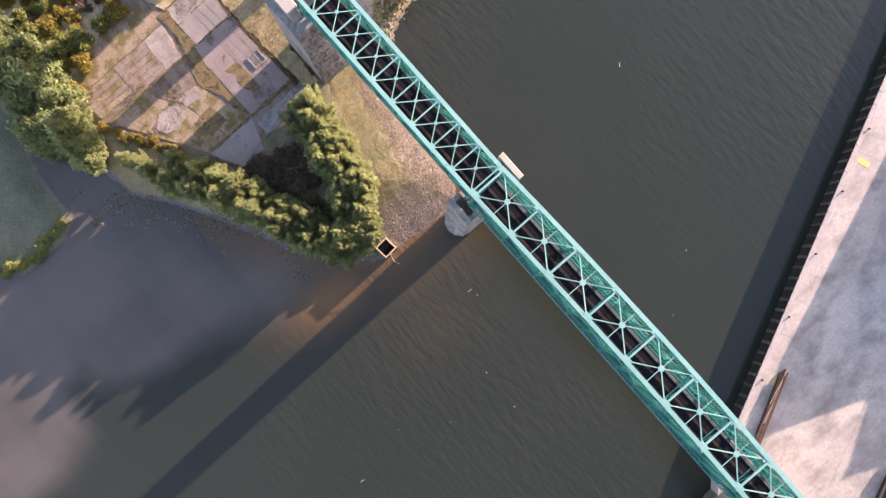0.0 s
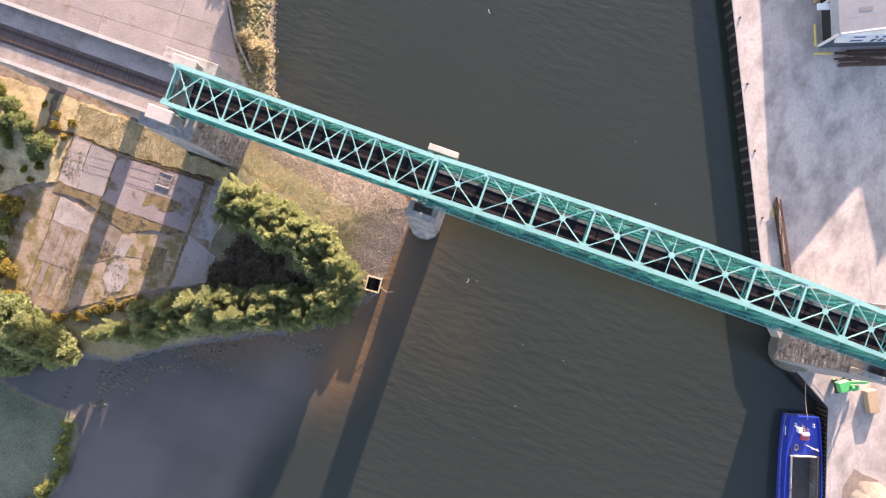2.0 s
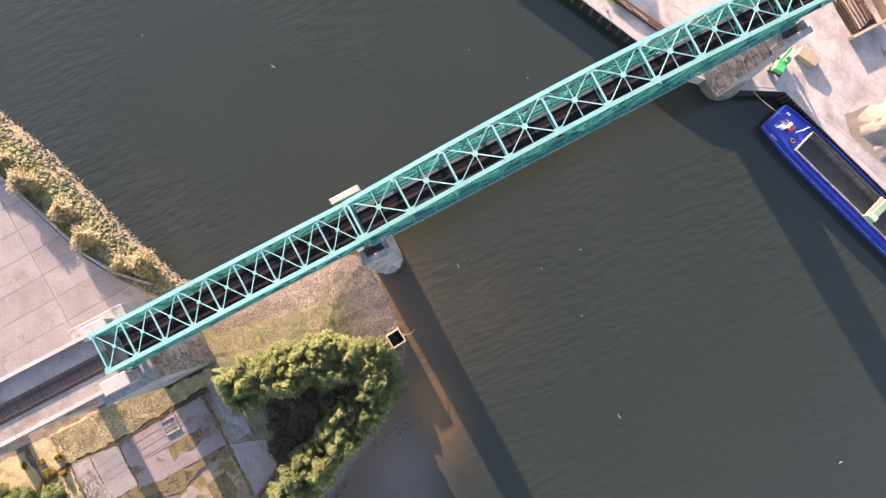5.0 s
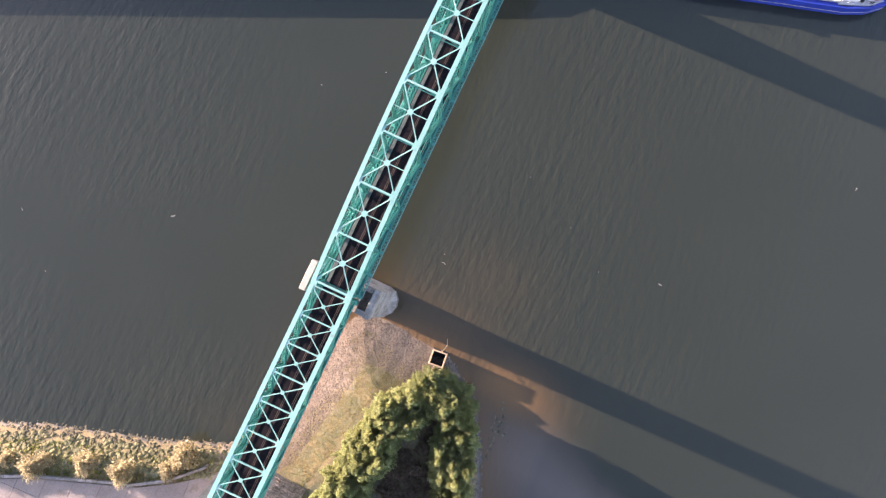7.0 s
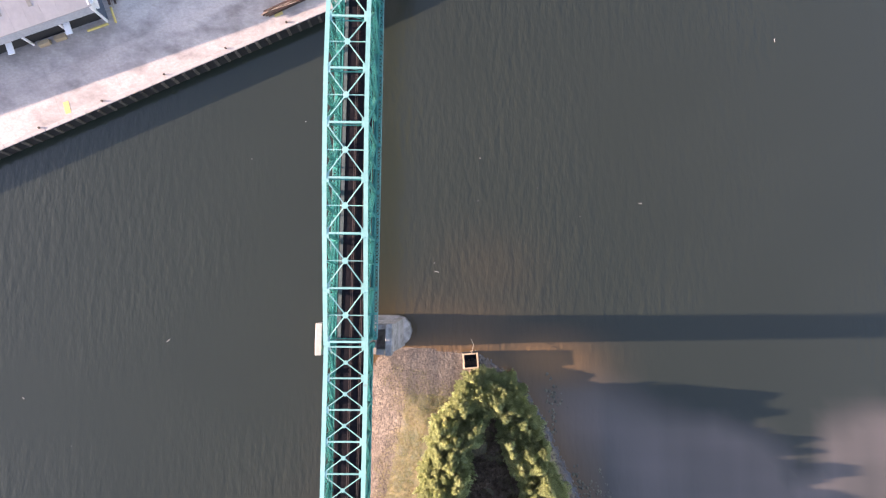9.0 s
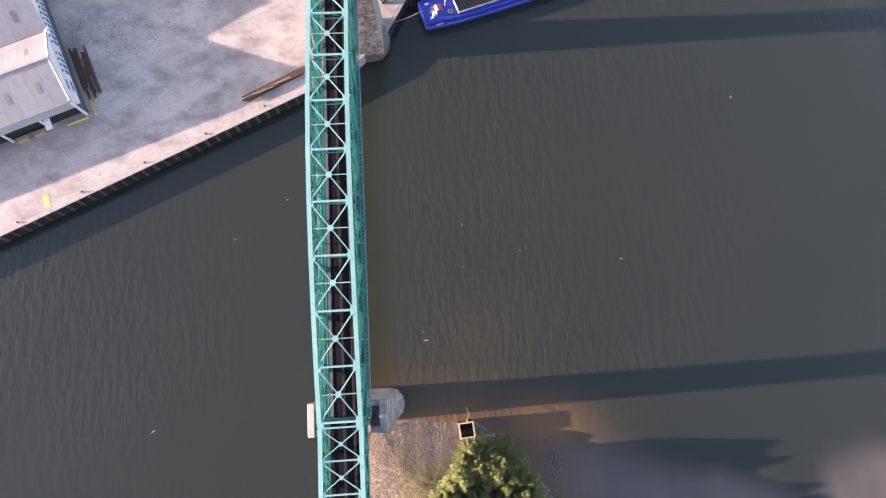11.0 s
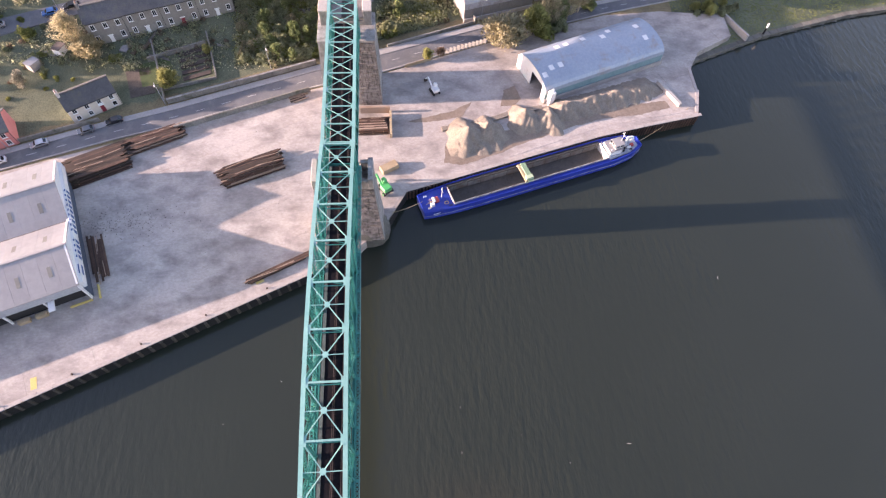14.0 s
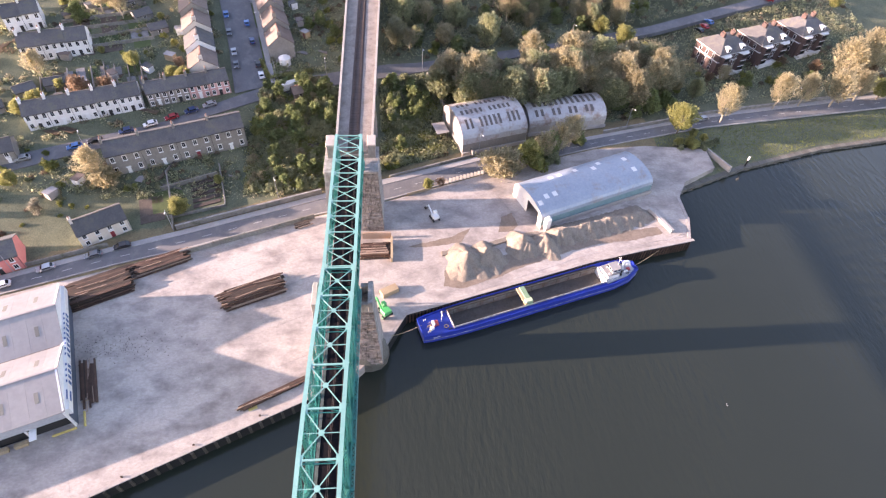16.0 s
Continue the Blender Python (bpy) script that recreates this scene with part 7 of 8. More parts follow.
# bare broken bays of paler concrete and mossy strips lying over the slabs
for poly, m, label in (([(-56.7, -33.6), (-54.6, -34.6), (-53.6, -37.6), (-54.6, -40.0), (-56.6, -40.8), (-58.9, -38.5), (-58.6, -35.4)], pad_light, "flaking pale concrete patch"),
                       ([(-58.2, -28.6), (-55.6, -29.2), (-56.0, -33.0), (-58.6, -33.4)], pad_light, "pale bare concrete patch"),
                       ([(-56.3, -18.9), (-52.5, -18.6), (-49.0, -18.3), (-48.6, -20.2), (-50.2, -20.9), (-52.9, -21.6), (-54.2, -20.6), (-56.3, -21.9)], moss_mat, "broken hollow filled with dirt and moss"),
                       ([(-64.9, -23.4), (-56.0, -24.3), (-46.0, -23.7), (-46.8, -25.4), (-52.6, -25.6), (-57.4, -28.2), (-62.0, -27.0), (-65.0, -26.4)], moss_mat, "mossy strip between the old floors"),
                       ([(-75.0, -22.6), (-70.0, -23.2), (-65.0, -22.6), (-65.0, -25.6), (-69.0, -24.6), (-75.0, -25.2)], moss_mat, "mossy broken joint between the old floors"),
                       ([(-64.95, -13.9), (-64.5, -13.9), (-64.4, -47.5), (-64.9, -47.5)], moss_mat, "narrow mossy joint along the yard"),
                       ([(-45.9, -12.6), (-45.3, -12.6), (-45.1, -35.0), (-45.7, -35.0)], moss_mat, "narrow mossy joint beside the dark floor"),
                       ([(-53.0, -29.5), (-48.4, -28.2), (-47.6, -33.2), (-52.2, -34.0)], moss_mat, "patch of moss on the broken floor")):
    o = part("concrete_patch", prism(B(), ragged(poly, 0.16, len(label), 0.45), 4.9, 5.036 + 0.0007 * (len(label) % 9)), m)
    tagged(o, label, "concrete patch", kind="structure")
straw_bed = mat("straw_grass_bed", (0.26, 0.2, 0.1), (0.6, 0.49, 0.275), 0.95, fine=2.5, coarse=0.45, bump=0.6, stain=(0.17, 0.14, 0.06), stain_at=0.6, stain_scale=0.35)
for poly, label in (([(-80.5, -5.6), (-51.8, -5.6), (-51.4, -8.2), (-41.5, -8.6), (-42.8, -11.3), (-64, -12.8), (-75.0, -12.2), (-80.5, -12.6)], "strip of straw-coloured grass beside the viaduct"),
                    ([(-110, -6.0), (-82, -6.0), (-81, -14), (-75.4, -13.2), (-75.2, -23), (-80.5, -25.5), (-86, -29.5), (-110, -31)], "overgrown rough ground in the old yard"),
                    ([(-110, -32), (-86, -30.5), (-80.5, -36), (-77.5, -46.5), (-77, -50.5), (-110, -50.5)], "rough scrubby ground at the yard's edge")):
    o = part("grass_bed", prism(B(), ragged(poly, 0.22, len(label), 0.4), 4.9, 5.04 + 0.003 * (len(label) % 11)), straw_bed)
    tagged(o, label, "rough grass", kind="structure")
hatch = empty("hatch", "square steel hatch in a low concrete frame in the yard", "hatch", pose(-53.8, -15.2, 5.0))
for dx, dy, sx, sy in ((0, -1.4, 3.2, 0.3), (0, 1.4, 3.2, 0.3), (-1.45, 0, 0.3, 2.5), (1.45, 0, 0.3, 2.5)):
    part("frame_side", box(B(), (dx, dy, 0.12), (sx, sy, 0.26), bevel=0.03), stone, hatch)
part("cover", box(B(), (0, 0, 0.06), (2.6, 2.5, 0.08), bevel=0.02), hold_mat, hatch)
part("cover_rib", box(B(), (0, 0, 0.11), (2.5, 0.1, 0.05)), hold_mat, hatch)
for p, q, h in (((-64, -13.3), (-42.4, -12.0), 1.1), ((-42.4, -12.0), (-38.5, -32.5), 1.0), ((-38.5, -32.5), (-45.7, -36.6), 1.2), ((-45.7, -36.6), (-64.8, -48.8), 1.2), ((-95, -16), (-64, -13.3), 1.1)):
    fence = empty("fence", "rusty wire fence on slim posts along the yard's edge", "fence", pose(p[0], p[1], 5.0), "yard fences")
    n = max(2, int((Vector(p) - Vector(q)).length / 2.5))
    for i in range(n + 1):
        v = Vector(q) - Vector(p)
        part("post", box(B(), (v.x * i / n, v.y * i / n, h / 2), (0.09, 0.09, h)), rust_pale, fence)
    for z in (0.4, 0.75, 1.05):
        part("rail", bar(B(), (0, 0, z), (v.x, v.y, z), 0.02, 0.03), rust_pale, fence)
river_wall = [(-44.5, 12.0), (-50.0, 17.7), (-53.3, 23.2), (-60.3, 42.6), (-67, 57.2), (-84, 92), (-96, 118)]
wall_thing = empty("river_wall", "pale broken concrete wall between the yard and the rocks", "wall", pose(-49.7, 17.7, 4.0))
for p, d in along(river_wall, 4.0):
    m = Matrix.Translation(p + d * 2.0 + Vector((49.7, -17.7, 0.5))) @ Matrix.Rotation(math.atan2(d.y, d.x), 4, "Z")
    bm = box(B(), (0, 0, 0), (3.94, 0.5, 2.2), bevel=0.05)
    bmesh.ops.transform(bm, matrix=m, verts=bm.verts[:])
    part("wall_length", bm, stone, wall_thing)

# square timber frame on the tip of the shore
tank = empty("timber_frame", "tall open square box of pale timber on the shingle point", "box frame", pose(-5.7, -20.9, 1.6, 0, 0, 5))
for dx, dy, sx, sy in ((0, -1.42, 3.1, 0.26), (0, 1.42, 3.1, 0.26), (-1.42, 0, 0.26, 2.58), (1.42, 0, 0.26, 2.58)):
    part("frame_side", box(B(), (dx, dy, 1.7), (sx, sy, 4.4), bevel=0.03), timber, tank, "dark weathered boards")
    part("top_rail", box(B(), (dx, dy, 3.98), (sx + 0.06, sy + 0.06, 0.16), bevel=0.03), wood_pale, tank)
# black sheet added for the shade down inside the hollow box
part("dark_inside", box(B(), (0, 0, 0.4), (2.58, 2.58, 0.1)), rubber, tank)
part("loose_pole", bar(B(), (1.5, -0.3, 3.9), (3.1, -0.9, 3.2), 0.14, 0.12), wood_pale, tank)
part("loose_pole", bar(B(), (3.1, -0.9, 3.2), (4.3, -0.5, 2.9), 0.13, 0.11), wood_pale, tank)
part("loose_pole", bar(B(), (-1.5, 0.2, 3.9), (-2.6, 0.5, 3.7), 0.12, 0.1), wood_pale, tank)
part("mooring_post", box(B(), (1.55, -0.4, 1.8), (0.2, 0.2, 4.6)), wood_pale, tank)


# stones along the shore, each a rounded lump
def rock_mesh(seed, r=0.5):
    bm = B()
    bmesh.ops.create_icosphere(bm, subdivisions=1, radius=r)
    rr = random.Random(seed)
    for v in bm.verts:
        v.co *= rr.uniform(0.7, 1.15)
        v.co.z *= 0.5
    me = bpy.data.meshes.new("rock")
    bm.to_mesh(me)
    bm.free()
    return me


def scatter(name, label, category, meshes, material, spots, kind="stuff"):
    """One object holding many small lumps too small to pick apart."""
    vs, fs, base = [], [], 0
    rr = random.Random(5)
    data = [(np.array([v.co[:] for v in me.vertices]), [p.vertices[:] for p in me.polygons]) for me in meshes]
    for x, y, z, s in spots:
        v, f = data[rr.randrange(len(data))]
        a = rr.uniform(0, 6.28)
        rot = np.array([[math.cos(a), -math.sin(a), 0], [math.sin(a), math.cos(a), 0], [0, 0, 1]])
        vs.append(v @ rot.T * s * np.array([1, rr.uniform(0.7, 1.0), 1]) + np.array([x, y, z]))
        fs += [tuple(i + base for i in p) for p in f]
        base += len(v)
    me = bpy.data.meshes.new(name)
    me.from_pydata(np.concatenate(vs).tolist(), [], fs)
    me.materials.append(material)
    return tagged(new(name, me), label, category, kind=kind)


def shore_spots(n, seed, box_range, lo, hi, smin, smax, extra=None):
    """Random places on the south bank within a band of distance from the water's edge."""
    r = np.random.RandomState(seed)
    x = r.uniform(box_range[0], box_range[1], n * 14)
    y = r.uniform(box_range[2], box_range[3], n * 14)
    z, ds, dn, dm = land_height(x, y)
    ok = (ds > lo) & (ds < hi)
    if extra is not None:
        ok &= extra(x, y)
    idx = np.nonzero(ok)[0][:n]
    return [(x[i], y[i], z[i], r.uniform(smin, smax) ** 1.0) for i in idx]


rocks = [rock_mesh(k) for k in range(6)]
shingle_mat = mat("shore_stones", (0.12, 0.096, 0.076), (0.29, 0.235, 0.185), 0.9, fine=3, bump=0.3, by_island=0.6)
weed_rock = mat("weedy_stones", (0.07, 0.065, 0.045), (0.19, 0.165, 0.1), 0.8, fine=3, bump=0.3, by_island=0.6)
green_rock = mat("mossy_boulders", (0.12, 0.12, 0.055), (0.28, 0.265, 0.14), 0.9, fine=2, bump=0.3, by_island=0.6)
scatter("shingle", "loose shingle and pebbles on the river beach", "shingle", rocks, shingle_mat, shore_spots(13000, 1, (-42, 0, -34, 8), -0.6, 9.0, 0.12, 0.42))
scatter("rocks", "green and tan boulders below the river wall", "rocks", rocks, green_rock, shore_spots(2200, 2, (-100, -38, 6, 120), 1.2, 6.0, 0.5, 1.5))
scatter("rocks", "dark weedy stones along the waterline", "rocks", rocks, weed_rock, shore_spots(2200, 3, (-100, -36, 4, 120), -1.2, 1.6, 0.3, 0.9))
scatter("stones", "dark stones scattered over the mud", "stones", rocks, weed_rock, shore_spots(420, 4, (-62, -8, -66, -30), -6.5, 0.5, 0.3, 1.0, lambda x, y: ripple(x, y, 4.0, 1.0) > -0.1))
scatter("stones", "pale broken stones along the foot of the hedge", "stones", rocks, shingle_mat, shore_spots(500, 6, (-40, -4, -44, -20), -0.5, 1.6, 0.3, 0.8))

litter_mat = mat("scraps_of_debris", (0.04, 0.035, 0.03), (0.5, 0.46, 0.42), 0.9, fine=0.3, coarse=0.9, bump=0, by_island=0.5)
ql = random.Random(12)
scatter("litter", "small scraps of rust, timber and grit on the quay", "litter", rocks, litter_mat, [(x, y, 5.03, ql.uniform(0.06, 0.22)) for x, y in ((ql.uniform(70, 118), ql.uniform(-8, 60)) for k in range(420)) if 0.906 * x + 0.423 * y > 72.0 and 0.94 * x + 0.34 * y < 121 and ql.random() < 0.5])
scatter("litter", "brown spill and scraps round the steel stacks", "litter", rocks, rust_dark, [(x, y, 5.03, ql.uniform(0.08, 0.3)) for x, y in ((ql.gauss(84, 2.5), ql.gauss(56, 7)) for k in range(350))])

# ---- trees, shrubs and grass ----
def leaf_cloud(name, lobes, count, size, material, seed, flat=0.0, drop=0.0):
    """A crown of many small leaf sprays gathered on lobes, with gaps between them."""
    r = np.random.RandomState(seed)
    lobes = np.array(lobes, float)
    wgt = lobes[:, 3] ** 2
    pick = r.choice(len(lobes), count, p=wgt / wgt.sum())
    d = r.normal(size=(count, 3))
    d /= np.linalg.norm(d, axis=1)[:, None]
    rad = np.where(r.uniform(0, 1, count) < 0.25, r.uniform(0.9, 1.5, count), r.uniform(0.35, 1.08, count) ** 0.6)
    c = lobes[pick, :3] + d * (lobes[pick, 3] * rad)[:, None] * np.array([1, 1, 0.9 - flat])
    n = d + r.normal(scale=0.55, size=(count, 3)) + np.array([0, 0, 0.3])
    n /= np.linalg.norm(n, axis=1)[:, None]
    t = np.cross(n, r.normal(size=(count, 3)))
    t /= np.linalg.norm(t, axis=1)[:, None]
    b = np.cross(n, t)
    s = size * r.uniform(0.6, 1.4, count)[:, None]
    v = np.stack([c - t * s, c + b * s * 0.45, c + t * s, c - b * s * 0.45 + n * s * 0.25], 1)
    v[:, :, 2] -= drop * r.uniform(0, 1, (count, 1)) * s
    v = v[v[:, :, 2].min(1) > 0.05]
    me = bpy.data.meshes.new(name)
    me.from_pydata(v.reshape(-1, 3).tolist(), [], np.arange(len(v) * 4).reshape(-1, 4).tolist())
    me.materials.append(material)
    return me


def spray_crown(name, height, base, radius, power, sprays, per, leaf, material, seed, lift=0.6, droop=0.0):
    """A feathery crown: sprays of narrow leaves reaching out and up from the stem, longest below."""
    r = np.random.RandomState(seed)
    t = r.uniform(0, 1, sprays) ** 0.9
    a = r.uniform(0, 2 * np.pi, sprays)
    bulge = 1 + 0.25 * np.sin(3 * a + seed) + 0.15 * np.sin(5 * a + 9 * t)
    rad = radius * bulge * np.clip((1 - t) ** power * np.minimum(1, 0.55 + 2.5 * t), 0.12, 1)
    out = np.stack([np.cos(a), np.sin(a), np.zeros(sprays)], 1)
    root = out * (rad * 0.35)[:, None] + np.stack([0 * t, 0 * t, base + (height - base) * t], 1)
    tip = root + out * (rad * 0.65)[:, None] + np.array([0, 0, 1]) * (lift * (0.5 + rad * 0.35))[:, None]
    k = np.repeat(np.arange(sprays), per)
    s = r.uniform(0.1, 1.05, len(k))
    c = root[k] + (tip - root)[k] * s[:, None] + r.normal(scale=0.12 * radius ** 0.5, size=(len(k), 3)) * (1.2 - 0.7 * s)[:, None]
    d = (tip - root)[k]
    d /= np.linalg.norm(d, axis=1)[:, None]
    d = d + r.normal(scale=0.38, size=d.shape) + np.array([0, 0, -droop])
    d /= np.linalg.norm(d, axis=1)[:, None]
    w = np.cross(d, r.normal(size=d.shape))
    w /= np.linalg.norm(w, axis=1)[:, None]
    n = np.cross(d, w)
    z = leaf * r.uniform(0.6, 1.4, (len(k), 1))
    v = np.stack([c - d * z, c + w * z * 0.38, c + d * z, c - w * z * 0.38 + n * z * 0.2], 1)
    v = v[v[:, :, 2].min(1) > 0.03]
    me = bpy.data.meshes.new(name)
    me.from_pydata(v.reshape(-1, 3).tolist(), [], np.arange(len(v) * 4).reshape(-1, 4).tolist())
    me.materials.append(material)
    return me


def limb_mesh(name, height, spread, material, seed, levels=4, trunk=0.28, twig=0.03, forks=3, lift=0.35):
    """A tapered trunk with forking limbs."""
    r = random.Random(seed)
    bm = B()

    def grow(p, d, length, rad, level):
        bend = Vector((r.gauss(0, 0.12), r.gauss(0, 0.12), 0.05))
        mid = p + d * length * 0.5
        q = mid + (d + bend).normalized() * length * 0.5
        sides = 7 if level == 0 else (4 if level < 3 else 3)
        rod(bm, p, mid, rad, rad * 0.85, sides)
        rod(bm, mid, q, rad * 0.85, rad * 0.65, sides)
        if level >= levels:
            return
        for k in range(forks + (1 if level in (1, 2) else 0)):
            a = r.uniform(0, 2 * math.pi)
            out = Vector((math.cos(a), math.sin(a), 0)) * spread
            nd = (d * r.uniform(0.5, 0.9) + out * r.uniform(0.5, 1.0) + Vector((0, 0, lift))).normalized()
            start = p.lerp(q, r.uniform(0.55, 1.0))
            grow(start, nd, length * r.uniform(0.55, 0.8), max(rad * 0.52, twig), level + 1)

    grow(Vector((0, 0, -0.3)), Vector((0, 0, 1)), height * 0.42, trunk, 0)
    me = bpy.data.meshes.new(name)
    bm.to_mesh(me)
    bm.free()
    me.materials.append(material)
    return me


def crown_lobes(seed, n, rx, z0, z1, r0, r1, taper=0.0):
    r = random.Random(seed)
    out = []
    for k in range(n):
        a, t = r.uniform(0, 6.283), r.uniform(0, 1)
        reach = rx * math.sqrt(r.uniform(0.05, 1)) * (1 - taper * t) * (0.6 + 0.4 * math.sin(math.pi * min(1, t + 0.2)))
        out.append((reach * math.cos(a), reach * math.sin(a), z0 + (z1 - z0) * t, r.uniform(r0, r1) * (1 - 0.5 * taper * t)))
    return out


def plant(name, label, category, trunk_me, crown_me, group):
    if not trunk_me:
        return tagged(new(name, crown_me), label, category, group)
    thing = empty(name, label, category, None, group)
    if trunk_me:
        o = new("trunk", trunk_me)
        o.parent = thing
    o = new("crown", crown_me)
    o.parent = thing
    return thing


KINDS = {}


def kind_of(key, variants):
    KINDS[key] = [variants, [False] * len(variants)]


def put(key, x, y, z, s, seed, stretch=1.0):
    """Stands one plant of a kind on the ground, turned and sized by its seed."""
    r = random.Random(seed)
    things, used = KINDS[key]
    i = r.randrange(len(things))
    m = pose(x, y, z, 0, 0, r.uniform(0, 360))
    sc = Matrix.Diagonal((s, s, s * stretch * r.uniform(0.9, 1.15), 1))
    if not used[i]:
        used[i] = True
        things[i].matrix_world = m @ sc
        return things[i]
    o = copy_thing(things[i], m)
    o.scale = sc.to_scale()
    return o


def make(key, n, name, label, category, group, trunk, crown):
    kind_of(key, [plant(name, label, category, trunk(k), crown(k), group) for k in range(n)])


small_trunk = limb_mesh("trunk", 3.0, 0.8, bark, 5, 2, 0.14, 0.04)
make("cypress", 4, "evergreen_shrub", "dense olive-green evergreen shrub on the river bank", "shrub", "evergreen shrubs on the point", lambda k: small_trunk,
     lambda k: spray_crown("crown", 5.4, 0.3, 2.9, 0.7, 230, 85, 0.15, leaf_cypress, k, 1.1))
make("bramble", 2, "bramble_bush", "tangled brown bramble with dead stems", "bush", "brambles", lambda k: None,
     lambda k: leaf_cloud("crown", crown_lobes(20 + k, 10, 1.8, 0.2, 1.3, 0.5, 0.9), 1100, 0.26, leaf_bramble, 30 + k))
make("gorse", 3, "gorse_bush", "orange-yellow flowering gorse bush", "bush", "gorse bushes", lambda k: None,
     lambda k: leaf_cloud("crown", crown_lobes(40 + k, 12, 1.9, 0.3, 1.8, 0.5, 0.95), 1500, 0.27, leaf_gorse, 50 + k))
make("dark", 4, "evergreen_tree", "dark green leafy tree on the slope", "tree", "dark green trees", lambda k: limb_mesh("trunk", 6.0, 0.7, bark, k, 2, 0.2, 0.05),
     lambda k: leaf_cloud("crown", crown_lobes(60 + k, 34, 3.0, 1.0, 6.4, 0.5, 1.1, 0.3), 4200, 0.3, leaf_evergreen, 70 + k))
make("scrub", 4, "hillside_shrub", "dark olive shrub on the slope", "shrub", "hillside shrubs", lambda k: None,
     lambda k: leaf_cloud("crown", crown_lobes(220 + k, 24, 2.5, 0.5, 3.6, 0.45, 0.9, 0.2), 3000, 0.27, leaf_dark, 230 + k))
make("green", 3, "bush", "green leafy bush in early leaf", "bush", "green bushes", lambda k: None,
     lambda k: leaf_cloud("crown", crown_lobes(80 + k, 12, 1.6, 0.4, 2.4, 0.5, 1.0), 1500, 0.28, leaf_green, 90 + k))
make("yellow", 3, "tree", "round tree in yellow-green spring leaf", "tree", "yellow-green trees", lambda k: limb_mesh("trunk", 6.5, 0.8, bark, 15 + k, 3, 0.2, 0.04),
     lambda k: spray_crown("crown", 6.2, 1.5, 3.4, 0.4, 380, 12, 0.25, leaf_yellow, 110 + k, 0.9))
make("willow", 3, "willow_bush", "tan willow bush with bare catkin twigs", "bush", "willow bushes by the river wall", lambda k: limb_mesh("trunk", 3.6, 0.9, bark_pale, 25 + k, 3, 0.1, 0.03),
     lambda k: spray_crown("crown", 3.0, 0.2, 2.3, 0.4, 240, 11, 0.2, leaf_tan, 130 + k, 0.8))
make("bare", 4, "bare_tree", "tall tree with tan budding twigs", "tree", "bare trees", lambda k: limb_mesh("trunk", 10.0, 0.85, bark_pale, 35 + k, 5, 0.3, 0.03, 2, 0.5),
     lambda k: spray_crown("crown", 10.6, 2.6, 4.2, 0.45, 420, 12, 0.24, leaf_tan, 150 + k, 1.6))
make("wood", 4, "woodland_tree", "dense woodland tree in olive early leaf", "tree", "woodland trees", lambda k: limb_mesh("trunk", 9.0, 0.8, bark, 45 + k, 4, 0.28, 0.04, 2, 0.5),
     lambda k: spray_crown("crown", 9.4, 1.2, 4.3, 0.45, 520, 13, 0.3, (leaf_wood, leaf_dark, leaf_tan, leaf_dark)[k], 170 + k, 1.5))
make("russet", 2, "russet_tree", "russet tree with bare reddish twigs", "tree", "russet trees", lambda k: limb_mesh("trunk", 6.0, 0.9, bark, 55 + k, 4, 0.18, 0.03, 2, 0.4),
     lambda k: spray_crown("crown", 5.8, 1.2, 3.2, 0.4, 330, 11, 0.2, leaf_russet, 190 + k, 1.1))
make("blossom", 1, "blossom_tree", "small tree in white blossom", "tree", "blossom trees", lambda k: limb_mesh("trunk", 4.5, 0.9, bark, 65, 3, 0.14, 0.03),
     lambda k: leaf_cloud("crown", crown_lobes(200, 14, 2.0, 1.2, 4.2, 0.5, 1.0), 1300, 0.24, leaf_white, 210))

R = random.Random(77)


def hs(x, y):
    return float(land_height(np.array([x]), np.array([y]))[0][0])


# the hedge round the point
n = 0
for p, d in along([(-38.0, -14.5), (-30, -14.0), (-21, -16.0), (-16, -18.5), (-10.0, -23.0)], 1.75):
    for off in (-3.4, -1.5, 0.3, 2.0):
        side = Vector((-d.y, d.x, 0))
        q = p + side * (off + R.uniform(-0.5, 0.5)) + d * R.uniform(-0.6, 0.6)
        n += 1
        put("cypress", q.x, q.y, max(hs(q.x, q.y), 0.6) - 0.2, R.uniform(0.75, 1.05) * (1 if q.x < -14 else 0.8), n, 1.4 if q.x < -14 else 0.75)
for p, d in along([(-9.5, -24.0), (-11.0, -29.5), (-16.5, -31.5), (-24, -33.6), (-32, -37.0), (-39, -40.8), (-46, -45.0)], 1.7):
    for off in (-4.0, -2.3, -0.7, 0.9):
        side = Vector((-d.y, d.x, 0))
        q = p + side * (off + R.uniform(-0.5, 0.5)) + d * R.uniform(-0.6, 0.6)
        n += 1
        put("cypress", q.x, q.y, max(hs(q.x, q.y), 0.5) - 0.2, R.uniform(0.7, 1.0) * (1 if q.x < -13 else 0.75), n, 1.65 if q.x < -13 else 0.8)
for k in range(34):
    x, y = R.uniform(-37.5, -16), R.uniform(-31, -20)
    if y < -20 - (x + 16) * 0.0 and y > -33 + (x + 37) * 0.22:
        put("bramble", x, y, hs(x, y) - 0.1, R.uniform(0.8, 1.3), 300 + k)
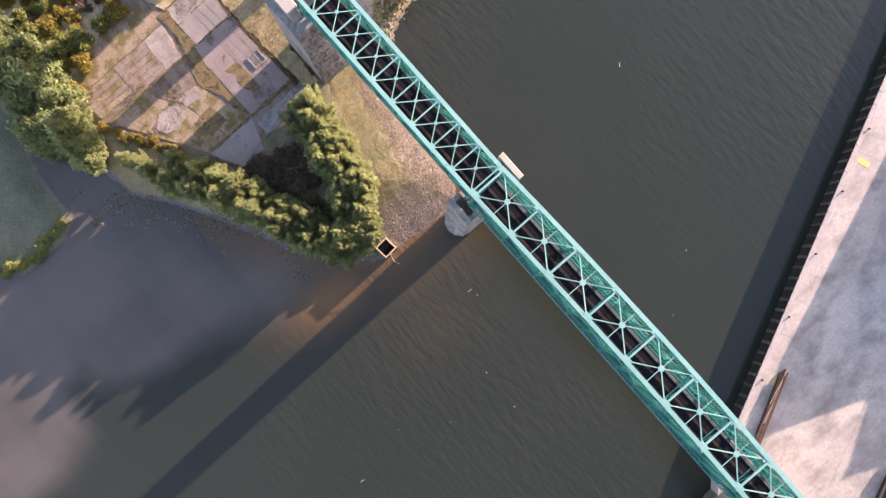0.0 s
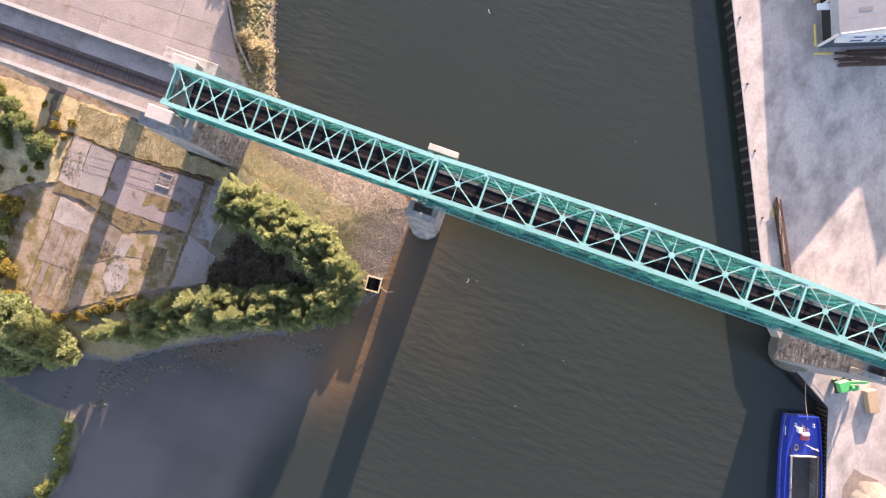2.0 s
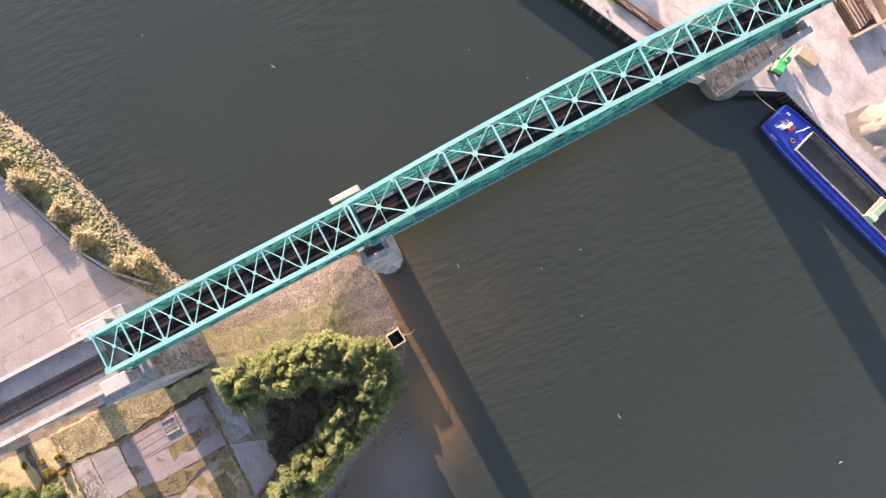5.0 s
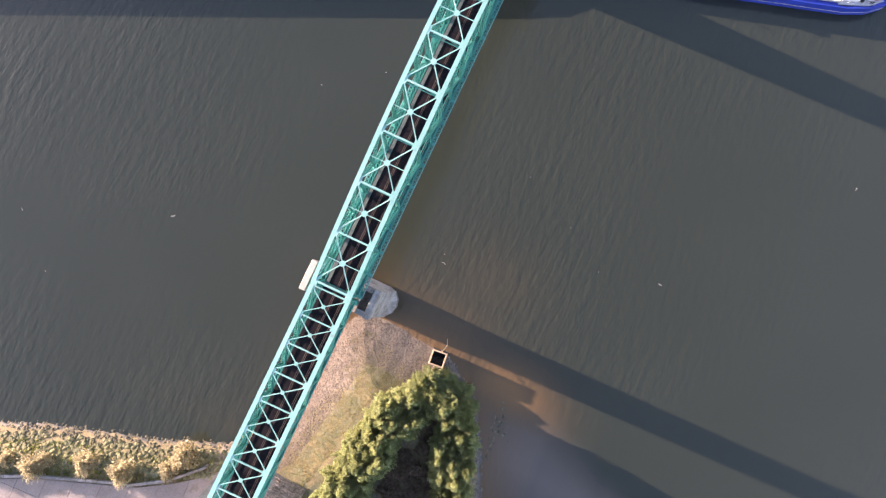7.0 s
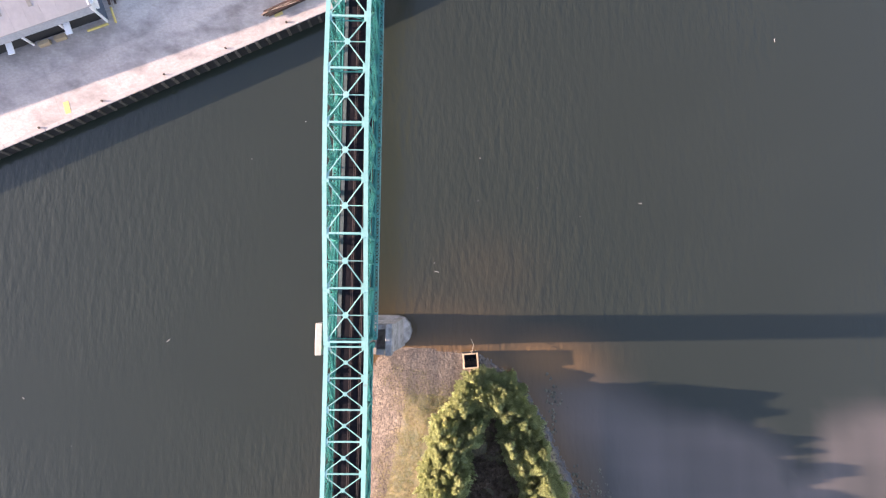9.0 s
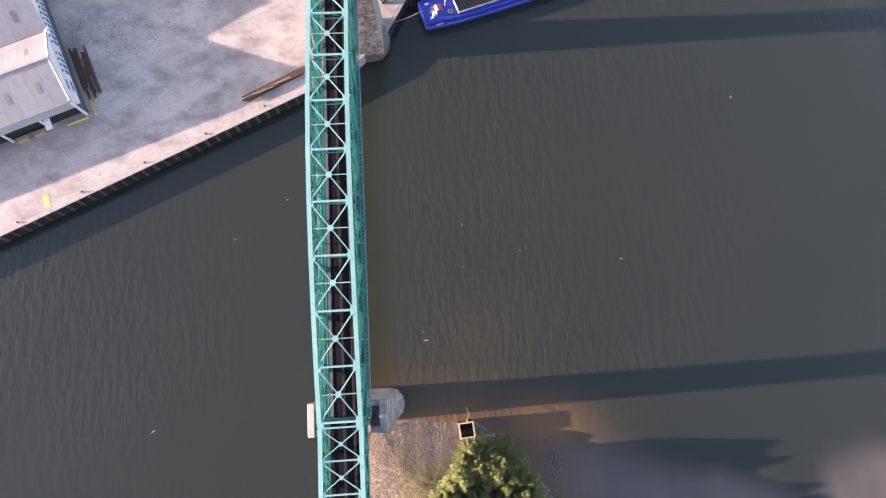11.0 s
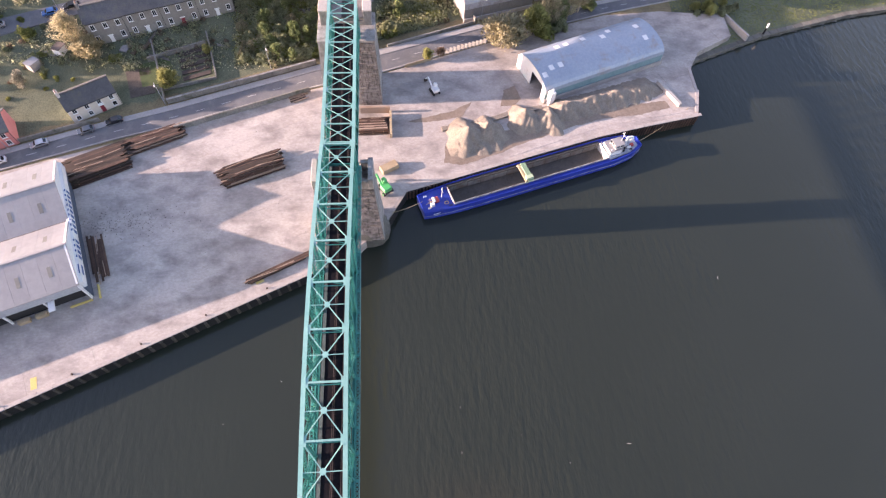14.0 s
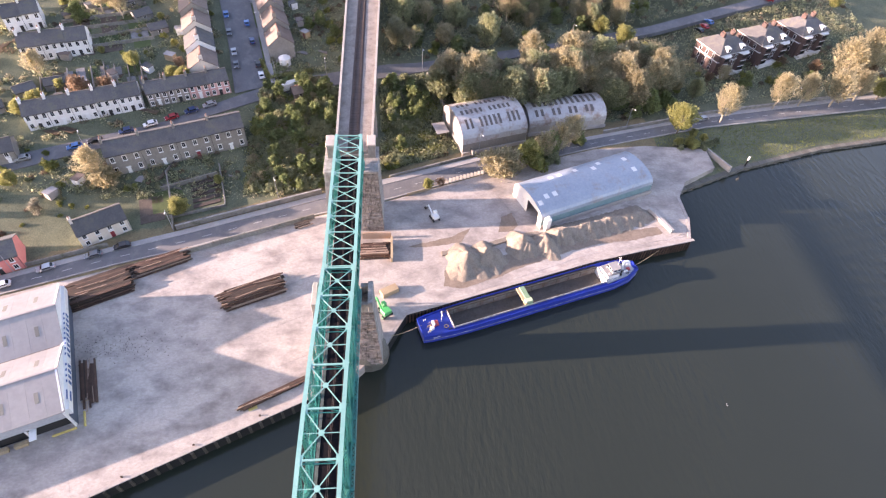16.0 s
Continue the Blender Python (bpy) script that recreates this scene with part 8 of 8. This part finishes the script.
# trees and scrub west of the yard
for x, y, s in ((-72, -54.5, 1.25), (-77, -52, 1.5), (-82, -54, 1.6), (-79, -57, 1.4), (-86, -58, 1.5), (-74, -50, 1.1), (-90, -54, 1.6), (-84, -49, 1.2), (-70, -58, 1.4), (-92, -60, 1.7), (-98, -56, 1.6)):
    put("dark", x, y, hs(x, y) - 0.2, s * 1.15, int(-x * 7))
for x, y, s in ((-66, -53.5, 1.5), (-63.5, -54.5, 1.5), (-61.5, -53, 1.3), (-60, -55.5, 1.2), (-68, -51.5, 1.2), (-52, -47, 0.8), (-49, -46.5, 0.9), (-55, -49, 0.7)):
    put("cypress", x, y, hs(x, y) - 0.2, s, int(-x * 9), 1.4)
for k in range(130):
    x, y = R.uniform(-112, -74), R.uniform(-50, -27)
    if x + y * 0.3 > -88:
        continue
    put("gorse" if R.random() < 0.6 else ("green" if R.random() < 0.5 else "bramble"), x, y, 4.9, R.uniform(0.6, 1.2), 1400 + k)
for k in range(26):
    t = R.random()
    put("gorse" if R.random() < 0.6 else "bramble", -66 + t * 18 + R.uniform(-1, 1), -50.5 + t * 11 + R.uniform(-0.8, 0.8), 4.6, R.uniform(0.35, 0.6), 500 + k)
for k in range(30):
    x, y = R.uniform(-108, -78), R.uniform(-22, -8)
    put("green" if R.random() < 0.5 else "dark", x, y, 4.9, R.uniform(0.5, 0.9), 550 + k)
for k in range(34):
    x, y = R.uniform(-110, -74), R.uniform(-27, -8)
    put("gorse", x, y, 4.9, R.uniform(0.35, 0.6), 590 + k)
# willows between the wall and the rocks
for p, d in along([(-44.0, 14.0), (-48.5, 22.5), (-56.0, 42.5), (-63, 57.0), (-78, 90), (-92, 118)], 2.9):
    if R.random() < 0.7:
        x, y = p.x + R.uniform(-1.2, 1.6), p.y + R.uniform(-1, 1)
        put("willow", x, y, hs(x, y) - 0.2, R.uniform(0.6, 1.5), int(p.y * 31) + 9)
# rough grass edge on the mudflat side
for p, d in along([(-56.5, -70.0), (-54.5, -73), (-54.5, -84), (-59, -92), (-57, -100), (-38, -110), (-29, -118), (-16, -138)], 1.9):
    x, y = p.x + R.uniform(-1.5, 0.6), p.y + R.uniform(-0.8, 0.8)
    put("green", x, y, hs(x, y) - 0.3, R.uniform(0.5, 0.95), int(p.y * 77) + 1)


# north bank: hillside scrub and woods
def wooded(n, xr, yr, keys, smin, smax, seed, test=None):
    r = random.Random(seed)
    k = 0
    while k < n:
        x, y = r.uniform(*xr), r.uniform(*yr)
        k += 1
        if test and not test(x, y):
            continue
        put(r.choice(keys), x, y, hill_at(x, y) - 0.3, r.uniform(smin, smax), seed * 1000 + k)


def clear_of_roads(x, y):
    near_viaduct = -8.5 < y < 7.0
    u = float(uphill(np.array(x), np.array(y)))
    lane = 188 < x + (y - 9) * 0.31 < 197.5 if y > -22 else False
    return not near_viaduct and u > 134 and not lane


wooded(300, (137, 184), (9, 33), ["scrub", "green", "dark", "scrub", "scrub", "willow"], 0.5, 0.9, 2, lambda x, y: clear_of_roads(x, y) and 0.94 * x + 0.34 * y < 179 and x > 134.5 + (10.5 - y) * -0.62 + (y - 10) * -1.2)
wooded(150, (144, 188), (-30, -9), ["scrub", "green", "dark", "scrub"], 0.5, 0.95, 3, lambda x, y: clear_of_roads(x, y) and y > -11 - (x - 143) * 0.33)
wooded(34, (174, 187), (-62, -27), ["wood", "bare", "wood"], 1.05, 1.5, 4, clear_of_roads)
wooded(85, (177, 198), (-112, -58), ["wood", "wood", "bare", "dark"], 0.95, 1.4, 5, clear_of_roads)
wooded(20, (172, 200), (-128, -90), ["wood", "dark", "green"], 0.5, 0.9, 6, clear_of_roads)
wooded(330, (200, 300), (-118, -12), ["wood", "scrub", "dark", "green", "bare", "scrub"], 0.6, 1.2, 7, lambda x, y: not (-4.5 < (x - 210) - (-74 - y) * 0.31 < 4.5) and x > 201 - (y + 20) * 0.17)
wooded(60, (235, 320), (-215, -118), ["wood", "dark", "yellow", "bare"], 0.7, 1.2, 8, lambda x, y: x > 236 + (-118 - y) * 0.4)
wooded(26, (193, 208), (-205, -128), ["green", "dark", "bare", "russet"], 0.5, 0.85, 9, lambda x, y: 188 + (y + 200) * -0.2 < x < 203 + (-135 - y) * 0.38)
wooded(50, (195, 300), (6, 20), ["dark", "green", "russet"], 0.4, 0.9, 10, lambda x, y: y > 7.5)
for key, x, y, s in (("yellow", 164.5, -109.5, 1.55), ("bare", 170.5, -127.5, 1.15), ("bare", 178.5, -151, 1.1), ("bare", 180.5, -162, 1.1), ("bare", 180, -174, 1.4), ("bare", 196, -186, 1.7), ("bare", 199, -194, 1.6), ("bare", 203, -203, 1.5),
                     ("yellow", 185, -196, 1.25), ("yellow", 188, -206, 1.2), ("bare", 184, -186, 1.1), ("willow", 143.0, -43.0, 2.7), ("willow", 144.5, -47.0, 2.4), ("yellow", 147.5, -53.5, 1.3), ("green", 148.5, -56, 2.6), ("dark", 152, -61, 1.3), ("bare", 153.5, -65.0, 1.0), ("bare", 150.5, -59.5, 0.9), ("scrub", 149.5, -61.5, 1.2),
                     ("bare", 157.5, -69.5, 1.05), ("dark", 159, -73, 0.7), ("yellow", 137.2, -21.0, 0.55), ("russet", 138.5, -25, 0.5), ("yellow", 196, -116, 0.8), ("yellow", 212, -101, 1.2), ("yellow", 218, -93, 1.0), ("yellow", 206, -108, 1.0),
                     ("yellow", 127.6, 50.0, 0.95), ("blossom", 128.0, 88.0, 0.95), ("bare", 140.0, 75.5, 1.0), ("willow", 137.6, 71.8, 1.9), ("yellow", 140.0, 41.5, 0.45), ("green", 160.5, 31.5, 1.5), ("yellow", 158.5, 32.0, 0.7),
                     ("russet", 145.5, 79.5, 0.6), ("yellow", 136, 97, 0.8), ("green", 143, 89, 1.0), ("russet", 172.0, 88.0, 1.1), ("russet", 172.5, 79.5, 0.9), ("yellow", 185.0, 74.5, 0.8), ("yellow", 178.5, 57.0, 1.0), ("yellow", 180, 61, 0.9),
                     ("yellow", 165.5, 98.0, 0.9), ("yellow", 162, 101.5, 0.9), ("bare", 178, 101, 0.9), ("bare", 210, 90, 1.2), ("bare", 208, 83, 1.0), ("russet", 186, 60, 0.6), ("dark", 205, 96, 1.0), ("yellow", 243, -205, 1.0), ("yellow", 162, -114, 0.5), ("yellow", 160, -117, 0.5)):
    put(key, x, y, hill_at(x, y) - 0.2, s, int(x * 13 + y * 7))
wooded(60, (118, 150), (58, 104), ["green", "scrub", "bramble"], 0.3, 0.6, 11, lambda x, y: 0.94 * x + 0.34 * y > 144)
wooded(70, (165, 235), (52, 118), ["green", "scrub", "green", "bramble", "yellow"], 0.3, 0.65, 12, lambda x, y: 0.94 * x + 0.34 * y > 192)
wooded(26, (154.5, 160), (-123, -106), ["yellow", "scrub"], 0.3, 0.5, 13)
wooded(90, (230, 330), (15, 120), ["green", "scrub", "wood", "russet"], 0.5, 0.9, 14, lambda x, y: x > 236)


# low undergrowth and rank grass over the hillside, too fine to pick apart
def line_gap(px, py, line):
    best = np.full(px.shape, 1e9)
    for (ax, ay), (bx, by) in zip(line, line[1:]):
        dx, dy = bx - ax, by - ay
        t = np.clip(((px - ax) * dx + (py - ay) * dy) / (dx * dx + dy * dy), 0, 1)
        best = np.minimum(best, np.hypot(px - ax - t * dx, py - ay - t * dy))
    return best


def open_ground(px, py):
    up = [((a[0] + b[0]) / 2, (a[1] + b[1]) / 2) for a, b in zip(UP_N, UP_S)]
    lane = [(178, 36), (200.5, 41.5), (222, 47), (263, 60)]
    gardens = (py > 34) & (px > 150) & (px < 245) & (ripple(px, py, 2.6, 4.0) < 0.05)
    return ~gardens & (uphill(px, py) > 134.5) & (line_gap(px, py, up) > 4.2) & (line_gap(px, py, lane) > 8.0) & (line_gap(px, py, between(0.7)) > 5.5)


def undergrowth(name, label, count, xr, yr, material, seed, size, clump, height):
    r = np.random.RandomState(seed)
    x, y = r.uniform(*xr, count * 3), r.uniform(*yr, count * 3)
    k = (ripple(x, y, 5.5, seed) + 0.7 * ripple(x, y, 2.1, seed + 1) > clump) & open_ground(x, y) & ~((y > -6.5) & (y < 5.5))
    x, y = x[k][:count], y[k][:count]
    z = hill(x, y) + r.uniform(0.0, 1.0, len(x)) ** 2 * height
    c = np.stack([x, y, z], 1)
    m = len(c)
    n = r.normal(scale=0.8, size=(m, 3)) + np.array([0, 0, 0.9])
    n /= np.linalg.norm(n, axis=1)[:, None]
    t = np.cross(n, r.normal(size=(m, 3)))
    t /= np.linalg.norm(t, axis=1)[:, None]
    b = np.cross(n, t)
    s = size * r.uniform(0.5, 1.5, (m, 1))
    v = np.stack([c - t * s, c + b * s * 0.5, c + t * s, c - b * s * 0.5 + n * s * 0.3], 1)
    me = bpy.data.meshes.new(name)
    me.from_pydata(v.reshape(-1, 3).tolist(), [], np.arange(m * 4).reshape(-1, 4).tolist())
    me.materials.append(material)
    return tagged(new(name, me), label, "undergrowth", kind="stuff")


undergrowth("undergrowth", "dark green rank undergrowth on the slope", 42000, (134, 300), (-215, 125), leaf_dark, 61, 0.36, -0.4, 1.3)
undergrowth("undergrowth", "dull olive weeds and garden plants on the slope", 34000, (134, 300), (-215, 125), leaf_wood, 62, 0.32, 0.15, 1.1)
undergrowth("undergrowth", "dead tan grass and stems on the slope", 16000, (134, 300), (-215, 125), leaf_tan, 63, 0.26, 0.5, 0.6)
undergrowth("undergrowth", "thick scrub below the viaduct", 26000, (136, 190), (-28, 34), leaf_dark, 64, 0.36, -0.8, 1.8)


def thicket(name, label, count, xr, yr, material, seed, rmin, rmax, clump, per=60):
    """Low rounded bushes grown together over the open ground of the hillside."""
    r = np.random.RandomState(seed)
    x, y = r.uniform(*xr, count * 6), r.uniform(*yr, count * 6)
    k = (ripple(x, y, 9.0, seed) + 0.8 * ripple(x, y, 3.0, seed + 3) > clump) & open_ground(x, y) & ~((y > -7.5) & (y < 6.5)) & ~((y < -100) & (x < 190)) & ~((x < 152) & (y < -8))
    x, y = x[k][:count], y[k][:count]
    rad = r.uniform(rmin, rmax, len(x))
    i = np.repeat(np.arange(len(x)), per)
    d = r.normal(size=(len(i), 3))
    d[:, 2] = np.abs(d[:, 2])
    d /= np.linalg.norm(d, axis=1)[:, None]
    c = np.stack([x[i], y[i], hill(x[i], y[i]) + 0.1], 1) + d * (rad[i] * r.uniform(0.55, 1.2, len(i)))[:, None]
    n = d + r.normal(scale=0.5, size=d.shape)
    n /= np.linalg.norm(n, axis=1)[:, None]
    t = np.cross(n, r.normal(size=d.shape))
    t /= np.linalg.norm(t, axis=1)[:, None]
    b = np.cross(n, t)
    s = r.uniform(0.16, 0.42, (len(i), 1))
    v = np.stack([c - t * s, c + b * s * 0.5, c + t * s, c - b * s * 0.5 + n * s * 0.3], 1)
    me = bpy.data.meshes.new(name)
    me.from_pydata(v.reshape(-1, 3).tolist(), [], np.arange(len(i) * 4).reshape(-1, 4).tolist())
    me.materials.append(material)
    return tagged(new(name, me), label, "thicket", kind="stuff")


thicket("thicket", "dark green bushes grown together on the hillside", 1100, (134, 300), (-215, 125), leaf_dark, 71, 0.7, 2.0, -0.1)
thicket("thicket", "olive garden shrubs and hedges on the hillside", 900, (134, 300), (-215, 125), leaf_wood, 72, 0.6, 1.7, 0.1)
thicket("thicket", "bare tan bushes on the hillside", 450, (134, 300), (-215, 125), leaf_tan, 73, 0.6, 1.6, 0.4)
thicket("thicket", "dead brown brambles on the hillside", 500, (134, 300), (-215, 125), leaf_bramble, 74, 0.6, 1.5, 0.2)
thicket("thicket", "fresh green bushes below the viaduct", 260, (138, 186), (-26, 34), leaf_green, 75, 0.8, 1.9, -0.6)


# rough grass in tufts on the lawn by the river and the south bank
def tufts(name, label, spots, material, seed, size=0.3):
    r = np.random.RandomState(seed)
    sp = np.array(spots)
    c = sp[:, :3]
    k = len(c)
    a = r.uniform(0, 6.283, k)
    s = size * r.uniform(0.5, 1.3, k)
    t = np.stack([np.cos(a), np.sin(a), np.zeros(k)], 1) * s[:, None]
    up = np.stack([r.normal(0, 0.25, k), r.normal(0, 0.25, k), np.ones(k)], 1) * s[:, None] * 0.55
    v = np.stack([c - t, c + t, c + up], 1)
    me = bpy.data.meshes.new(name)
    me.from_pydata(v.reshape(-1, 3).tolist(), [], np.arange(k * 3).reshape(-1, 3).tolist())
    me.materials.append(material)
    return tagged(new(name, me), label, "grass", kind="stuff")


straw = leaves("dry_straw_grass", (0.34, 0.26, 0.12), (0.58, 0.47, 0.24))
olive_grass = leaves("olive_bank_grass", (0.26, 0.25, 0.08), (0.5, 0.46, 0.17))
fresh = leaves("rough_green_grass", (0.22, 0.27, 0.08), (0.45, 0.47, 0.15))
tufts("grass", "dry straw-coloured grass on the river bank", shore_spots(22000, 21, (-48, -2, -36, 10), 3.0, 14, 1, 1, lambda x, y: land_height(x, y)[1] + 2.4 * ripple(x, y, 4.0) + 1.8 * ripple(x, y, 1.3) > 6.0), olive_grass, 1, 0.15)
tufts("grass", "green and straw grass above the rocks", shore_spots(9000, 22, (-100, -40, 8, 120), 2.5, 9, 1, 1), fresh, 2, 0.4)
rr = np.random.RandomState(31)
gx, gy = rr.uniform(-112, -44, 26000), rr.uniform(-50, -6, 26000)
patch = ripple(gx, gy, 5.2, 0.7) + 0.6 * ripple(gx, gy, 1.9, 2.0) > 0.75
tufts("grass", "dry grass and moss growing through the old yard", [(a, b, 5.0) for a, b in zip(gx[patch], gy[patch])], straw, 3, 0.24)
sx, sy = rr.uniform(-76, -43, 16000), rr.uniform(-13, -6, 16000)
tufts("grass", "straw-coloured grass strip beside the viaduct", [(a, b, 4.95) for a, b in zip(sx, sy)], straw, 4, 0.28)
gx, gy = rr.uniform(135, 205, 44000), rr.uniform(-215, -100, 44000)
zz, ds, dn, dm = land_height(gx, gy)
ok = (dn > 2) & (gx < 167.0 + (-121 - gy) * 0.155) & ~((gx < 158) & (gy > -117))
tufts("grass", "green grass of the riverside park", [(a, b, c) for a, b, c in zip(gx[ok], gy[ok], zz[ok])], fresh, 5, 0.28)


# back gardens: long narrow plots of lawn, soil and paving, each following the slope
lawn_mat = mat("mown_back_garden_lawn", (0.055, 0.085, 0.03), (0.13, 0.16, 0.06), 0.95, fine=3, coarse=0.4, bump=0.3, by_object=0.35)
soil_mat = mat("dug_garden_soil", (0.08, 0.062, 0.048), (0.19, 0.15, 0.12), 0.95, fine=2.5, coarse=0.5, bump=0.6, by_object=0.3)
paving_mat = mat("grey_garden_paving", (0.2, 0.19, 0.185), (0.36, 0.345, 0.335), 0.9, fine=2, coarse=0.4, bump=0.2, by_object=0.4)


def plot(x, y, deg, length, width, lift, material, label):
    """One garden plot laid on the slope, x along the garden."""
    d, c = radians(deg), math.cos(radians(deg))
    bm = B()
    n = max(2, int(length / 3.0))
    rows = []
    for i in range(n + 1):
        r = []
        for j in range(3):
            u, v = length * i / n, width * j / 2
            px, py = x + u * c - v * math.sin(d), y + u * math.sin(d) + v * c
            r.append(bm.verts.new((px, py, hill_at(px, py) + lift)))
        rows.append(r)
    for a, b in zip(rows, rows[1:]):
        for j in range(2):
            bm.faces.new((a[j], b[j], b[j + 1], a[j + 1]))
    r = bmesh.ops.extrude_face_region(bm, geom=bm.faces[:])
    bmesh.ops.translate(bm, vec=(0, 0, -0.4), verts=[v for v in r["geom"] if isinstance(v, bmesh.types.BMVert)])
    bmesh.ops.recalc_face_normals(bm, faces=bm.faces[:])
    return tagged(part("garden_plot", bm, material), label, "garden plot", kind="structure")


PLOT_KINDS = [(lawn_mat, "mown lawn strip in a back garden"), (soil_mat, "dug brown vegetable plot in a back garden"), (paving_mat, "grey paved strip in a back garden"), (lawn_mat, "narrow lawn between garden walls")]
gr = random.Random(41)
for k in range(9):
    t = k / 8
    x, y = 164.2 + t * 10.4, 94.0 - t * 26.5
    m, lab = PLOT_KINDS[gr.randrange(4)]
    plot(x, y, 20.5, gr.uniform(6, 9), 2.6, 0.14, m, lab)
    m, lab = PLOT_KINDS[gr.randrange(3)]
    plot(x + 9.6, y + 3.6, 20.5, gr.uniform(3.5, 6), 2.6, 0.2, m, lab)
for k in range(8):
    x, y = 198.5 + 4.5 * k, 72.5 + 1.6 * k
    for j, off in enumerate((0.0, 8.5, 16.5)):
        m, lab = PLOT_KINDS[gr.randrange(4)]
        plot(x - 2.9 * j, y + off, 109, gr.uniform(5, 7.5), 3.2, 0.14 + 0.03 * j, m, lab)
for k in range(7):
    x, y = 187.0 + 5.8 * k, 36.0 + 1.6 * k
    plot(x, y - 5.2, 15.5, 4.4, 3.8, 0.12, lawn_mat if k % 3 else paving_mat, "small front garden beside the side street")
plot(183.6, 24.0, 15.5, 9.0, 6.5, 0.1, lawn_mat, "clipped lawn of the corner garden")
plot(130.5, 49.6, 17.0, 8.0, 8.6, 0.16, lawn_mat, "small green lawn below the grey terrace")
plot(126.0, 54.0, 17.0, 9.5, 6.5, 0.16, soil_mat, "overgrown garden terrace below the grey terrace")
hedge_row = empty("clipped_hedge", "clipped golden-green hedge round the corner garden", "hedge", pose(183.7, 31.4, 0))
for k, (p, q) in enumerate((((183.7, 31.2), (188.6, 17.6)), ((183.7, 31.2), (191.6, 34.6)))):
    p, q = Vector(p), Vector(q)
    me = leaf_cloud("hedge", [(p.x + (q.x - p.x) * i / 16 - 183.7, p.y + (q.y - p.y) * i / 16 - 31.4, hill_at(p.x + (q.x - p.x) * i / 16, p.y + (q.y - p.y) * i / 16) + 0.7, 0.75) for i in range(17)], 3200, 0.16, leaf_yellow, 300 + k)
    o = new("hedge_side", me)
    o.parent = hedge_row


# fences, paving and low walls that divide the back gardens into strips
def garden_strips(name, label, count, seed, material, size):
    r = random.Random(seed)
    bm = B()
    k = 0
    while k < count:
        x, y = r.uniform(138, 265), r.uniform(10, 120)
        px, py = np.array([x]), np.array([y])
        k += 1
        if not open_ground(px, py)[0] or uphill(px, py)[0] < 146:
            continue
        a = -0.35 + r.choice((0.0, math.pi / 2)) + r.uniform(-0.06, 0.06)
        box(bm, (x, y, hill_at(x, y) + size[2] * 0.4), (r.uniform(*size[0]), r.uniform(*size[1]), size[2]), a)
    return tagged(part(name, bm, material), label, "garden fencing", kind="stuff")


fence_mat = mat("weathered_garden_boards", (0.2, 0.18, 0.17), (0.42, 0.39, 0.37), 0.9, fine=3, by_island=0.6)
garden_strips("garden_fencing", "weathered board fences and low walls between back gardens", 80, 5, fence_mat, ((3.0, 6.5), (0.08, 0.14), 1.0))
garden_strips("garden_paving", "small grey paved and gravelled plots in back gardens", 50, 6, fence_mat, ((2.0, 5.0), (1.2, 3.0), 0.25))
garden_strips("garden_beds", "dug brown vegetable beds in back gardens", 90, 7, leaf_bramble, ((3.0, 7.0), (1.0, 2.0), 0.3))
